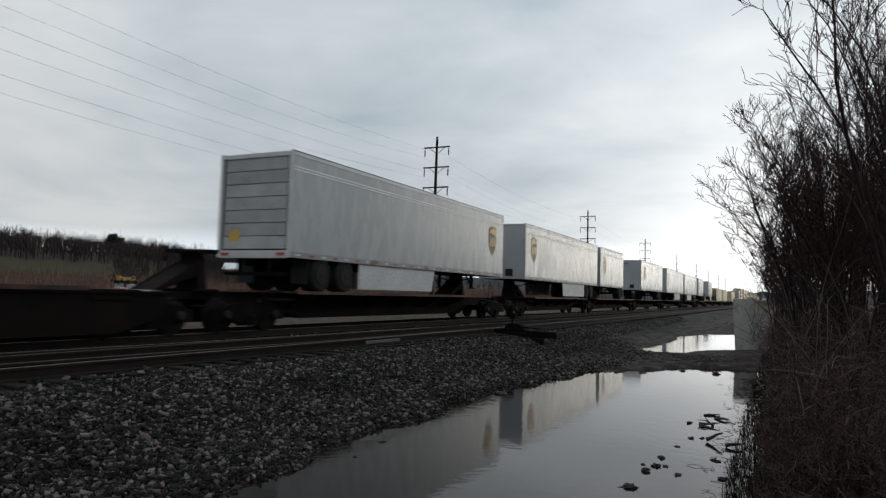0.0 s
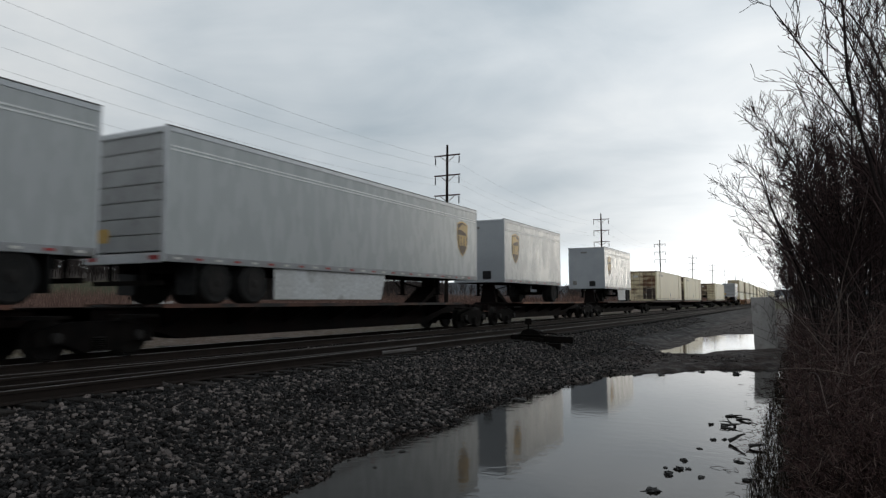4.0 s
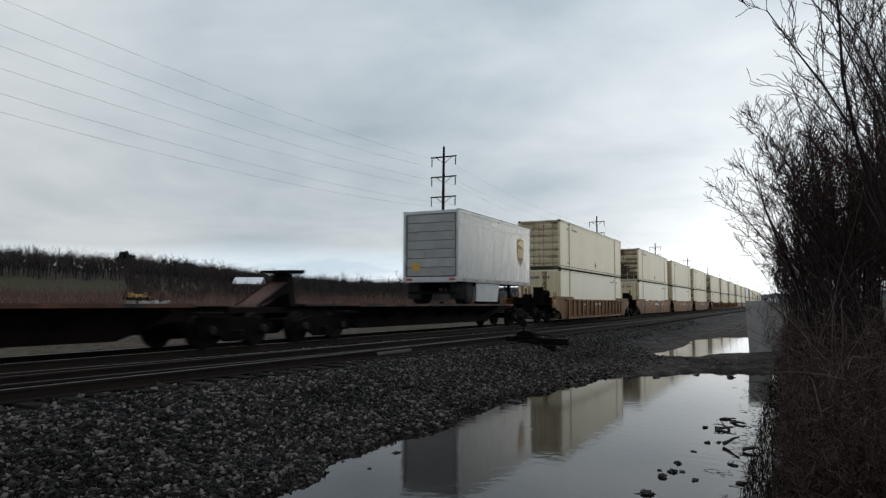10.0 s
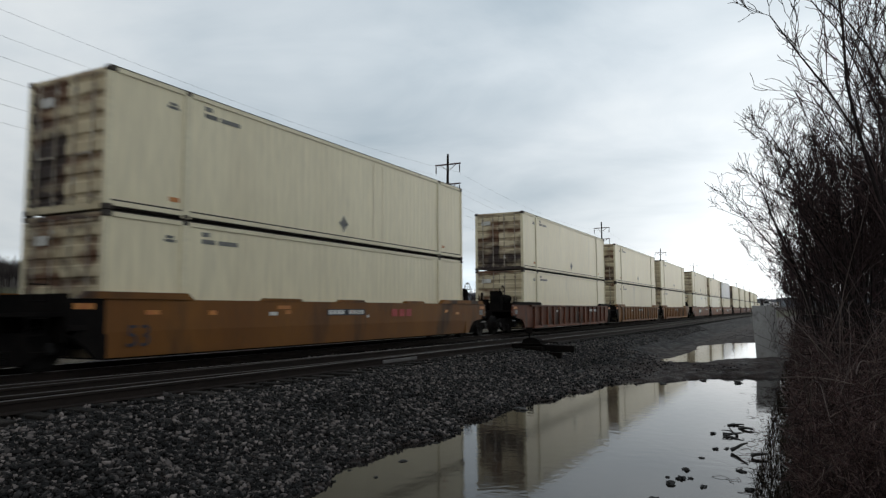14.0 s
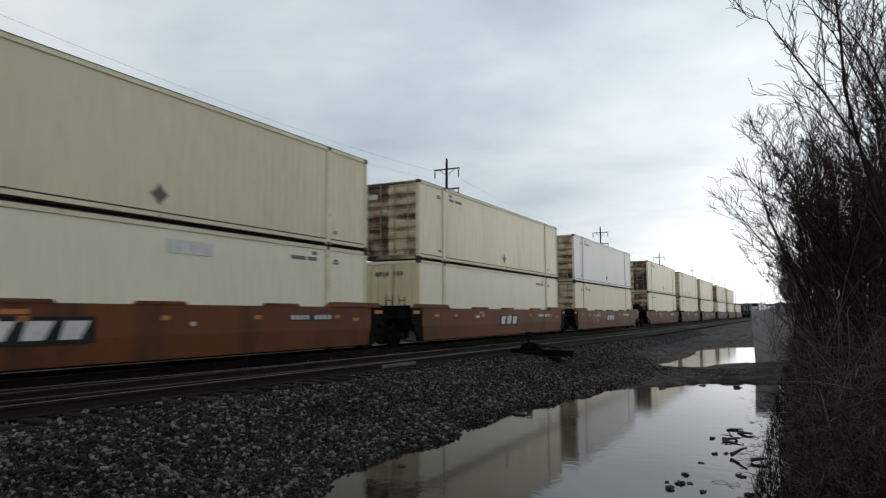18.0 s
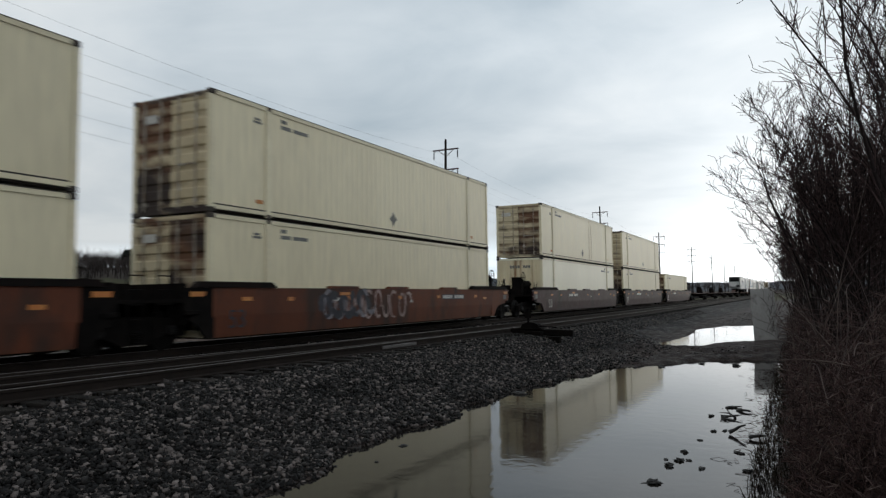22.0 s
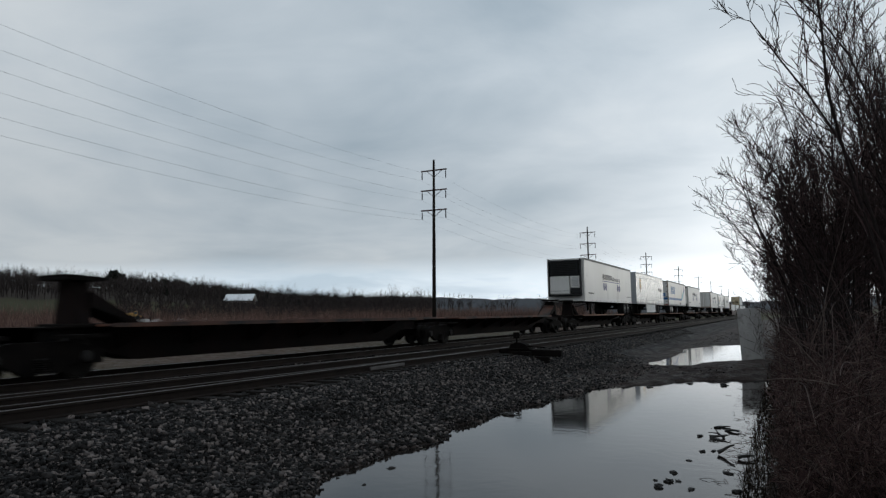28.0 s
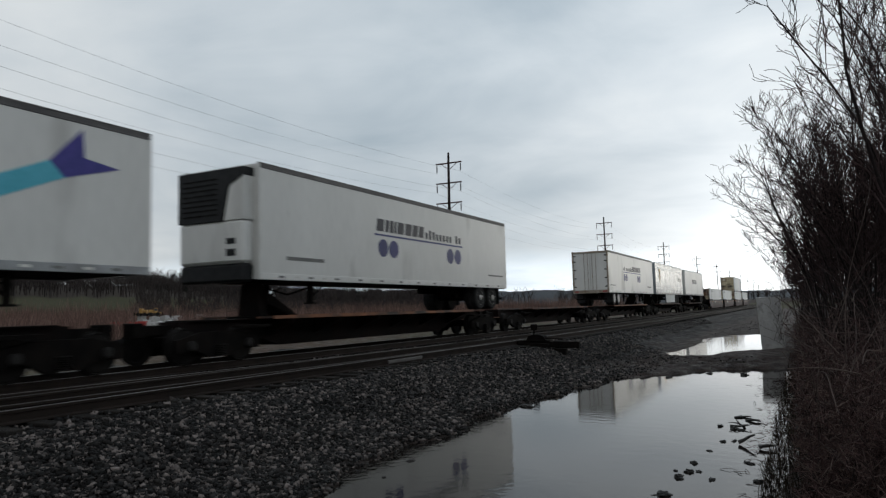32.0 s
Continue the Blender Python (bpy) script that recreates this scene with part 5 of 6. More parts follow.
        if skirt:
            lo, hi = sorted((sx * 1.22, sx * 1.25))
            y1 = ys[-1] - 0.75
            y0 = y1 - (5.4 if n > 10 else 2.6)
            part("side_skirt", prism([(y0, TB), (y1, TB), (y1, 0.12), (y0 + 0.25, 0.12)], "x", lo, hi), M["skirt"], t, "pale aerodynamic side skirt")
        z = 0.0
        if deco == "shield":
            shield(t, mark, 2.56, 0.98, sx * x, sx)
        elif deco == "freight":
            shield(t, 2.2, 2.7, 0.95, sx * x, sx)
            for k in range(10):
                if k != 3:
                    yy = n - 3.35 + k * 0.24
                    yy = yy if sx > 0 else yy
                    lo, hi = sorted((sx * (x + 0.003), sx * (x + 0.008)))
                    part("print_bar", boxes((lo, hi, yy, yy + 0.14, 2.35, 2.35 + (0.42 if k < 5 else 0.32))), M["ink"], t, "dark printed mark")
            lo, hi = sorted((sx * (x + 0.002), sx * (x + 0.006)))
            part("lower_band", boxes((lo, hi, 0.1, n - 0.1, TB + 0.50, TB + 0.54), (lo, hi, 0.1, n - 0.1, TB + 0.60, TB + 0.64)), M["stripe"], t, "pale line along the lower side")
        elif deco == "discs":
            lo, hi = sorted((sx * (x + 0.003), sx * (x + 0.008)))

            def bar(y0, y1, z0, z1, mat, slant=0.0):
                part("print_bar", prism([(y0, z0), (y1, z0), (y1 + slant, z1), (y0 + slant, z1)], "x", lo, hi), M[mat], t, "printed bar of the haulier's mark")
            q0 = 5.35
            for k, (a, w) in enumerate(((0.0, 0.42), (0.52, 0.22), (0.80, 0.22), (1.08, 0.13), (1.28, 0.42), (1.80, 0.42), (2.30, 0.36), (2.74, 0.34))):
                bar(q0 + a, q0 + a + w, 2.62, 3.02, "ink", 0.06)
            for k in range(11):
                if k not in (8,):
                    hgt = (0.24, 0.33, 0.3, 0.24, 0.24, 0.24, 0.24, 0.24, 0, 0.3, 0.24)[k]
                    bar(q0 + 3.25 + k * 0.27, q0 + 3.42 + k * 0.27, 2.60, 2.60 + hgt, "ink")
            bar(q0 - 0.1, q0 + 6.3, 2.47, 2.53, "navy")
            for yy in (q0 + 0.4, q0 + 1.05, q0 + 5.2, q0 + 5.85):
                part("printed_disc", prism([(yy + 0.29 * math.cos(k * math.pi / 12), 2.08 + 0.29 * math.sin(k * math.pi / 12)) for k in range(24)], "x", lo, hi), M["navy"], t, "navy printed disc")
            bar(1.0, 2.6, 1.45, 1.55, "mark")
            bar(n - 2.0, n - 0.4, 1.42, 1.48, "mark")
        elif deco == "arrow":
            lo, hi = sorted((sx * (x + 0.003), sx * (x + 0.008)))

            def poly(pts, mat, label=""):
                part("print_shape", prism(pts, "x", lo, hi), M[mat], t, label)
            # stripe from the doors forward, turning up into an arrow near the nose
            poly([(n - 0.1, 1.62), (n - 0.1, 1.88), (4.6, 1.88), (4.3, 1.62)], "blue", "blue stripe along the trailer side")
            poly([(4.3, 1.62), (4.6, 1.88), (2.2, 2.95), (1.9, 2.66)], "teal", "teal arrow shaft")
            poly([(2.2, 2.95), (1.9, 2.66), (0.75, 3.0), (1.5, 3.1), (1.55, 3.65)], "purple", "violet arrow head")
            for k in range(6):
                yy = n - 1.9 - k * 0.62
                poly([(yy - 0.5, 2.35), (yy, 2.35), (yy - 0.12, 3.25), (yy - 0.62 + 0.1, 3.25)], "blue", "blue block of the haulier's mark")
            for yy in (5.6, 6.15):
                poly([(yy - 0.25, 1.2), (yy, 0.97), (yy + 0.25, 1.2), (yy, 1.43)], "mark")
        elif deco == "wordmark":
            lo, hi = sorted((sx * (x + 0.003), sx * (x + 0.008)))
            for k in range(7):
                part("print_bar", boxes((lo, hi, n * 0.35 + k * 0.6, n * 0.35 + k * 0.6 + 0.42, 2.35, 2.85)), M["ink"], t, "dark printed mark")
    if deco == "arrow":
        part("door_stripe", boxes((-1.18, 1.18, n + 0.02, n + 0.026, 1.62, 1.88)), M["blue"], t, "blue stripe across the doors")
        for k in range(6):
            xx = -0.95 + k * 0.33
            part("door_print", prism([(xx, 2.0), (xx + 0.24, 2.0), (xx + 0.3, 2.45), (xx + 0.06, 2.45)], "y", n + 0.02, n + 0.026), M["blue"], t)
    return t


def build_train():
    deck = 1.055
    # spine cars, from the first platform in sight back
    for a, b, lead, trail, hs, yel, ora in (
            (-22, -4.6, 0, 0, (1.5,), 0, 0), (-4.6, 10.6, 0, 1, (17.4,), 0, 0),
            (13.85, 30.8, 1, 1, (-2.2,), 0, 0), (34.6, 49.4, 1, 0, (1.0,), 0, 0), (49.4, 66.9, 0, 0, (2.9,), 1, 0), (66.9, 84.3, 0, 0, (2.6,), 0, 0), (84.3, 102.3, 0, 0, (2.4,), 0, 0), (102.3, 120.2, 0, 1, (-2.0,), 0, 0),
            (123.9, 138.0, 1, 1, (0.4,), 1, 0), (141.0, 158.3, 1, 0, (1.7,), 0, 0), (158.3, 178.6, 0, 0, (), 0, 0), (178.6, 197.6, 0, 0, (), 1, 0), (197.6, 212.2, 0, 1, (15.6,), 0, 1),
            (215.6, 230.9, 1, 0, (), 0, 0), (230.9, 246.0, 0, 1, (18.0,), 0, 1), (249.5, 265.9, 1, 1, (-1.2,), 0, 0),
            (605.6, 621.0, 1, 0, (-15.5,), 0, 0), (621.0, 637.2, 0, 0, (1.3,), 0, 0), (637.2, 654.6, 0, 0, (1.95,), 0, 0), (654.6, 671.0, 0, 0, (1.6,), 0, 0), (671.0, 686.9, 0, 1, (18.2,), 0, 1),
            (690.9, 707.3, 1, 1, (2.3,), 1, 0), (711.6, 726.6, 1, 1, (1.6,), 1, 0), (730.6, 746.4, 1, 1, (-1.4,), 1, 0), (750.3, 765.5, 1, 1, (2.2,), 1, 0), (769.3, 782.4, 1, 1, (), 0, 0), (786.2, 801.2, 1, 1, (-1.5,), 1, 0), (805, 819.4, 1, 1, (1.5,), 0, 0), (823, 838, 1, 1, (1.5,), 0, 0)):
        spine_unit(a, b, bool(lead), bool(trail), hs, bool(yel), bool(ora), a < 0)
    # trailers
    grey = "grey box trailer with brown and gold shield"
    big = trailer(16.15, "silver", grey + ", slatted roll door", skirt=True, roll=True, deco="shield")
    plain = trailer(16.15, "silver", grey, skirt=True, deco="shield")
    mid = trailer(13.72, "silver", "shorter " + grey, deco="shield", mark=2.1)
    pup = trailer(8.5, "silver", "short single-axle " + grey, axles=1, deco="shield")
    pup_skirt = trailer(8.5, "silver", "short single-axle grey box trailer with a side skirt", axles=1, skirt=True, roll=True, deco="shield")
    freight = trailer(16.15, "silver", "grey box trailer with shield emblem and pale lower lines", skirt=True, deco="freight", slide=1.9)
    cold = trailer(16.15, "white_trl", "white refrigerated trailer with navy discs and lettering bars", reefer=True, deco="discs", white_wheels=True, dark_top=True)
    framed = trailer(16.15, "white_trl", "white refrigerated trailer with a framed unit and navy discs", reefer="framed", deco="discs", white_wheels=True, dark_top=True)
    arrow = trailer(16.15, "white_trl", "white trailer with blue stripe and a teal arrow", deco="arrow", white_wheels=True, dark_top=True)
    word = trailer(16.15, "white_trl", "plain white trailer with a dark printed mark", deco="wordmark")
    used = set()
    for base, s, turned in ((big, 15.0, 1), (plain, 34.45, 0), (pup, 51.6, 0), (mid, 68.86, 0), (plain, 86.12, 0), (big, 103.87, 1), (pup, 123.15, 0), (pup_skirt, 141.92, 0), (pup_skirt, 258.18, 1),
                            (framed, 693.01, 0), (freight, 711.66, 0), (arrow, 731.95, 1), (cold, 751.37, 0), (cold, 786.49, 1), (freight, 804.04, 0), (word, 822.33, 0)):
        ob = base if base not in used else copy_thing(base, Matrix())
        used.add(base)
        n = {mid: 13.72, pup: 8.5, pup_skirt: 8.5}.get(base, 16.15)
        ride(ob, s, deck, bool(turned), n)
    # containers on spine cars and in wells
    box_cream = container("cream", "cream 53 ft steel container with rust-stained doors")
    box_seam = container("cream", "cream 53 ft steel container with a repaired side panel", 1, 9.6, 8.0)
    box_mid = container("cream", "cream 53 ft steel container with a large grey diamond", 1, 0.0, 8.2)
    box_bare = container("cream", "cream 53 ft steel container with plain ribbed sides", 1, 0.0, 0.0)
    box_back = container("cream_pale", "pale cream 53 ft steel container, plain ribbed end leading", -1, 0.0, 0.0)
    box_grey = container("grey_box", "pale grey 53 ft steel container with rust-stained doors")
    used = set()

    def load(base, s, z, turned=False):
        ob = base if base not in used else copy_thing(base, Matrix())
        used.add(base)
        ride(ob, s, z, turned, CL)
        return ob

    for s, b in ((162.2, box_cream), (181.05, box_seam), (216.57, box_cream)):
        load(b, s, 1.12)
    wells = {}

    def well(style, s, lead, last):
        mat, ribbed, label, mark = {
            "yr": ("well_yellow", True, "worn yellow well car with ribbed side walls", None),
            "y": ("well_yellow", False, "worn yellow well car with smooth side walls", "ink"),
            "o": ("well_orange", False, "faded orange well car with smooth side walls", "ink"),
            "q": ("well_orange", False, "faded orange well car with its black panel set forward", "ink"),
            "rr": ("well_rust", True, "rusty brown well car with ribbed side walls", None),
            "r": ("well_rust", False, "red-brown well car with smooth side walls", "ink"),
            "m": ("well_maroon", False, "dark maroon well car with white stencils", "white_mark")}[style]
        key = (style, lead, last)
        if key not in wells:
            car = well_unit(mat, ribbed, label, 2.7 if style == "q" else 0.0, lead, last)
            if mark:
                size_mark(car, mark)
            if last:
                last_bogie(car)
            wells[key] = car
        else:
            car = copy_thing(wells[key], Matrix())
        ride(car, s)
        if style == "r":
            scrawl(car, int(s), 4.6, 9.0 if last else 6.6, "spray_pale")
            if last:
                scrawl(car, 3, 4.0, 6.0, "ink", 0.09)
                scrawl(car, 5, 4.1, 6.4, "spray_blue", 0.05)
            elif s > 490:
                scrawl(car, 12, 9.4, 13.2, "spray_blue", 0.05, 0.7)
        elif style == "o" and last:
            scrawl(car, 8, 3.6, 5.2, "spray_pale")

    lo, hi = 0.20, 3.12
    stacks = ((271.97, "yr", 1, "d", "p"), (295.33, "y", 0, "d", "p"), (314.66, "y", 0, "b", "p"), (334.26, "y", 1, "s", "d"),
              (357.41, "rr", 0, "d", "d"), (376.88, "yr", 0, "d", "d"), (396.2, "yr", 1, "M", "d"),
              (419.43, "q", 0, "d", "p"), (438.96, "o", 0, "M", "p"), (458.5, "o", 1, "g", "d"),
              (482.11, "r", 0, "d", "d"), (501.43, "r", 0, "d", "d"), (520.87, "r", 1, "d", "d"),
              (544.27, "m", 0, "s", "p"), (563.59, "m", 0, "d", "d"), (583.0, "m", 1, "", "d"),
              (846.0, "m", 0, "", "g"), (865.4, "m", 1, "", "g"), (888.8, "m", 0, "g", "g"), (908.2, "m", 1, "", "g"))
    lead = True
    for s, style, last, up, low in stacks:
        well(style, s, lead, bool(last))
        lead = bool(last)
        low_box = load({"p": box_back, "g": box_grey}.get(low, box_bare), s, lo, low == "p")
        if style == "q":
            part("pasted_sheet", boxes((-1.288, -1.281, 6.4, 7.7, CH - 0.62, CH - 0.32)), M["white_mark"], low_box, "pale sheet pasted on the side")
        if up:
            load({"g": box_grey, "s": box_seam, "b": box_bare, "M": box_mid}.get(up, box_cream), s, hi)


build_train()


# ---------------------------------------------------------------- rods in bulk
def rods(name, segs, material, parent=None, sides=3):
    """Many tapered three-sided rods as one mesh: rows of x0 y0 z0 x1 y1 z1 r0 r1."""
    s = np.asarray(segs, float)
    p0, p1, r0, r1 = s[:, :3], s[:, 3:6], s[:, 6:7], s[:, 7:8]
    d = p1 - p0
    d /= np.maximum(np.linalg.norm(d, axis=1, keepdims=True), 1e-6)
    ref = np.where(np.abs(d[:, 2:3]) > 0.9, [[1.0, 0, 0]], [[0, 0, 1.0]])
    u = np.cross(d, ref)
    u /= np.linalg.norm(u, axis=1, keepdims=True)
    w = np.cross(d, u)
    ring = []
    for p, r in ((p0, r0), (p1, r1)):
        for k in range(sides):
            a = 2 * np.pi * k / sides
            ring.append(p + r * (u * np.cos(a) + w * np.sin(a)))
    v = np.stack(ring, 1).reshape(-1, 3)
    b = (np.arange(len(s)) * 2 * sides)[:, None]
    f = np.concatenate([b + np.array([[k, (k + 1) % sides, sides + (k + 1) % sides, sides + k]]) for k in range(sides)])
    return mesh_np(name, v, f, material, parent)


def sprout(out, rng, p, d, length, r, n, level, top, pull=(0, 0, 0), start=0.22, up=0.55):
    """Grows one bending stem of n segments and its side shoots into out; pull draws the shoots to one side."""
    step = length / n
    p, d = np.array(p, float), np.array(d, float)
    bow = rng.normal(0, 0.05 if level or up < 0.6 else 0.022, 3)
    for i in range(n):
        d = d + bow + rng.normal(0, 0.19 if level else 0.07, 3) + np.array([0, 0, 0.06 if level else 0.04])
        d /= np.linalg.norm(d)
        q = p + d * step
        ra, rb = r * (1 - 0.8 * i / n), r * (1 - 0.8 * (i + 1) / n)
        out.append((*p, *q, max(ra, 0.0052), max(rb, 0.0042), level))
        p = q
        if level < top and i >= (n * start if level == 0 else 0):
            for _ in range((rng.integers(1, 3) if up < 0.6 else rng.integers(2, 4)) if level == 0 else (rng.random() < (0.66 if up < 0.6 else 0.8)) + 0):
                a = rng.uniform(0, 2 * np.pi)
                side = np.array([np.cos(a), np.sin(a), rng.uniform(-0.2, 0.7)]) + pull
                dd = d * up + side * rng.uniform(0.4, 0.9)
                dd /= np.linalg.norm(dd)
                left = length * (1 - i / n)
                sprout(out, rng, p, dd, min(left, length * 0.5) * (rng.uniform(0.35, 0.8) if up < 0.6 else rng.uniform(0.22, 0.6)) + 0.16, max(rb * 0.5, 0.005), max(4, n // 2), level + 1, top, pull, up=up)


def bare_shrub(seed, height, stems, label="", top=3, thick=0.03, pull=(0, 0, 0), tilt=(-0.16, 0.16), start=0.22, up=1.0):
    rng = np.random.default_rng(seed)
    t = thing("bare_shrub", label or "leafless roadside shrub with many dark upright stems", "shrub", "roadside thicket")
    out = []
    for k in range(stems):
        a = rng.uniform(0, 2 * np.pi)
        b = rng.uniform(0, 0.5)
        lean = tilt[0] + (tilt[1] - tilt[0]) * (k + rng.uniform(0, 1)) / stems
        d = np.array([lean, rng.uniform(-0.16, 0.16), 1.0])
        sprout(out, rng, (np.cos(a) * b, np.sin(a) * b, -0.25), d / np.linalg.norm(d), height * rng.uniform(0.75, 1.05), thick * rng.uniform(0.6, 1.2), 10, 0, top, np.array(pull), start, up)
    out = np.array(out)
    for name, lo, hi, mat, sides in (("stemwork", 0, 1, "bark", 5), ("branchwork", 1, 2, "twig", 4), ("twigwork", 2, 9, "twig", 3)):
        o = rods(name, out[(out[:, 8] >= lo) & (out[:, 8] < hi), :8], M[mat], t, sides)
        o["kind"] = "stuff"
    return t


def build_thicket():
    kinds = [bare_shrub(11, 7.2, 7, thick=0.042), bare_shrub(12, 8.2, 6, thick=0.048), bare_shrub(13, 5.8, 7, thick=0.038), bare_shrub(15, 9.4, 5, thick=0.06)]
    rng = random.Random(46)
    spots = []
    y = 11.5
    while y < 62:
        edge = float(np.interp(y, [10, 14, 20, 31, 36, 45, 75], [1.5, 1.25, 1.0, 0.95, 0.4, 0.1, -0.6]))
        for k in range(4 if y < 20 else 3):
            x = edge + k * (1.15 + 0.02 * y)
            if x < 0.15 * y + 0.6:
                spots.append((x + rng.uniform(-0.1, 0.4), y + rng.uniform(-0.8, 0.8)))
        y += 2.9 if y < 24 else (4.6 if y < 40 else 8)
    used = set()
    for x, y in spots:
        b = kinds[rng.choice((0, 2)) if x < 0.045 * y + 0.8 else rng.randrange(4)]
        turn = rng.uniform(0, 360)
        m = pose(x, y, float(ground_z(np.array([x]), np.array([y]))[0]), 0, 0, turn)
        if b not in used:
            used.add(b)
            b.matrix_basis = m
        else:
            copy_thing(b, m)
    # shrubs at the thicket's edge reach out over the water
    reach = "leafless shrub reaching out over the puddle"
    for seed, high, thick, pull, tilt, x, y in ((267, 5.0, 0.035, -0.15, -0.16, 1.3, 16.0), (260, 5.3, 0.04, -0.3, -0.2, 0.6, 17.0), (128, 5.4, 0.04, -0.3, -0.2, 0.55, 17.0)):
        b = bare_shrub(seed, high, 5, reach, thick=thick, pull=(pull, 0, 0), tilt=(tilt, 0.08), start=0.4, up=0.55)
        b.matrix_basis = pose(x, y, 0.15)
    for seed, high, x, y in ((332, 5.8, 2.1, 16.0), (310, 6.0, 2.5, 14.5), (318, 6.0, 2.5, 12.6), (354, 7.0, 3.0, 16.5)):
        b = bare_shrub(seed, high, 4, "tall leafless shrub with straight dark stems", thick=0.045, tilt=(-0.08, 0.1), start=0.3)
        b.matrix_basis = pose(x, y, 0.25)
    for seed, high, x, y, turn in ((401, 7.0, 4.6, 15.0, 0), (402, 7.6, 6.0, 19.0, 0)):
        b = bare_shrub(seed, high, 2, "tall leafless tree with stout dark limbs", thick=0.09, pull=(-0.05, 0, 0), tilt=(0.0, 0.1), start=0.35)
        b.name = "bare_tree"
        b.matrix_basis = pose(x, y, 0.3, 0, 0, turn)
        tagged(b, category="tree")
    # arching brambles and dead stalks below
    g = np.random.default_rng(8)
    segs = []
    for k in range(4500):
        y = 6.0 + 40 * g.random() ** 1.6
        x = -0.008 * y + 0.05 + g.uniform(0, 0.14 * y + 0.8)
        p = np.array([x, y, float(np.interp(x, [-0.3, 1.2, 4], [0.05, 0.25, 0.4]))])
        d = np.array([g.normal(-0.12, 0.4), g.normal(0, 0.4), 1.0])
        d /= np.linalg.norm(d)
        n = 18
        ln = g.uniform(0.7, 2.6) / n
        r = g.uniform(0.0025, 0.005) + 0.008 * g.random() ** 10
        for i in range(n):
            d = d + np.array([g.normal(-0.01, 0.4), g.normal(0, 0.4), -0.04 + g.normal(0, 0.33)])
            d /= np.linalg.norm(d)
            q = p + d * ln
            if q[2] < 0.02 or (q[1] < 5.2) or q[0] < -0.011 * q[1] - 0.05 + 0.06 * g.normal():
                break
            segs.append((*p, *q, r * (1 - i / 20), r * (1 - (i + 1) / 20)))
            if i > 1:
                for _ in range(2):
                    e = d + g.normal(0, 0.9, 3)
                    e /= np.linalg.norm(e)
                    e2 = q + e * g.uniform(0.04, 0.15)
                    if e2[0] > -0.014 * e2[1] - 0.12 and e2[2] > 0.01 and e2[1] > 5:
                        segs.append((*q, *e2, 0.0045, 0.0022))
            p = q
    ob = rods("bramble_thicket", segs, M["bramble"])
    tagged(ob, "tangled red-brown brambles and dead stalks", "brambles", kind="stuff")
    # long pale canes arching out of the tangle
    segs = []
    for k in range(190):
        y = 6.4 + 16 * g.random() ** 1.4
        p = np.array([-0.011 * y + g.uniform(0.0, 0.10 * y), y + g.normal(0, 0.4), g.uniform(0.1, 1.6)])
        d = np.array([g.normal(0.1, 0.7), g.normal(-0.1, 0.4), g.uniform(0.3, 1.2)])
        r = g.uniform(0.0035, 0.006)
        for i in range(12):
            d = d / np.linalg.norm(d) + np.array([g.normal(0, 0.06), g.normal(0, 0.06), -0.10])
            q = p + d / np.linalg.norm(d) * 0.13
            if q[2] < 0.05 or q[0] < -0.012 * q[1] - 0.15:
                break
            segs.append((*p, *q, r, r * 0.95))
            p, r = q, r * 0.95
    tagged(rods("arching_canes", segs, M["cane"], None, 4), "long pale bramble canes arching out of the thicket", "brambles", kind="stuff")
    segs = []
    for k in range(6000):
        y = 5.6 + 22 * g.random() ** 1.5
        x = g.uniform(-0.5, 1.4)
        z = float(np.interp(x, [-0.9, -0.2, 1.2], [0.0, 0.10, 0.28]))
        a = g.uniform(0, 2 * np.pi)
        h = g.uniform(0.06, 0.22)
        t = g.uniform(0.1, 0.6)
        segs.append((x, y, z - 0.03, x + math.cos(a) * h * t * 0.5, y + math.sin(a) * h * t * 0.5, z + h * 0.6, 0.0045, 0.0035))
        segs.append((*segs[-1][3:6], x + math.cos(a) * h * t * 1.4, y + math.sin(a) * h * t * 1.4, z + h * (0.9 - 0.4 * t), 0.0035, 0.0015))
    ob = rods("dead_grass", segs, M["dry_grass"])
    tagged(ob, "flattened dead grass along the puddle's edge", "grass", kind="stuff")
    # drowned twigs and stalks at the water's edge
    segs = []
    for k in range(380):
        y = 6.2 + 13.5 * g.random()
        x = -0.02 * y - 0.05 - abs(g.normal(0, 0.26))
        a = g.uniform(0, 2 * np.pi)
        h = g.uniform(0.02, 0.12)
        b = a + g.normal(0, 0.9)
        e = (x + math.cos(a) * h, y + math.sin(a) * h, abs(g.normal(0.0, 0.02)) + 0.004)
        segs.append((x, y, 0.004, *e, 0.0038, 0.003))
        segs.append((*e, e[0] + math.cos(b) * h * 0.8, e[1] + math.sin(b) * h * 0.8, abs(e[2] + g.normal(0, 0.02)) * 0.4 + 0.003, 0.003, 0.002))
    tagged(rods("drowned_stalks", segs, M["twig"]), "dark stalks and twigs lying in the shallow water", "twigs", kind="stuff")


# ---------------------------------------------------------------- poles and wires
POLE_X, POLE_Y0, POLE_STEP = -34.2, 67.9, 68.3


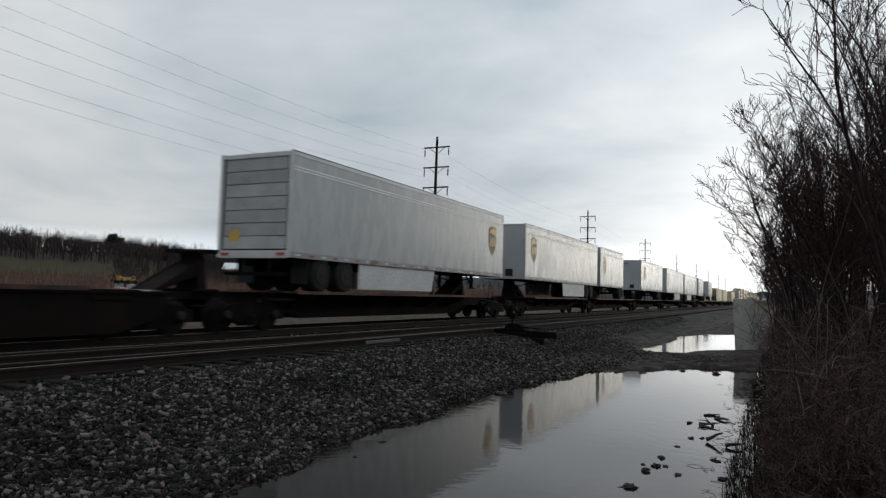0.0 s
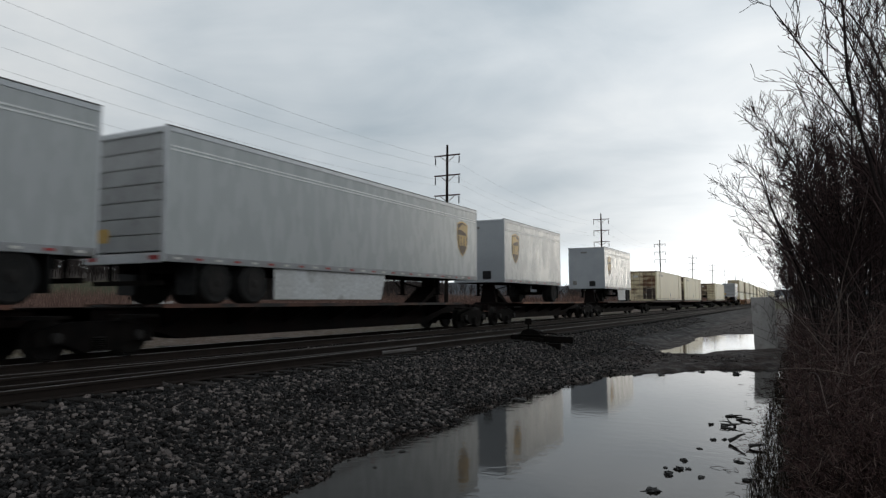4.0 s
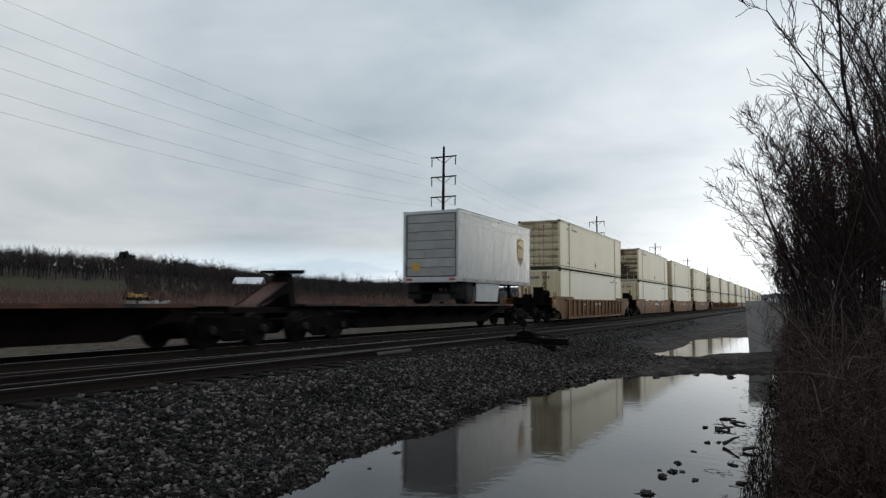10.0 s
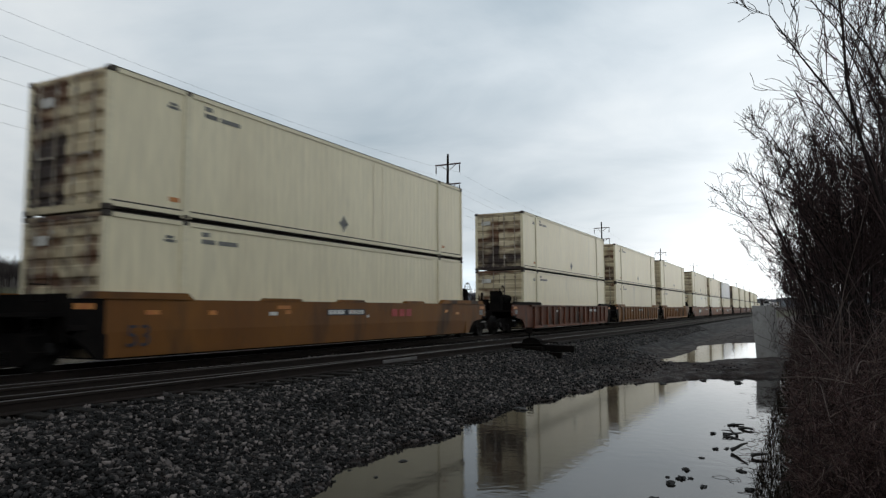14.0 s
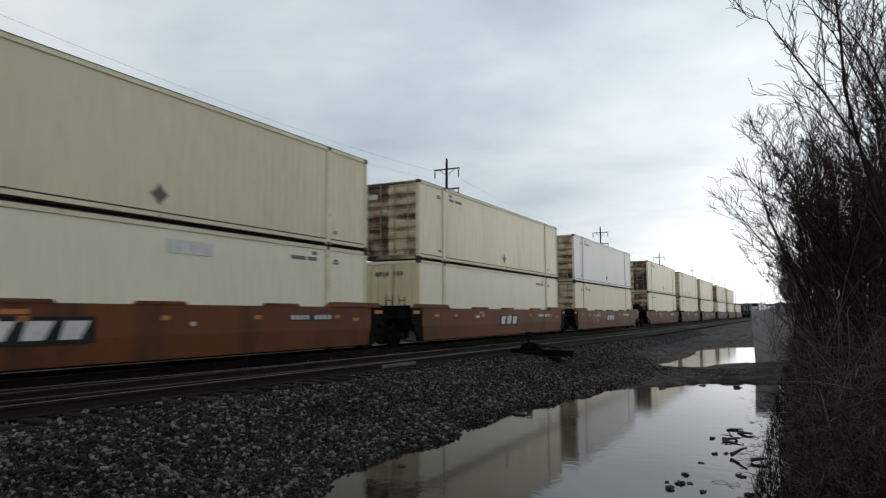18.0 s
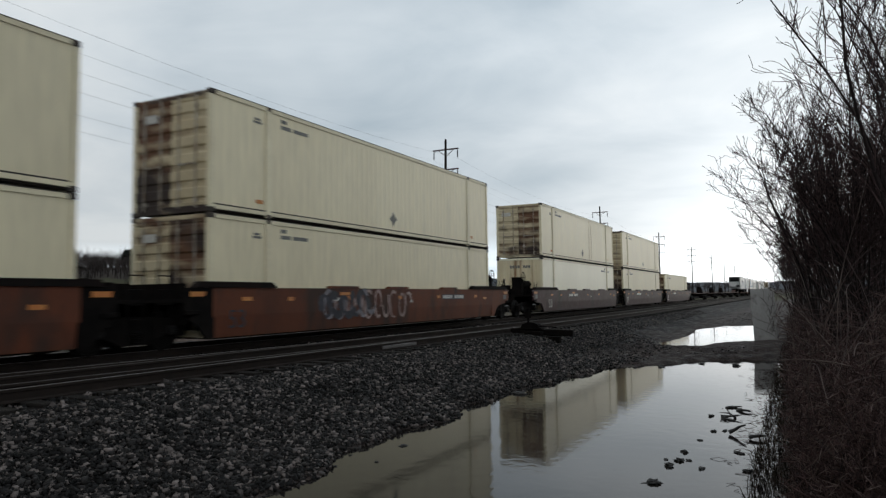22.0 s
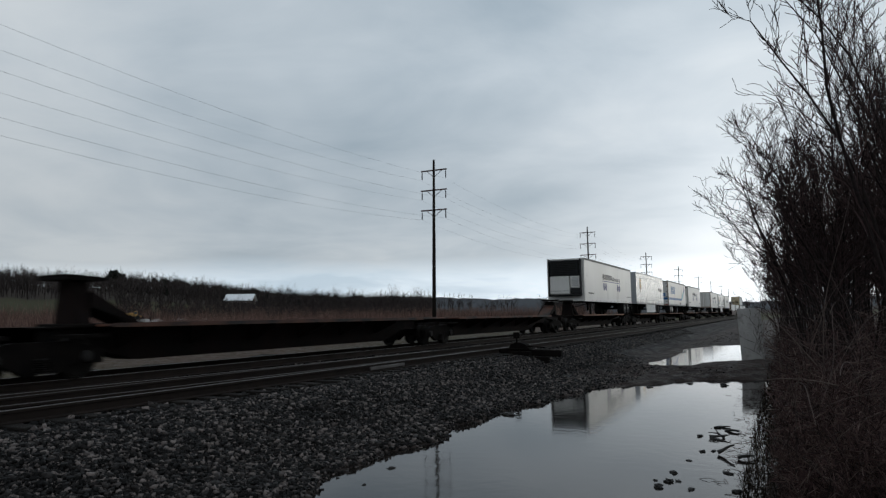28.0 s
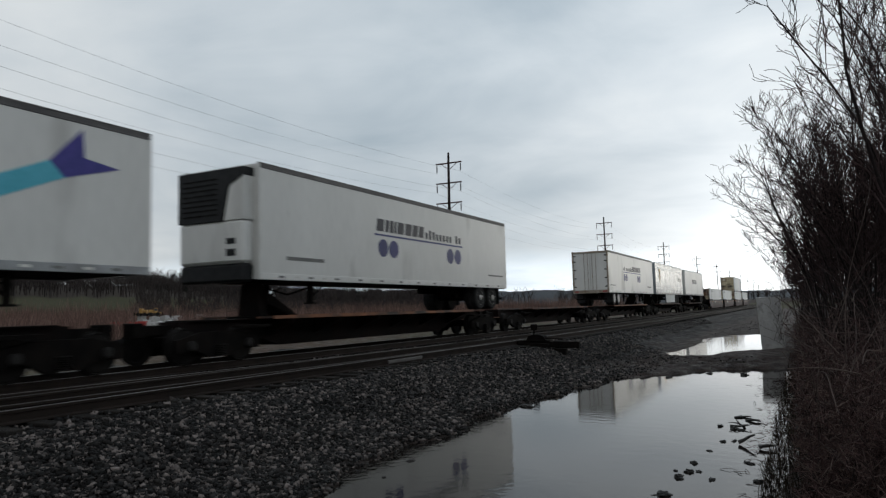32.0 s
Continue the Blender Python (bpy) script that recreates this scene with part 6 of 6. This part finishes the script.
def build_poles():
    top, base = CAM_Z + 17.5, -0.4
    pole = thing("utility_pole", "tall dark timber power pole with three cross-arms", "utility pole", "power poles")
    part("shaft", lathe([(base, 0.24), (8.0, 0.19), (top - 0.3, 0.125), (top, 0.10)], 12, "z"), M["pole"], pole, smooth=True)
    for dz in (1.2, 3.45, 5.7):
        z = top - dz
        part("cross_arm", boxes((-1.62, 1.62, -0.075, 0.075, z - 0.07, z + 0.07), bevel=0.01), M["arm"], pole)
        for sx in (-1, 1):
            bm = bmesh.new()
            tube(bm, (0, 0.1, z - 0.75), (sx * 0.95, 0.1, z - 0.05), 0.035, n=5)
            part("brace", bm, M["arm"], pole)
            prof = [(z - 0.98, 0.03)]
            for k in range(6):
                prof += [(z - 0.95 + k * 0.13, 0.085), (z - 0.88 + k * 0.13, 0.05)]
            ins = part("insulator", lathe(prof + [(z - 0.08, 0.02)], 8, "z"), M["insul"], pole)
            ins.location = (sx * 1.5, 0, 0)
    rnd = random.Random(9)
    spots = [(POLE_X + rnd.uniform(-0.2, 0.2), POLE_Y0 + POLE_STEP * k) for k in range(-2, 9)]
    for i, (x, y) in enumerate(spots):
        m = pose(x, y, 0, 0, 0.7 if i == 2 else rnd.uniform(-0.5, 0.5), rnd.uniform(-3, 3))
        if i == 0:
            pole.matrix_basis = m
        else:
            copy_thing(pole, m)
    for dz in (1.2, 3.45, 5.7):
        for sx in (-1.5, 1.5):
            z = top - dz - 0.98
            line = []
            for (xa, ya), (xb, yb) in zip(spots, spots[1:]):
                for k in range(12):
                    f = k / 12
                    line.append((xa + (xb - xa) * f + sx, ya + (yb - ya) * f, z - 4 * f * (1 - f) * 1.35))
            line = np.array(line)
            ring = 0.0065 * np.array([(1, 0, 0), (0, 0, 1), (-1, 0, 0), (0, 0, -1)])
            j = np.arange(len(line) - 1)[:, None] * 4
            w = mesh_np("overhead_wire", (line[:, None] + ring[None]).reshape(-1, 3), np.concatenate([j + np.array([[q, (q + 1) % 4, 4 + (q + 1) % 4, 4 + q]]) for q in range(4)]), M["wire"])
            tagged(w, "thin grey overhead power wire between the poles", "wire", "power wires")


# ---------------------------------------------------------------- distance
RIDGE = [(-60, 2.0), (-10, 1.5), (10, 1.3), (20.6, 1.5), (30, 1.95), (34.6, 1.95), (39.2, 2.35), (43.5, 2.9), (47.7, 3.5), (51.7, 3.7), (55.4, 3.8), (58.8, 4.0), (75, 4.0), (120, 3.4)]


def hill_z(az, r):
    el = np.interp(az, [a for a, _ in RIDGE], [e for _, e in RIDGE])
    crest = np.maximum(np.tan(np.radians(np.maximum(el - 1.12, 0.15))) * 430 + 1.5, 1.0)
    return crest * np.interp(r, [150, 200, 262, 430, 600, 900], [0, 0.16, 0.45, 1.0, 0.85, 0.0]) - 0.3


def hill_point(az, r):
    a = math.radians(az)
    return -math.sin(a) * r, math.cos(a) * r, float(hill_z(np.array([az]), np.array([r]))[0])


def build_distance():
    az = np.linspace(-60, 120, 181)
    rr = np.array([150, 175, 200, 230, 262, 300, 340, 385, 430, 500, 600, 750, 900.0])
    A, R = np.meshgrid(az, rr)
    Z = hill_z(A, R) + fnoise(A * 7, R * 0.05, 0.4, 3) * 1.2 * np.clip((R - 150) / 60, 0, 1)
    v = np.stack([-np.sin(np.radians(A)) * R, np.cos(np.radians(A)) * R, Z], -1).reshape(-1, 3)
    n = len(az)
    i = (np.arange(len(rr) - 1)[:, None] * n + np.arange(n - 1)[None]).ravel()
    m = bpy.data.materials.new("hillside_grass_and_scrub")
    m.use_nodes = True
    nt = m.node_tree
    b = nt.nodes["Principled BSDF"]
    b.inputs["Roughness"].default_value, b.inputs["Specular IOR Level"].default_value = 0.95, 0.1
    geo, no, no2 = nt.nodes.new("ShaderNodeNewGeometry"), nt.nodes.new("ShaderNodeTexNoise"), nt.nodes.new("ShaderNodeTexNoise")
    no.inputs["Scale"].default_value, no2.inputs["Scale"].default_value = 0.03, 0.5
    no2.inputs["Detail"].default_value = 6
    nt.links.new(geo.outputs["Position"], no.inputs["Vector"])
    nt.links.new(geo.outputs["Position"], no2.inputs["Vector"])
    ln, mr, mx, mx2 = nt.nodes.new("ShaderNodeVectorMath"), nt.nodes.new("ShaderNodeMapRange"), nt.nodes.new("ShaderNodeMix"), nt.nodes.new("ShaderNodeMix")
    ln.operation = "LENGTH"
    nt.links.new(geo.outputs["Position"], ln.inputs[0])
    mr.inputs["From Min"].default_value, mr.inputs["From Max"].default_value = 258, 270
    nt.links.new(ln.outputs["Value"], mr.inputs[0])
    for q in (mx, mx2):
        q.data_type = "RGBA"
    mx.inputs[6].default_value, mx.inputs[7].default_value = (0.048, 0.055, 0.02, 1), (0.032, 0.026, 0.023, 1)
    nt.links.new(mr.outputs[0], mx.inputs[0])
    mx2.inputs[7].default_value = (0.045, 0.034, 0.026, 1)
    nt.links.new(mx.outputs[2], mx2.inputs[6])
    nt.links.new(no2.outputs["Fac"], mx2.inputs[0])
    nt.links.new(mx2.outputs[2], b.inputs["Base Color"])
    hill = mesh_np("hill", v, np.stack([i, i + 1, i + n + 1, i + n], 1), m, smooth=True)
    tagged(hill, "low hill with olive grass below dark winter woods", "hill", kind="structure")
    # far ridge, the blue haze of distance painted into its base colour
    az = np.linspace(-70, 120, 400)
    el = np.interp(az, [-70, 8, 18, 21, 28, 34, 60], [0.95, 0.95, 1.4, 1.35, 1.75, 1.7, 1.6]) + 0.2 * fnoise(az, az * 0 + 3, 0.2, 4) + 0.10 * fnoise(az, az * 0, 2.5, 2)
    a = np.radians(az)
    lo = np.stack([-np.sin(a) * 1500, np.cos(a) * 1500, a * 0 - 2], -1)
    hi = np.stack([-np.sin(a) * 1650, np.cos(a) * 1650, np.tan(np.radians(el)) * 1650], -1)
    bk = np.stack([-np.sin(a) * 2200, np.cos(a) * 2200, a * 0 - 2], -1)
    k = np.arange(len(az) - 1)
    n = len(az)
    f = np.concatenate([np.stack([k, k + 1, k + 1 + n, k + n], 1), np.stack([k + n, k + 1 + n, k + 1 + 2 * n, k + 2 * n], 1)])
    tagged(mesh_np("far_ridge", np.concatenate([lo, hi, bk]), f, surf("hazy_blue_woods", (0.042, 0.047, 0.055), (0.03, 0.034, 0.04), 0.01, 0.95)), "far wooded ridge, painted blue-grey for haze", "ridge", kind="structure")
    # bare woods on the hillside
    g = np.random.default_rng(21)

    def tree_rods(x, y, z, h, out):
        out.append((x, y, z - 0.4, x + g.normal(0, 0.2), y + g.normal(0, 0.2), z + h * 0.5, 0.15, 0.08))
        for _ in range(9):
            a, t = g.uniform(0, 2 * np.pi), math.sqrt(g.random())
            b0 = z + h * g.uniform(0.18, 0.5)
            w = h * 0.36 * t
            rise = h * (0.62 - 0.30 * t * t)
            p = (x + math.cos(a) * w * 0.6, y + math.sin(a) * w * 0.6, b0 + rise * 0.5)
            q = (x + math.cos(a) * w, y + math.sin(a) * w, min(z + h, b0 + rise * g.uniform(0.75, 1.0)))
            out.append((x, y, b0, *p, 0.08, 0.05))
            out.append((*p, *q, 0.05, 0.018))
            for _ in range(4):
                f = g.uniform(0, 1)
                o = [p[i] + (q[i] - p[i]) * f for i in range(3)]
                out.append((*o, o[0] + g.normal(0, h * 0.07), o[1] + g.normal(0, h * 0.07), o[2] + h * g.uniform(0.02, 0.14), 0.03, 0.012))

    segs = []
    for _ in range(2000):
        a = g.uniform(27, 68)
        r = 264 + 180 * g.random()
        tree_rods(*hill_point(a, r), g.uniform(5.5, 8.5) + 4.0 * g.random() ** 4, segs)
    for a0, a1, r0, r1, cnt, h0, h1 in ((20, 36, 300, 380, 70, 6, 10), (12.5, 18, 230, 270, 34, 5, 8.5), (2, 12, 330, 420, 60, 5, 8), (27, 51.5, 150, 262, 800, 2.5, 5.0), (33.5, 38.5, 300, 330, 14, 7, 9), (40.6, 44.4, 228, 240, 26, 3.0, 5.0), (14.5, 17.0, 200, 230, 26, 4.0, 6.5), (-50, 2, 300, 420, 120, 6, 10)):
        for _ in range(cnt):
            a, r = g.uniform(a0, a1), g.uniform(r0, r1)
            tree_rods(*hill_point(a, r), g.uniform(h0, h1), segs)
    tagged(rods("winter_woods", segs, M["woods"], None, 3), "bare grey-brown winter woods along the hill", "woods", kind="stuff")

    # evergreens along the crest: ragged round crowns of leaf sprays, a few pointed firs among them
    vs, fs, off = [], [], 0
    for k in range(230):
        a = g.choice([g.uniform(37, 51), g.uniform(32.5, 38.5), g.normal(45, 3)])
        r = g.uniform(300, 425)
        h = 3.6 + 3.6 * g.random() ** 1.6
        fir = g.random() < 0.22
        if k == 0:
            a, r, h, fir = 51.6, 330, 9.0, False
        x, y, z = hill_point(a, r)
        for t in range(70 if not fir else 45):
            u = g.random()
            q = g.uniform(0, 2 * np.pi)
            if fir:
                w, zz = h * 0.22 * (1 - u) * math.sqrt(g.random()), z + h * (0.1 + 0.95 * u)
            else:
                bot = 0.62 if k == 0 else 0.2
                w, zz = h * 0.42 * math.sin(math.pi * min(0.97, 0.12 + u * 0.85)) * math.sqrt(g.random()), z + h * (bot + (1 - bot) * u)
            c = np.array([x + math.cos(q) * w, y + math.sin(q) * w, zz])
            e = h * (0.10 if not fir else 0.07)
            tri = c + g.normal(0, e, (4, 3))
            vs += [tuple(p) for p in tri]
            fs += [(off, off + 1, off + 2), (off, off + 2, off + 3), (off + 1, off + 2, off + 3)]
            off += 4
    tagged(mesh_np("evergreens", vs, fs, M["pine"]), "dark evergreen trees along the hill's crest", "trees", kind="stuff")
    # dry brush over the field
    segs = []
    for k in range(15000):
        r = 40 + 150 * g.random()
        a = math.radians(g.uniform(8, 66))
        x, y = -math.sin(a) * r, math.cos(a) * r
        if x > -36 or (48.3 < math.degrees(a) < 51.6 and r < 142):
            continue
        z = 0.0 + max(0.0, float(hill_z(np.array([math.degrees(a)]), np.array([r]))[0]))
        h = g.uniform(0.5, 1.2) + r * 0.024 * g.random()
        for _ in range(6):
            q = g.uniform(0, 2 * np.pi)
            w = g.uniform(0.1, 0.55) * h
            segs.append((x + g.normal(0, 0.15), y + g.normal(0, 0.15), z - 0.1, x + math.cos(q) * w, y + math.sin(q) * w, z + h * g.uniform(0.6, 1.0), 0.03, 0.008))
    for k in range(5000):
        a, r = math.radians(g.uniform(51.5, 68)), g.uniform(95, 185)
        x, y = -math.sin(a) * r, math.cos(a) * r
        z = max(0.0, float(hill_z(np.array([math.degrees(a)]), np.array([r]))[0]))
        h = g.uniform(0.8, 1.6) + r * 0.012 * g.random()
        segs.append((x, y, z - 0.1, x + g.normal(0, 0.15), y + g.normal(0, 0.15), z + h, 0.05, 0.02))
    tagged(rods("field_brush", segs, M["brush"], None, 3), "reddish-brown dry brush covering the field", "brush", kind="stuff")


def build_house():
    x, y, z = hill_point(42.4, 250)
    h = thing("farm_building", "pale-roofed farm building at the foot of the wooded hill", "building")
    h.matrix_basis = pose(x, y, z + 0.6, 0, 0, 28) @ Matrix.Scale(0.8, 4)
    part("wall", boxes((-5.5, 5.5, -4.0, 4.0, -2.0, 3.4)), M["siding"], h)
    for s in (-1, 1):
        part("roof", prism([(0.0, 6.1), (s * 4.7, 3.2), (s * 4.7, 3.35), (0.0, 6.28)], "x", -6.2, 6.2), M["roof_white"], h, "pale metal roof slope")
    for e in (-5.5, 5.38):
        part("gable", prism([(-4.0, 3.4), (4.0, 3.4), (0, 5.9)], "x", e, e + 0.12), M["siding"], h)
    for k in (-3.5, 0.0, 3.0):
        w = part("window", boxes((k - 0.5, k + 0.5, -4.06, -3.98, 1.2, 2.4)), M["glass"], h)
        part("window_frame", boxes((k - 0.58, k + 0.58, -4.09, -4.06, 2.4, 2.5), (k - 0.58, k + 0.58, -4.09, -4.06, 1.1, 1.2)), M["roof_white"], w)
    part("door", boxes((1.2, 2.2, -4.07, -3.98, 0, 2.1)), M["roof_white"], h)


def build_machines():
    a = math.radians(50.1)
    ld = thing("wheel_loader", "yellow wheel loader parked among rubble in the field", "loader")
    ld.matrix_basis = pose(-math.sin(a) * 138, math.cos(a) * 138, 2.3, 0, 0, 50) @ Matrix.Scale(0.46, 4)
    part("engine_cover", boxes((-2.3, -0.5, -0.85, 0.85, 1.0, 2.5), bevel=0.2), M["excavator"], ld)
    cab = part("cab", boxes((-0.4, 1.0, -0.75, 0.75, 1.1, 3.1), bevel=0.15), M["excavator"], ld)
    part("cab_window", boxes((-0.2, 0.85, -0.78, -0.74, 2.0, 2.9)), M["glass"], cab)
    part("boom", prism([(0.9, 1.2), (2.6, 0.9), (2.7, 1.2), (1.0, 1.6)], "y", -0.4, 0.4), M["excavator"], ld)
    part("bucket", prism([(2.6, 0.4), (3.5, 0.3), (3.4, 0.5), (2.9, 0.7), (2.8, 1.4), (2.6, 1.4)], "y", -1.2, 1.2), M["under"], ld)
    for px in (-1.6, 1.1):
        for py in (-1, 1):
            w = part("wheel", lathe([(-0.25, 0.5), (-0.25, 0.68), (-0.18, 0.75), (0.18, 0.75), (0.25, 0.68), (0.25, 0.5)], 16), M["tyre"], ld)
            w.matrix_basis = pose(px, py * 0.95, 0.75, 0, 0, 90)
    a = math.radians(51.0)
    copy_thing(ld, pose(-math.sin(a) * 140, math.cos(a) * 140, 2.3, 0, 0, 200))
    a = math.radians(51.9)
    rd = thing("dumpster", "low red steel dumpster in the field", "dumpster")
    rd.matrix_basis = pose(-math.sin(a) * 92, math.cos(a) * 92, 0.0, 0, 0, 45)
    part("body", prism([(-1.7, 0.35), (1.7, 0.35), (1.95, 1.5), (-1.95, 1.5)], "y", -0.9, 0.9), M["red_paint"], rd)
    part("rim", boxes((-2.0, 2.0, -0.98, -0.9, 1.42, 1.56), (-2.0, 2.0, 0.9, 0.98, 1.42, 1.56)), M["red_paint"], rd)
    part("skid", boxes((-1.6, 1.6, -0.7, -0.55, 0, 0.35), (-1.6, 1.6, 0.55, 0.7, 0, 0.35)), M["under"], rd)
    g = random.Random(6)
    bm = bmesh.new()
    for k in range(150):
        aa = math.radians(g.uniform(45.0, 52.0))
        r = g.uniform(112, 143)
        s = g.uniform(0.2, 0.7)
        x, y, z = -math.sin(aa) * r, math.cos(aa) * r, (r - 112) / 31 * g.uniform(0.8, 2.0) + g.uniform(0, 0.5)
        box(bm, x - s, x + s * g.uniform(0.3, 1.0), y - s, y + s * g.uniform(0.3, 1), z - 2.6, z + s * 0.5)
    for v in bm.verts:
        v.co += Vector((g.uniform(-0.2, 0.2), g.uniform(-0.2, 0.2), g.uniform(-0.15, 0.15)))
    tagged(part("rubble_heap", bm, M["concrete"]), "pale broken concrete rubble heaped in the field", "rubble", kind="stuff")


# ---------------------------------------------------------------- beside the track
def build_barrier():
    bm = bmesh.new()
    box(bm, -0.42, 0.42, -0.35, 0.35, -0.1, 2.1)
    bmesh.ops.subdivide_edges(bm, edges=bm.edges[:], cuts=4, use_grid_fill=True)
    g = random.Random(2)
    for v in bm.verts:
        v.co.x += g.uniform(-0.012, 0.012) - 0.05 * (v.co.z / 2.0) * (1 if v.co.x < 0 else 0.5)
        v.co.y += g.uniform(-0.012, 0.012)
        v.co.z += g.uniform(-0.02, 0.02) * (1 if v.co.z > 1.9 else 0.2)
    b = part("concrete_block", bm, M["concrete"])
    b.matrix_basis = pose(-1.16, 31.2, 0.0, 0, -1.0, 4)
    tagged(b, "upright weathered concrete block beside the thicket", "concrete block")
    segs = []
    r = np.random.default_rng(12)
    for k in range(26):
        p = np.array([r.uniform(-1.1, -0.7), 30.75 + r.uniform(-0.1, 0.05), r.uniform(0.0, 2.3)])
        d = np.array([r.normal(0, 0.4), 0.0, 1.0])
        for i in range(7):
            d = d + np.array([r.normal(0, 0.35), r.normal(0, 0.03), r.normal(0, 0.2)])
            d /= np.linalg.norm(d)
            q = p + d * 0.13
            segs.append((*p, *q, 0.008, 0.006))
            p = q
    tagged(rods("dead_vine", segs, M["twig"]), "dead vine stems climbing the concrete block", "vine", kind="stuff")


def build_switch():
    st = thing("switch_stand", "dark low switch stand on heaped old timbers beside the track", "switch stand")
    st.location = (-7.75, 21.9, -0.06)
    for x0, x1, y, z, turn in ((-1.5, 0.95, -0.35, 0.50, 2), (-1.3, 0.75, 0.35, 0.52, -3), (-0.9, 1.25, 0.02, 0.70, 5), (-1.1, 0.3, -0.15, 0.64, -12)):
        o = part("timber", boxes((x0, x1, -0.11, 0.11, 0, 0.2), bevel=0.015), M["under"], st)
        o.matrix_basis = pose(0, y, z, 0, 1.5, turn)
    part("base_plate", boxes((-0.55, 0.25, -0.2, 0.2, 0.90, 0.94), bevel=0.01), M["under"], st)
    part("housing", prism([(-0.48, 0.94), (0.20, 0.94), (0.12, 1.06), (-0.05, 1.12), (-0.22, 1.12), (-0.4, 1.06)], "y", -0.17, 0.17), M["under"], st)
    bm = bmesh.new()
    tube(bm, (-0.25, 0, 1.1), (-0.25, 0, 1.32), 0.03, n=8)
    part("spindle", bm, M["under"], st)
    part("target", boxes((-0.36, -0.14, -0.012, 0.012, 1.26, 1.46), bevel=0.006), M["under"], st)
    bm = bmesh.new()
    tube(bm, (0.1, -0.1, 1.0), (0.8, -0.22, 0.97), 0.022, n=6)
    part("throw_lever", bm, M["under"], st)
    bm = bmesh.new()
    tube(bm, (-0.3, 0.0, 0.76), (-2.0, 0.0, 0.72), 0.022, n=6)
    part("connecting_rod", bm, M["under"], st)


def build_clods():
    g = random.Random(31)
    for x, y, s in ((-1.37, 8.3, 0.075), (-1.31, 9.1, 0.06), (-1.30, 8.62, 0.075), (-1.2, 8.66, 0.045), (-1.45, 8.61, 0.035), (-1.4, 7.5, 0.08), (-1.02, 8.31, 0.05), (-1.22, 9.9, 0.04), (-1.12, 10.6, 0.055), (-0.98, 10.7, 0.045), (-1.28, 11.9, 0.06), (-1.05, 11.7, 0.075),
                    (-0.93, 11.6, 0.05), (-1.05, 12.9, 0.07), (-0.7, 9.3, 0.05), (-0.55, 8.4, 0.06), (-5.0, 13.1, 0.11), (-5.2, 11.9, 0.05), (-5.1, 10.9, 0.04), (-4.85, 14.9, 0.06), (-4.6, 16.2, 0.05),
                    (-4.7, 8.0, 0.05), (-4.55, 7.1, 0.035), (-4.9, 9.3, 0.04), (-1.5, 20.2, 0.10), (-2.4, 20.4, 0.07), (-3.3, 19.2, 0.08)):
        bm = bmesh.new()
        bmesh.ops.create_icosphere(bm, subdivisions=3, radius=1.0)
        f = g.uniform(1.0, 2.2)
        for v in bm.verts:
            k = 1 + 0.8 * noise.noise(v.co * 1.6 + Vector((x * 9, y * 7, 0))) + 0.55 * noise.noise(v.co * 4.0 + Vector((y * 9, x * 7, 0)))
            v.co = Vector((v.co.x * s * 0.6 * f * k, v.co.y * s * 0.6 * k, v.co.z * s * 0.36 * k))
        c = part("mud_clod", bm, M["mud"])
        c.matrix_basis = pose(x, y, s * 0.04, 0, 0, g.uniform(0, 180))
        tagged(c, "dark wet mud clod standing out of the puddle", "mud clod", "clods in the puddle")


def build_driftwood():
    """Broken sticks and mud-caked twigs standing out of the shallow water."""
    g = np.random.default_rng(77)
    for x, y, turn, n in ((-1.16, 12.75, 66, 2), (-1.12, 11.75, 6, 2), (-0.95, 11.8, 170, 2), (-1.05, 10.5, 25, 1), (-0.74, 10.25, 3, 1), (-0.86, 12.5, 4, 1)):
        stick = thing("driftwood", "dark broken branch lying half sunk in the puddle", "branch", "driftwood")
        stick.matrix_basis = pose(x, y, 0.02, 0, 0, turn)
        for k in range(n):
            p = np.array([g.uniform(-0.12, 0.12), g.uniform(-0.1, 0.1), g.uniform(-0.03, 0.02)])
            d = np.array([1.0, g.normal(0, 0.35), g.uniform(0.0, 0.55)])
            rows = []
            size = g.uniform(0.016, 0.03) * (1.1 if k == 0 else 0.7)
            for i in range(5):
                q = p + d / np.linalg.norm(d) * g.uniform(0.03, 0.065)
                rows.append((*p, *q, size * (1 - i * 0.12), size * (1 - (i + 1) * 0.12)))
                p = q
                d = d + g.normal(0, 0.3, 3) * np.array([0.5, 1, 0.6])
            rods("broken_limb", rows, M["mud"], stick, 6)


build_poles()
build_distance()
build_house()
build_machines()
build_barrier()
build_switch()
build_clods()
build_driftwood()
build_thicket()


TRAVEL = [(0, 0.0), (4, 93.55), (8, 186.68), (12, 279.28), (16, 371.48), (20, 463.4), (24, 555.1), (28, 646.68), (32, 738.26)]


def motions():
    for ob, s, z, turned, n in MOVERS:
        walk(ob, [(t, pose(TX, s - d + (n if turned else 0), RAIL_Z + z, 0, 0, 180 if turned else 0)) for t, d in TRAVEL])


motions()
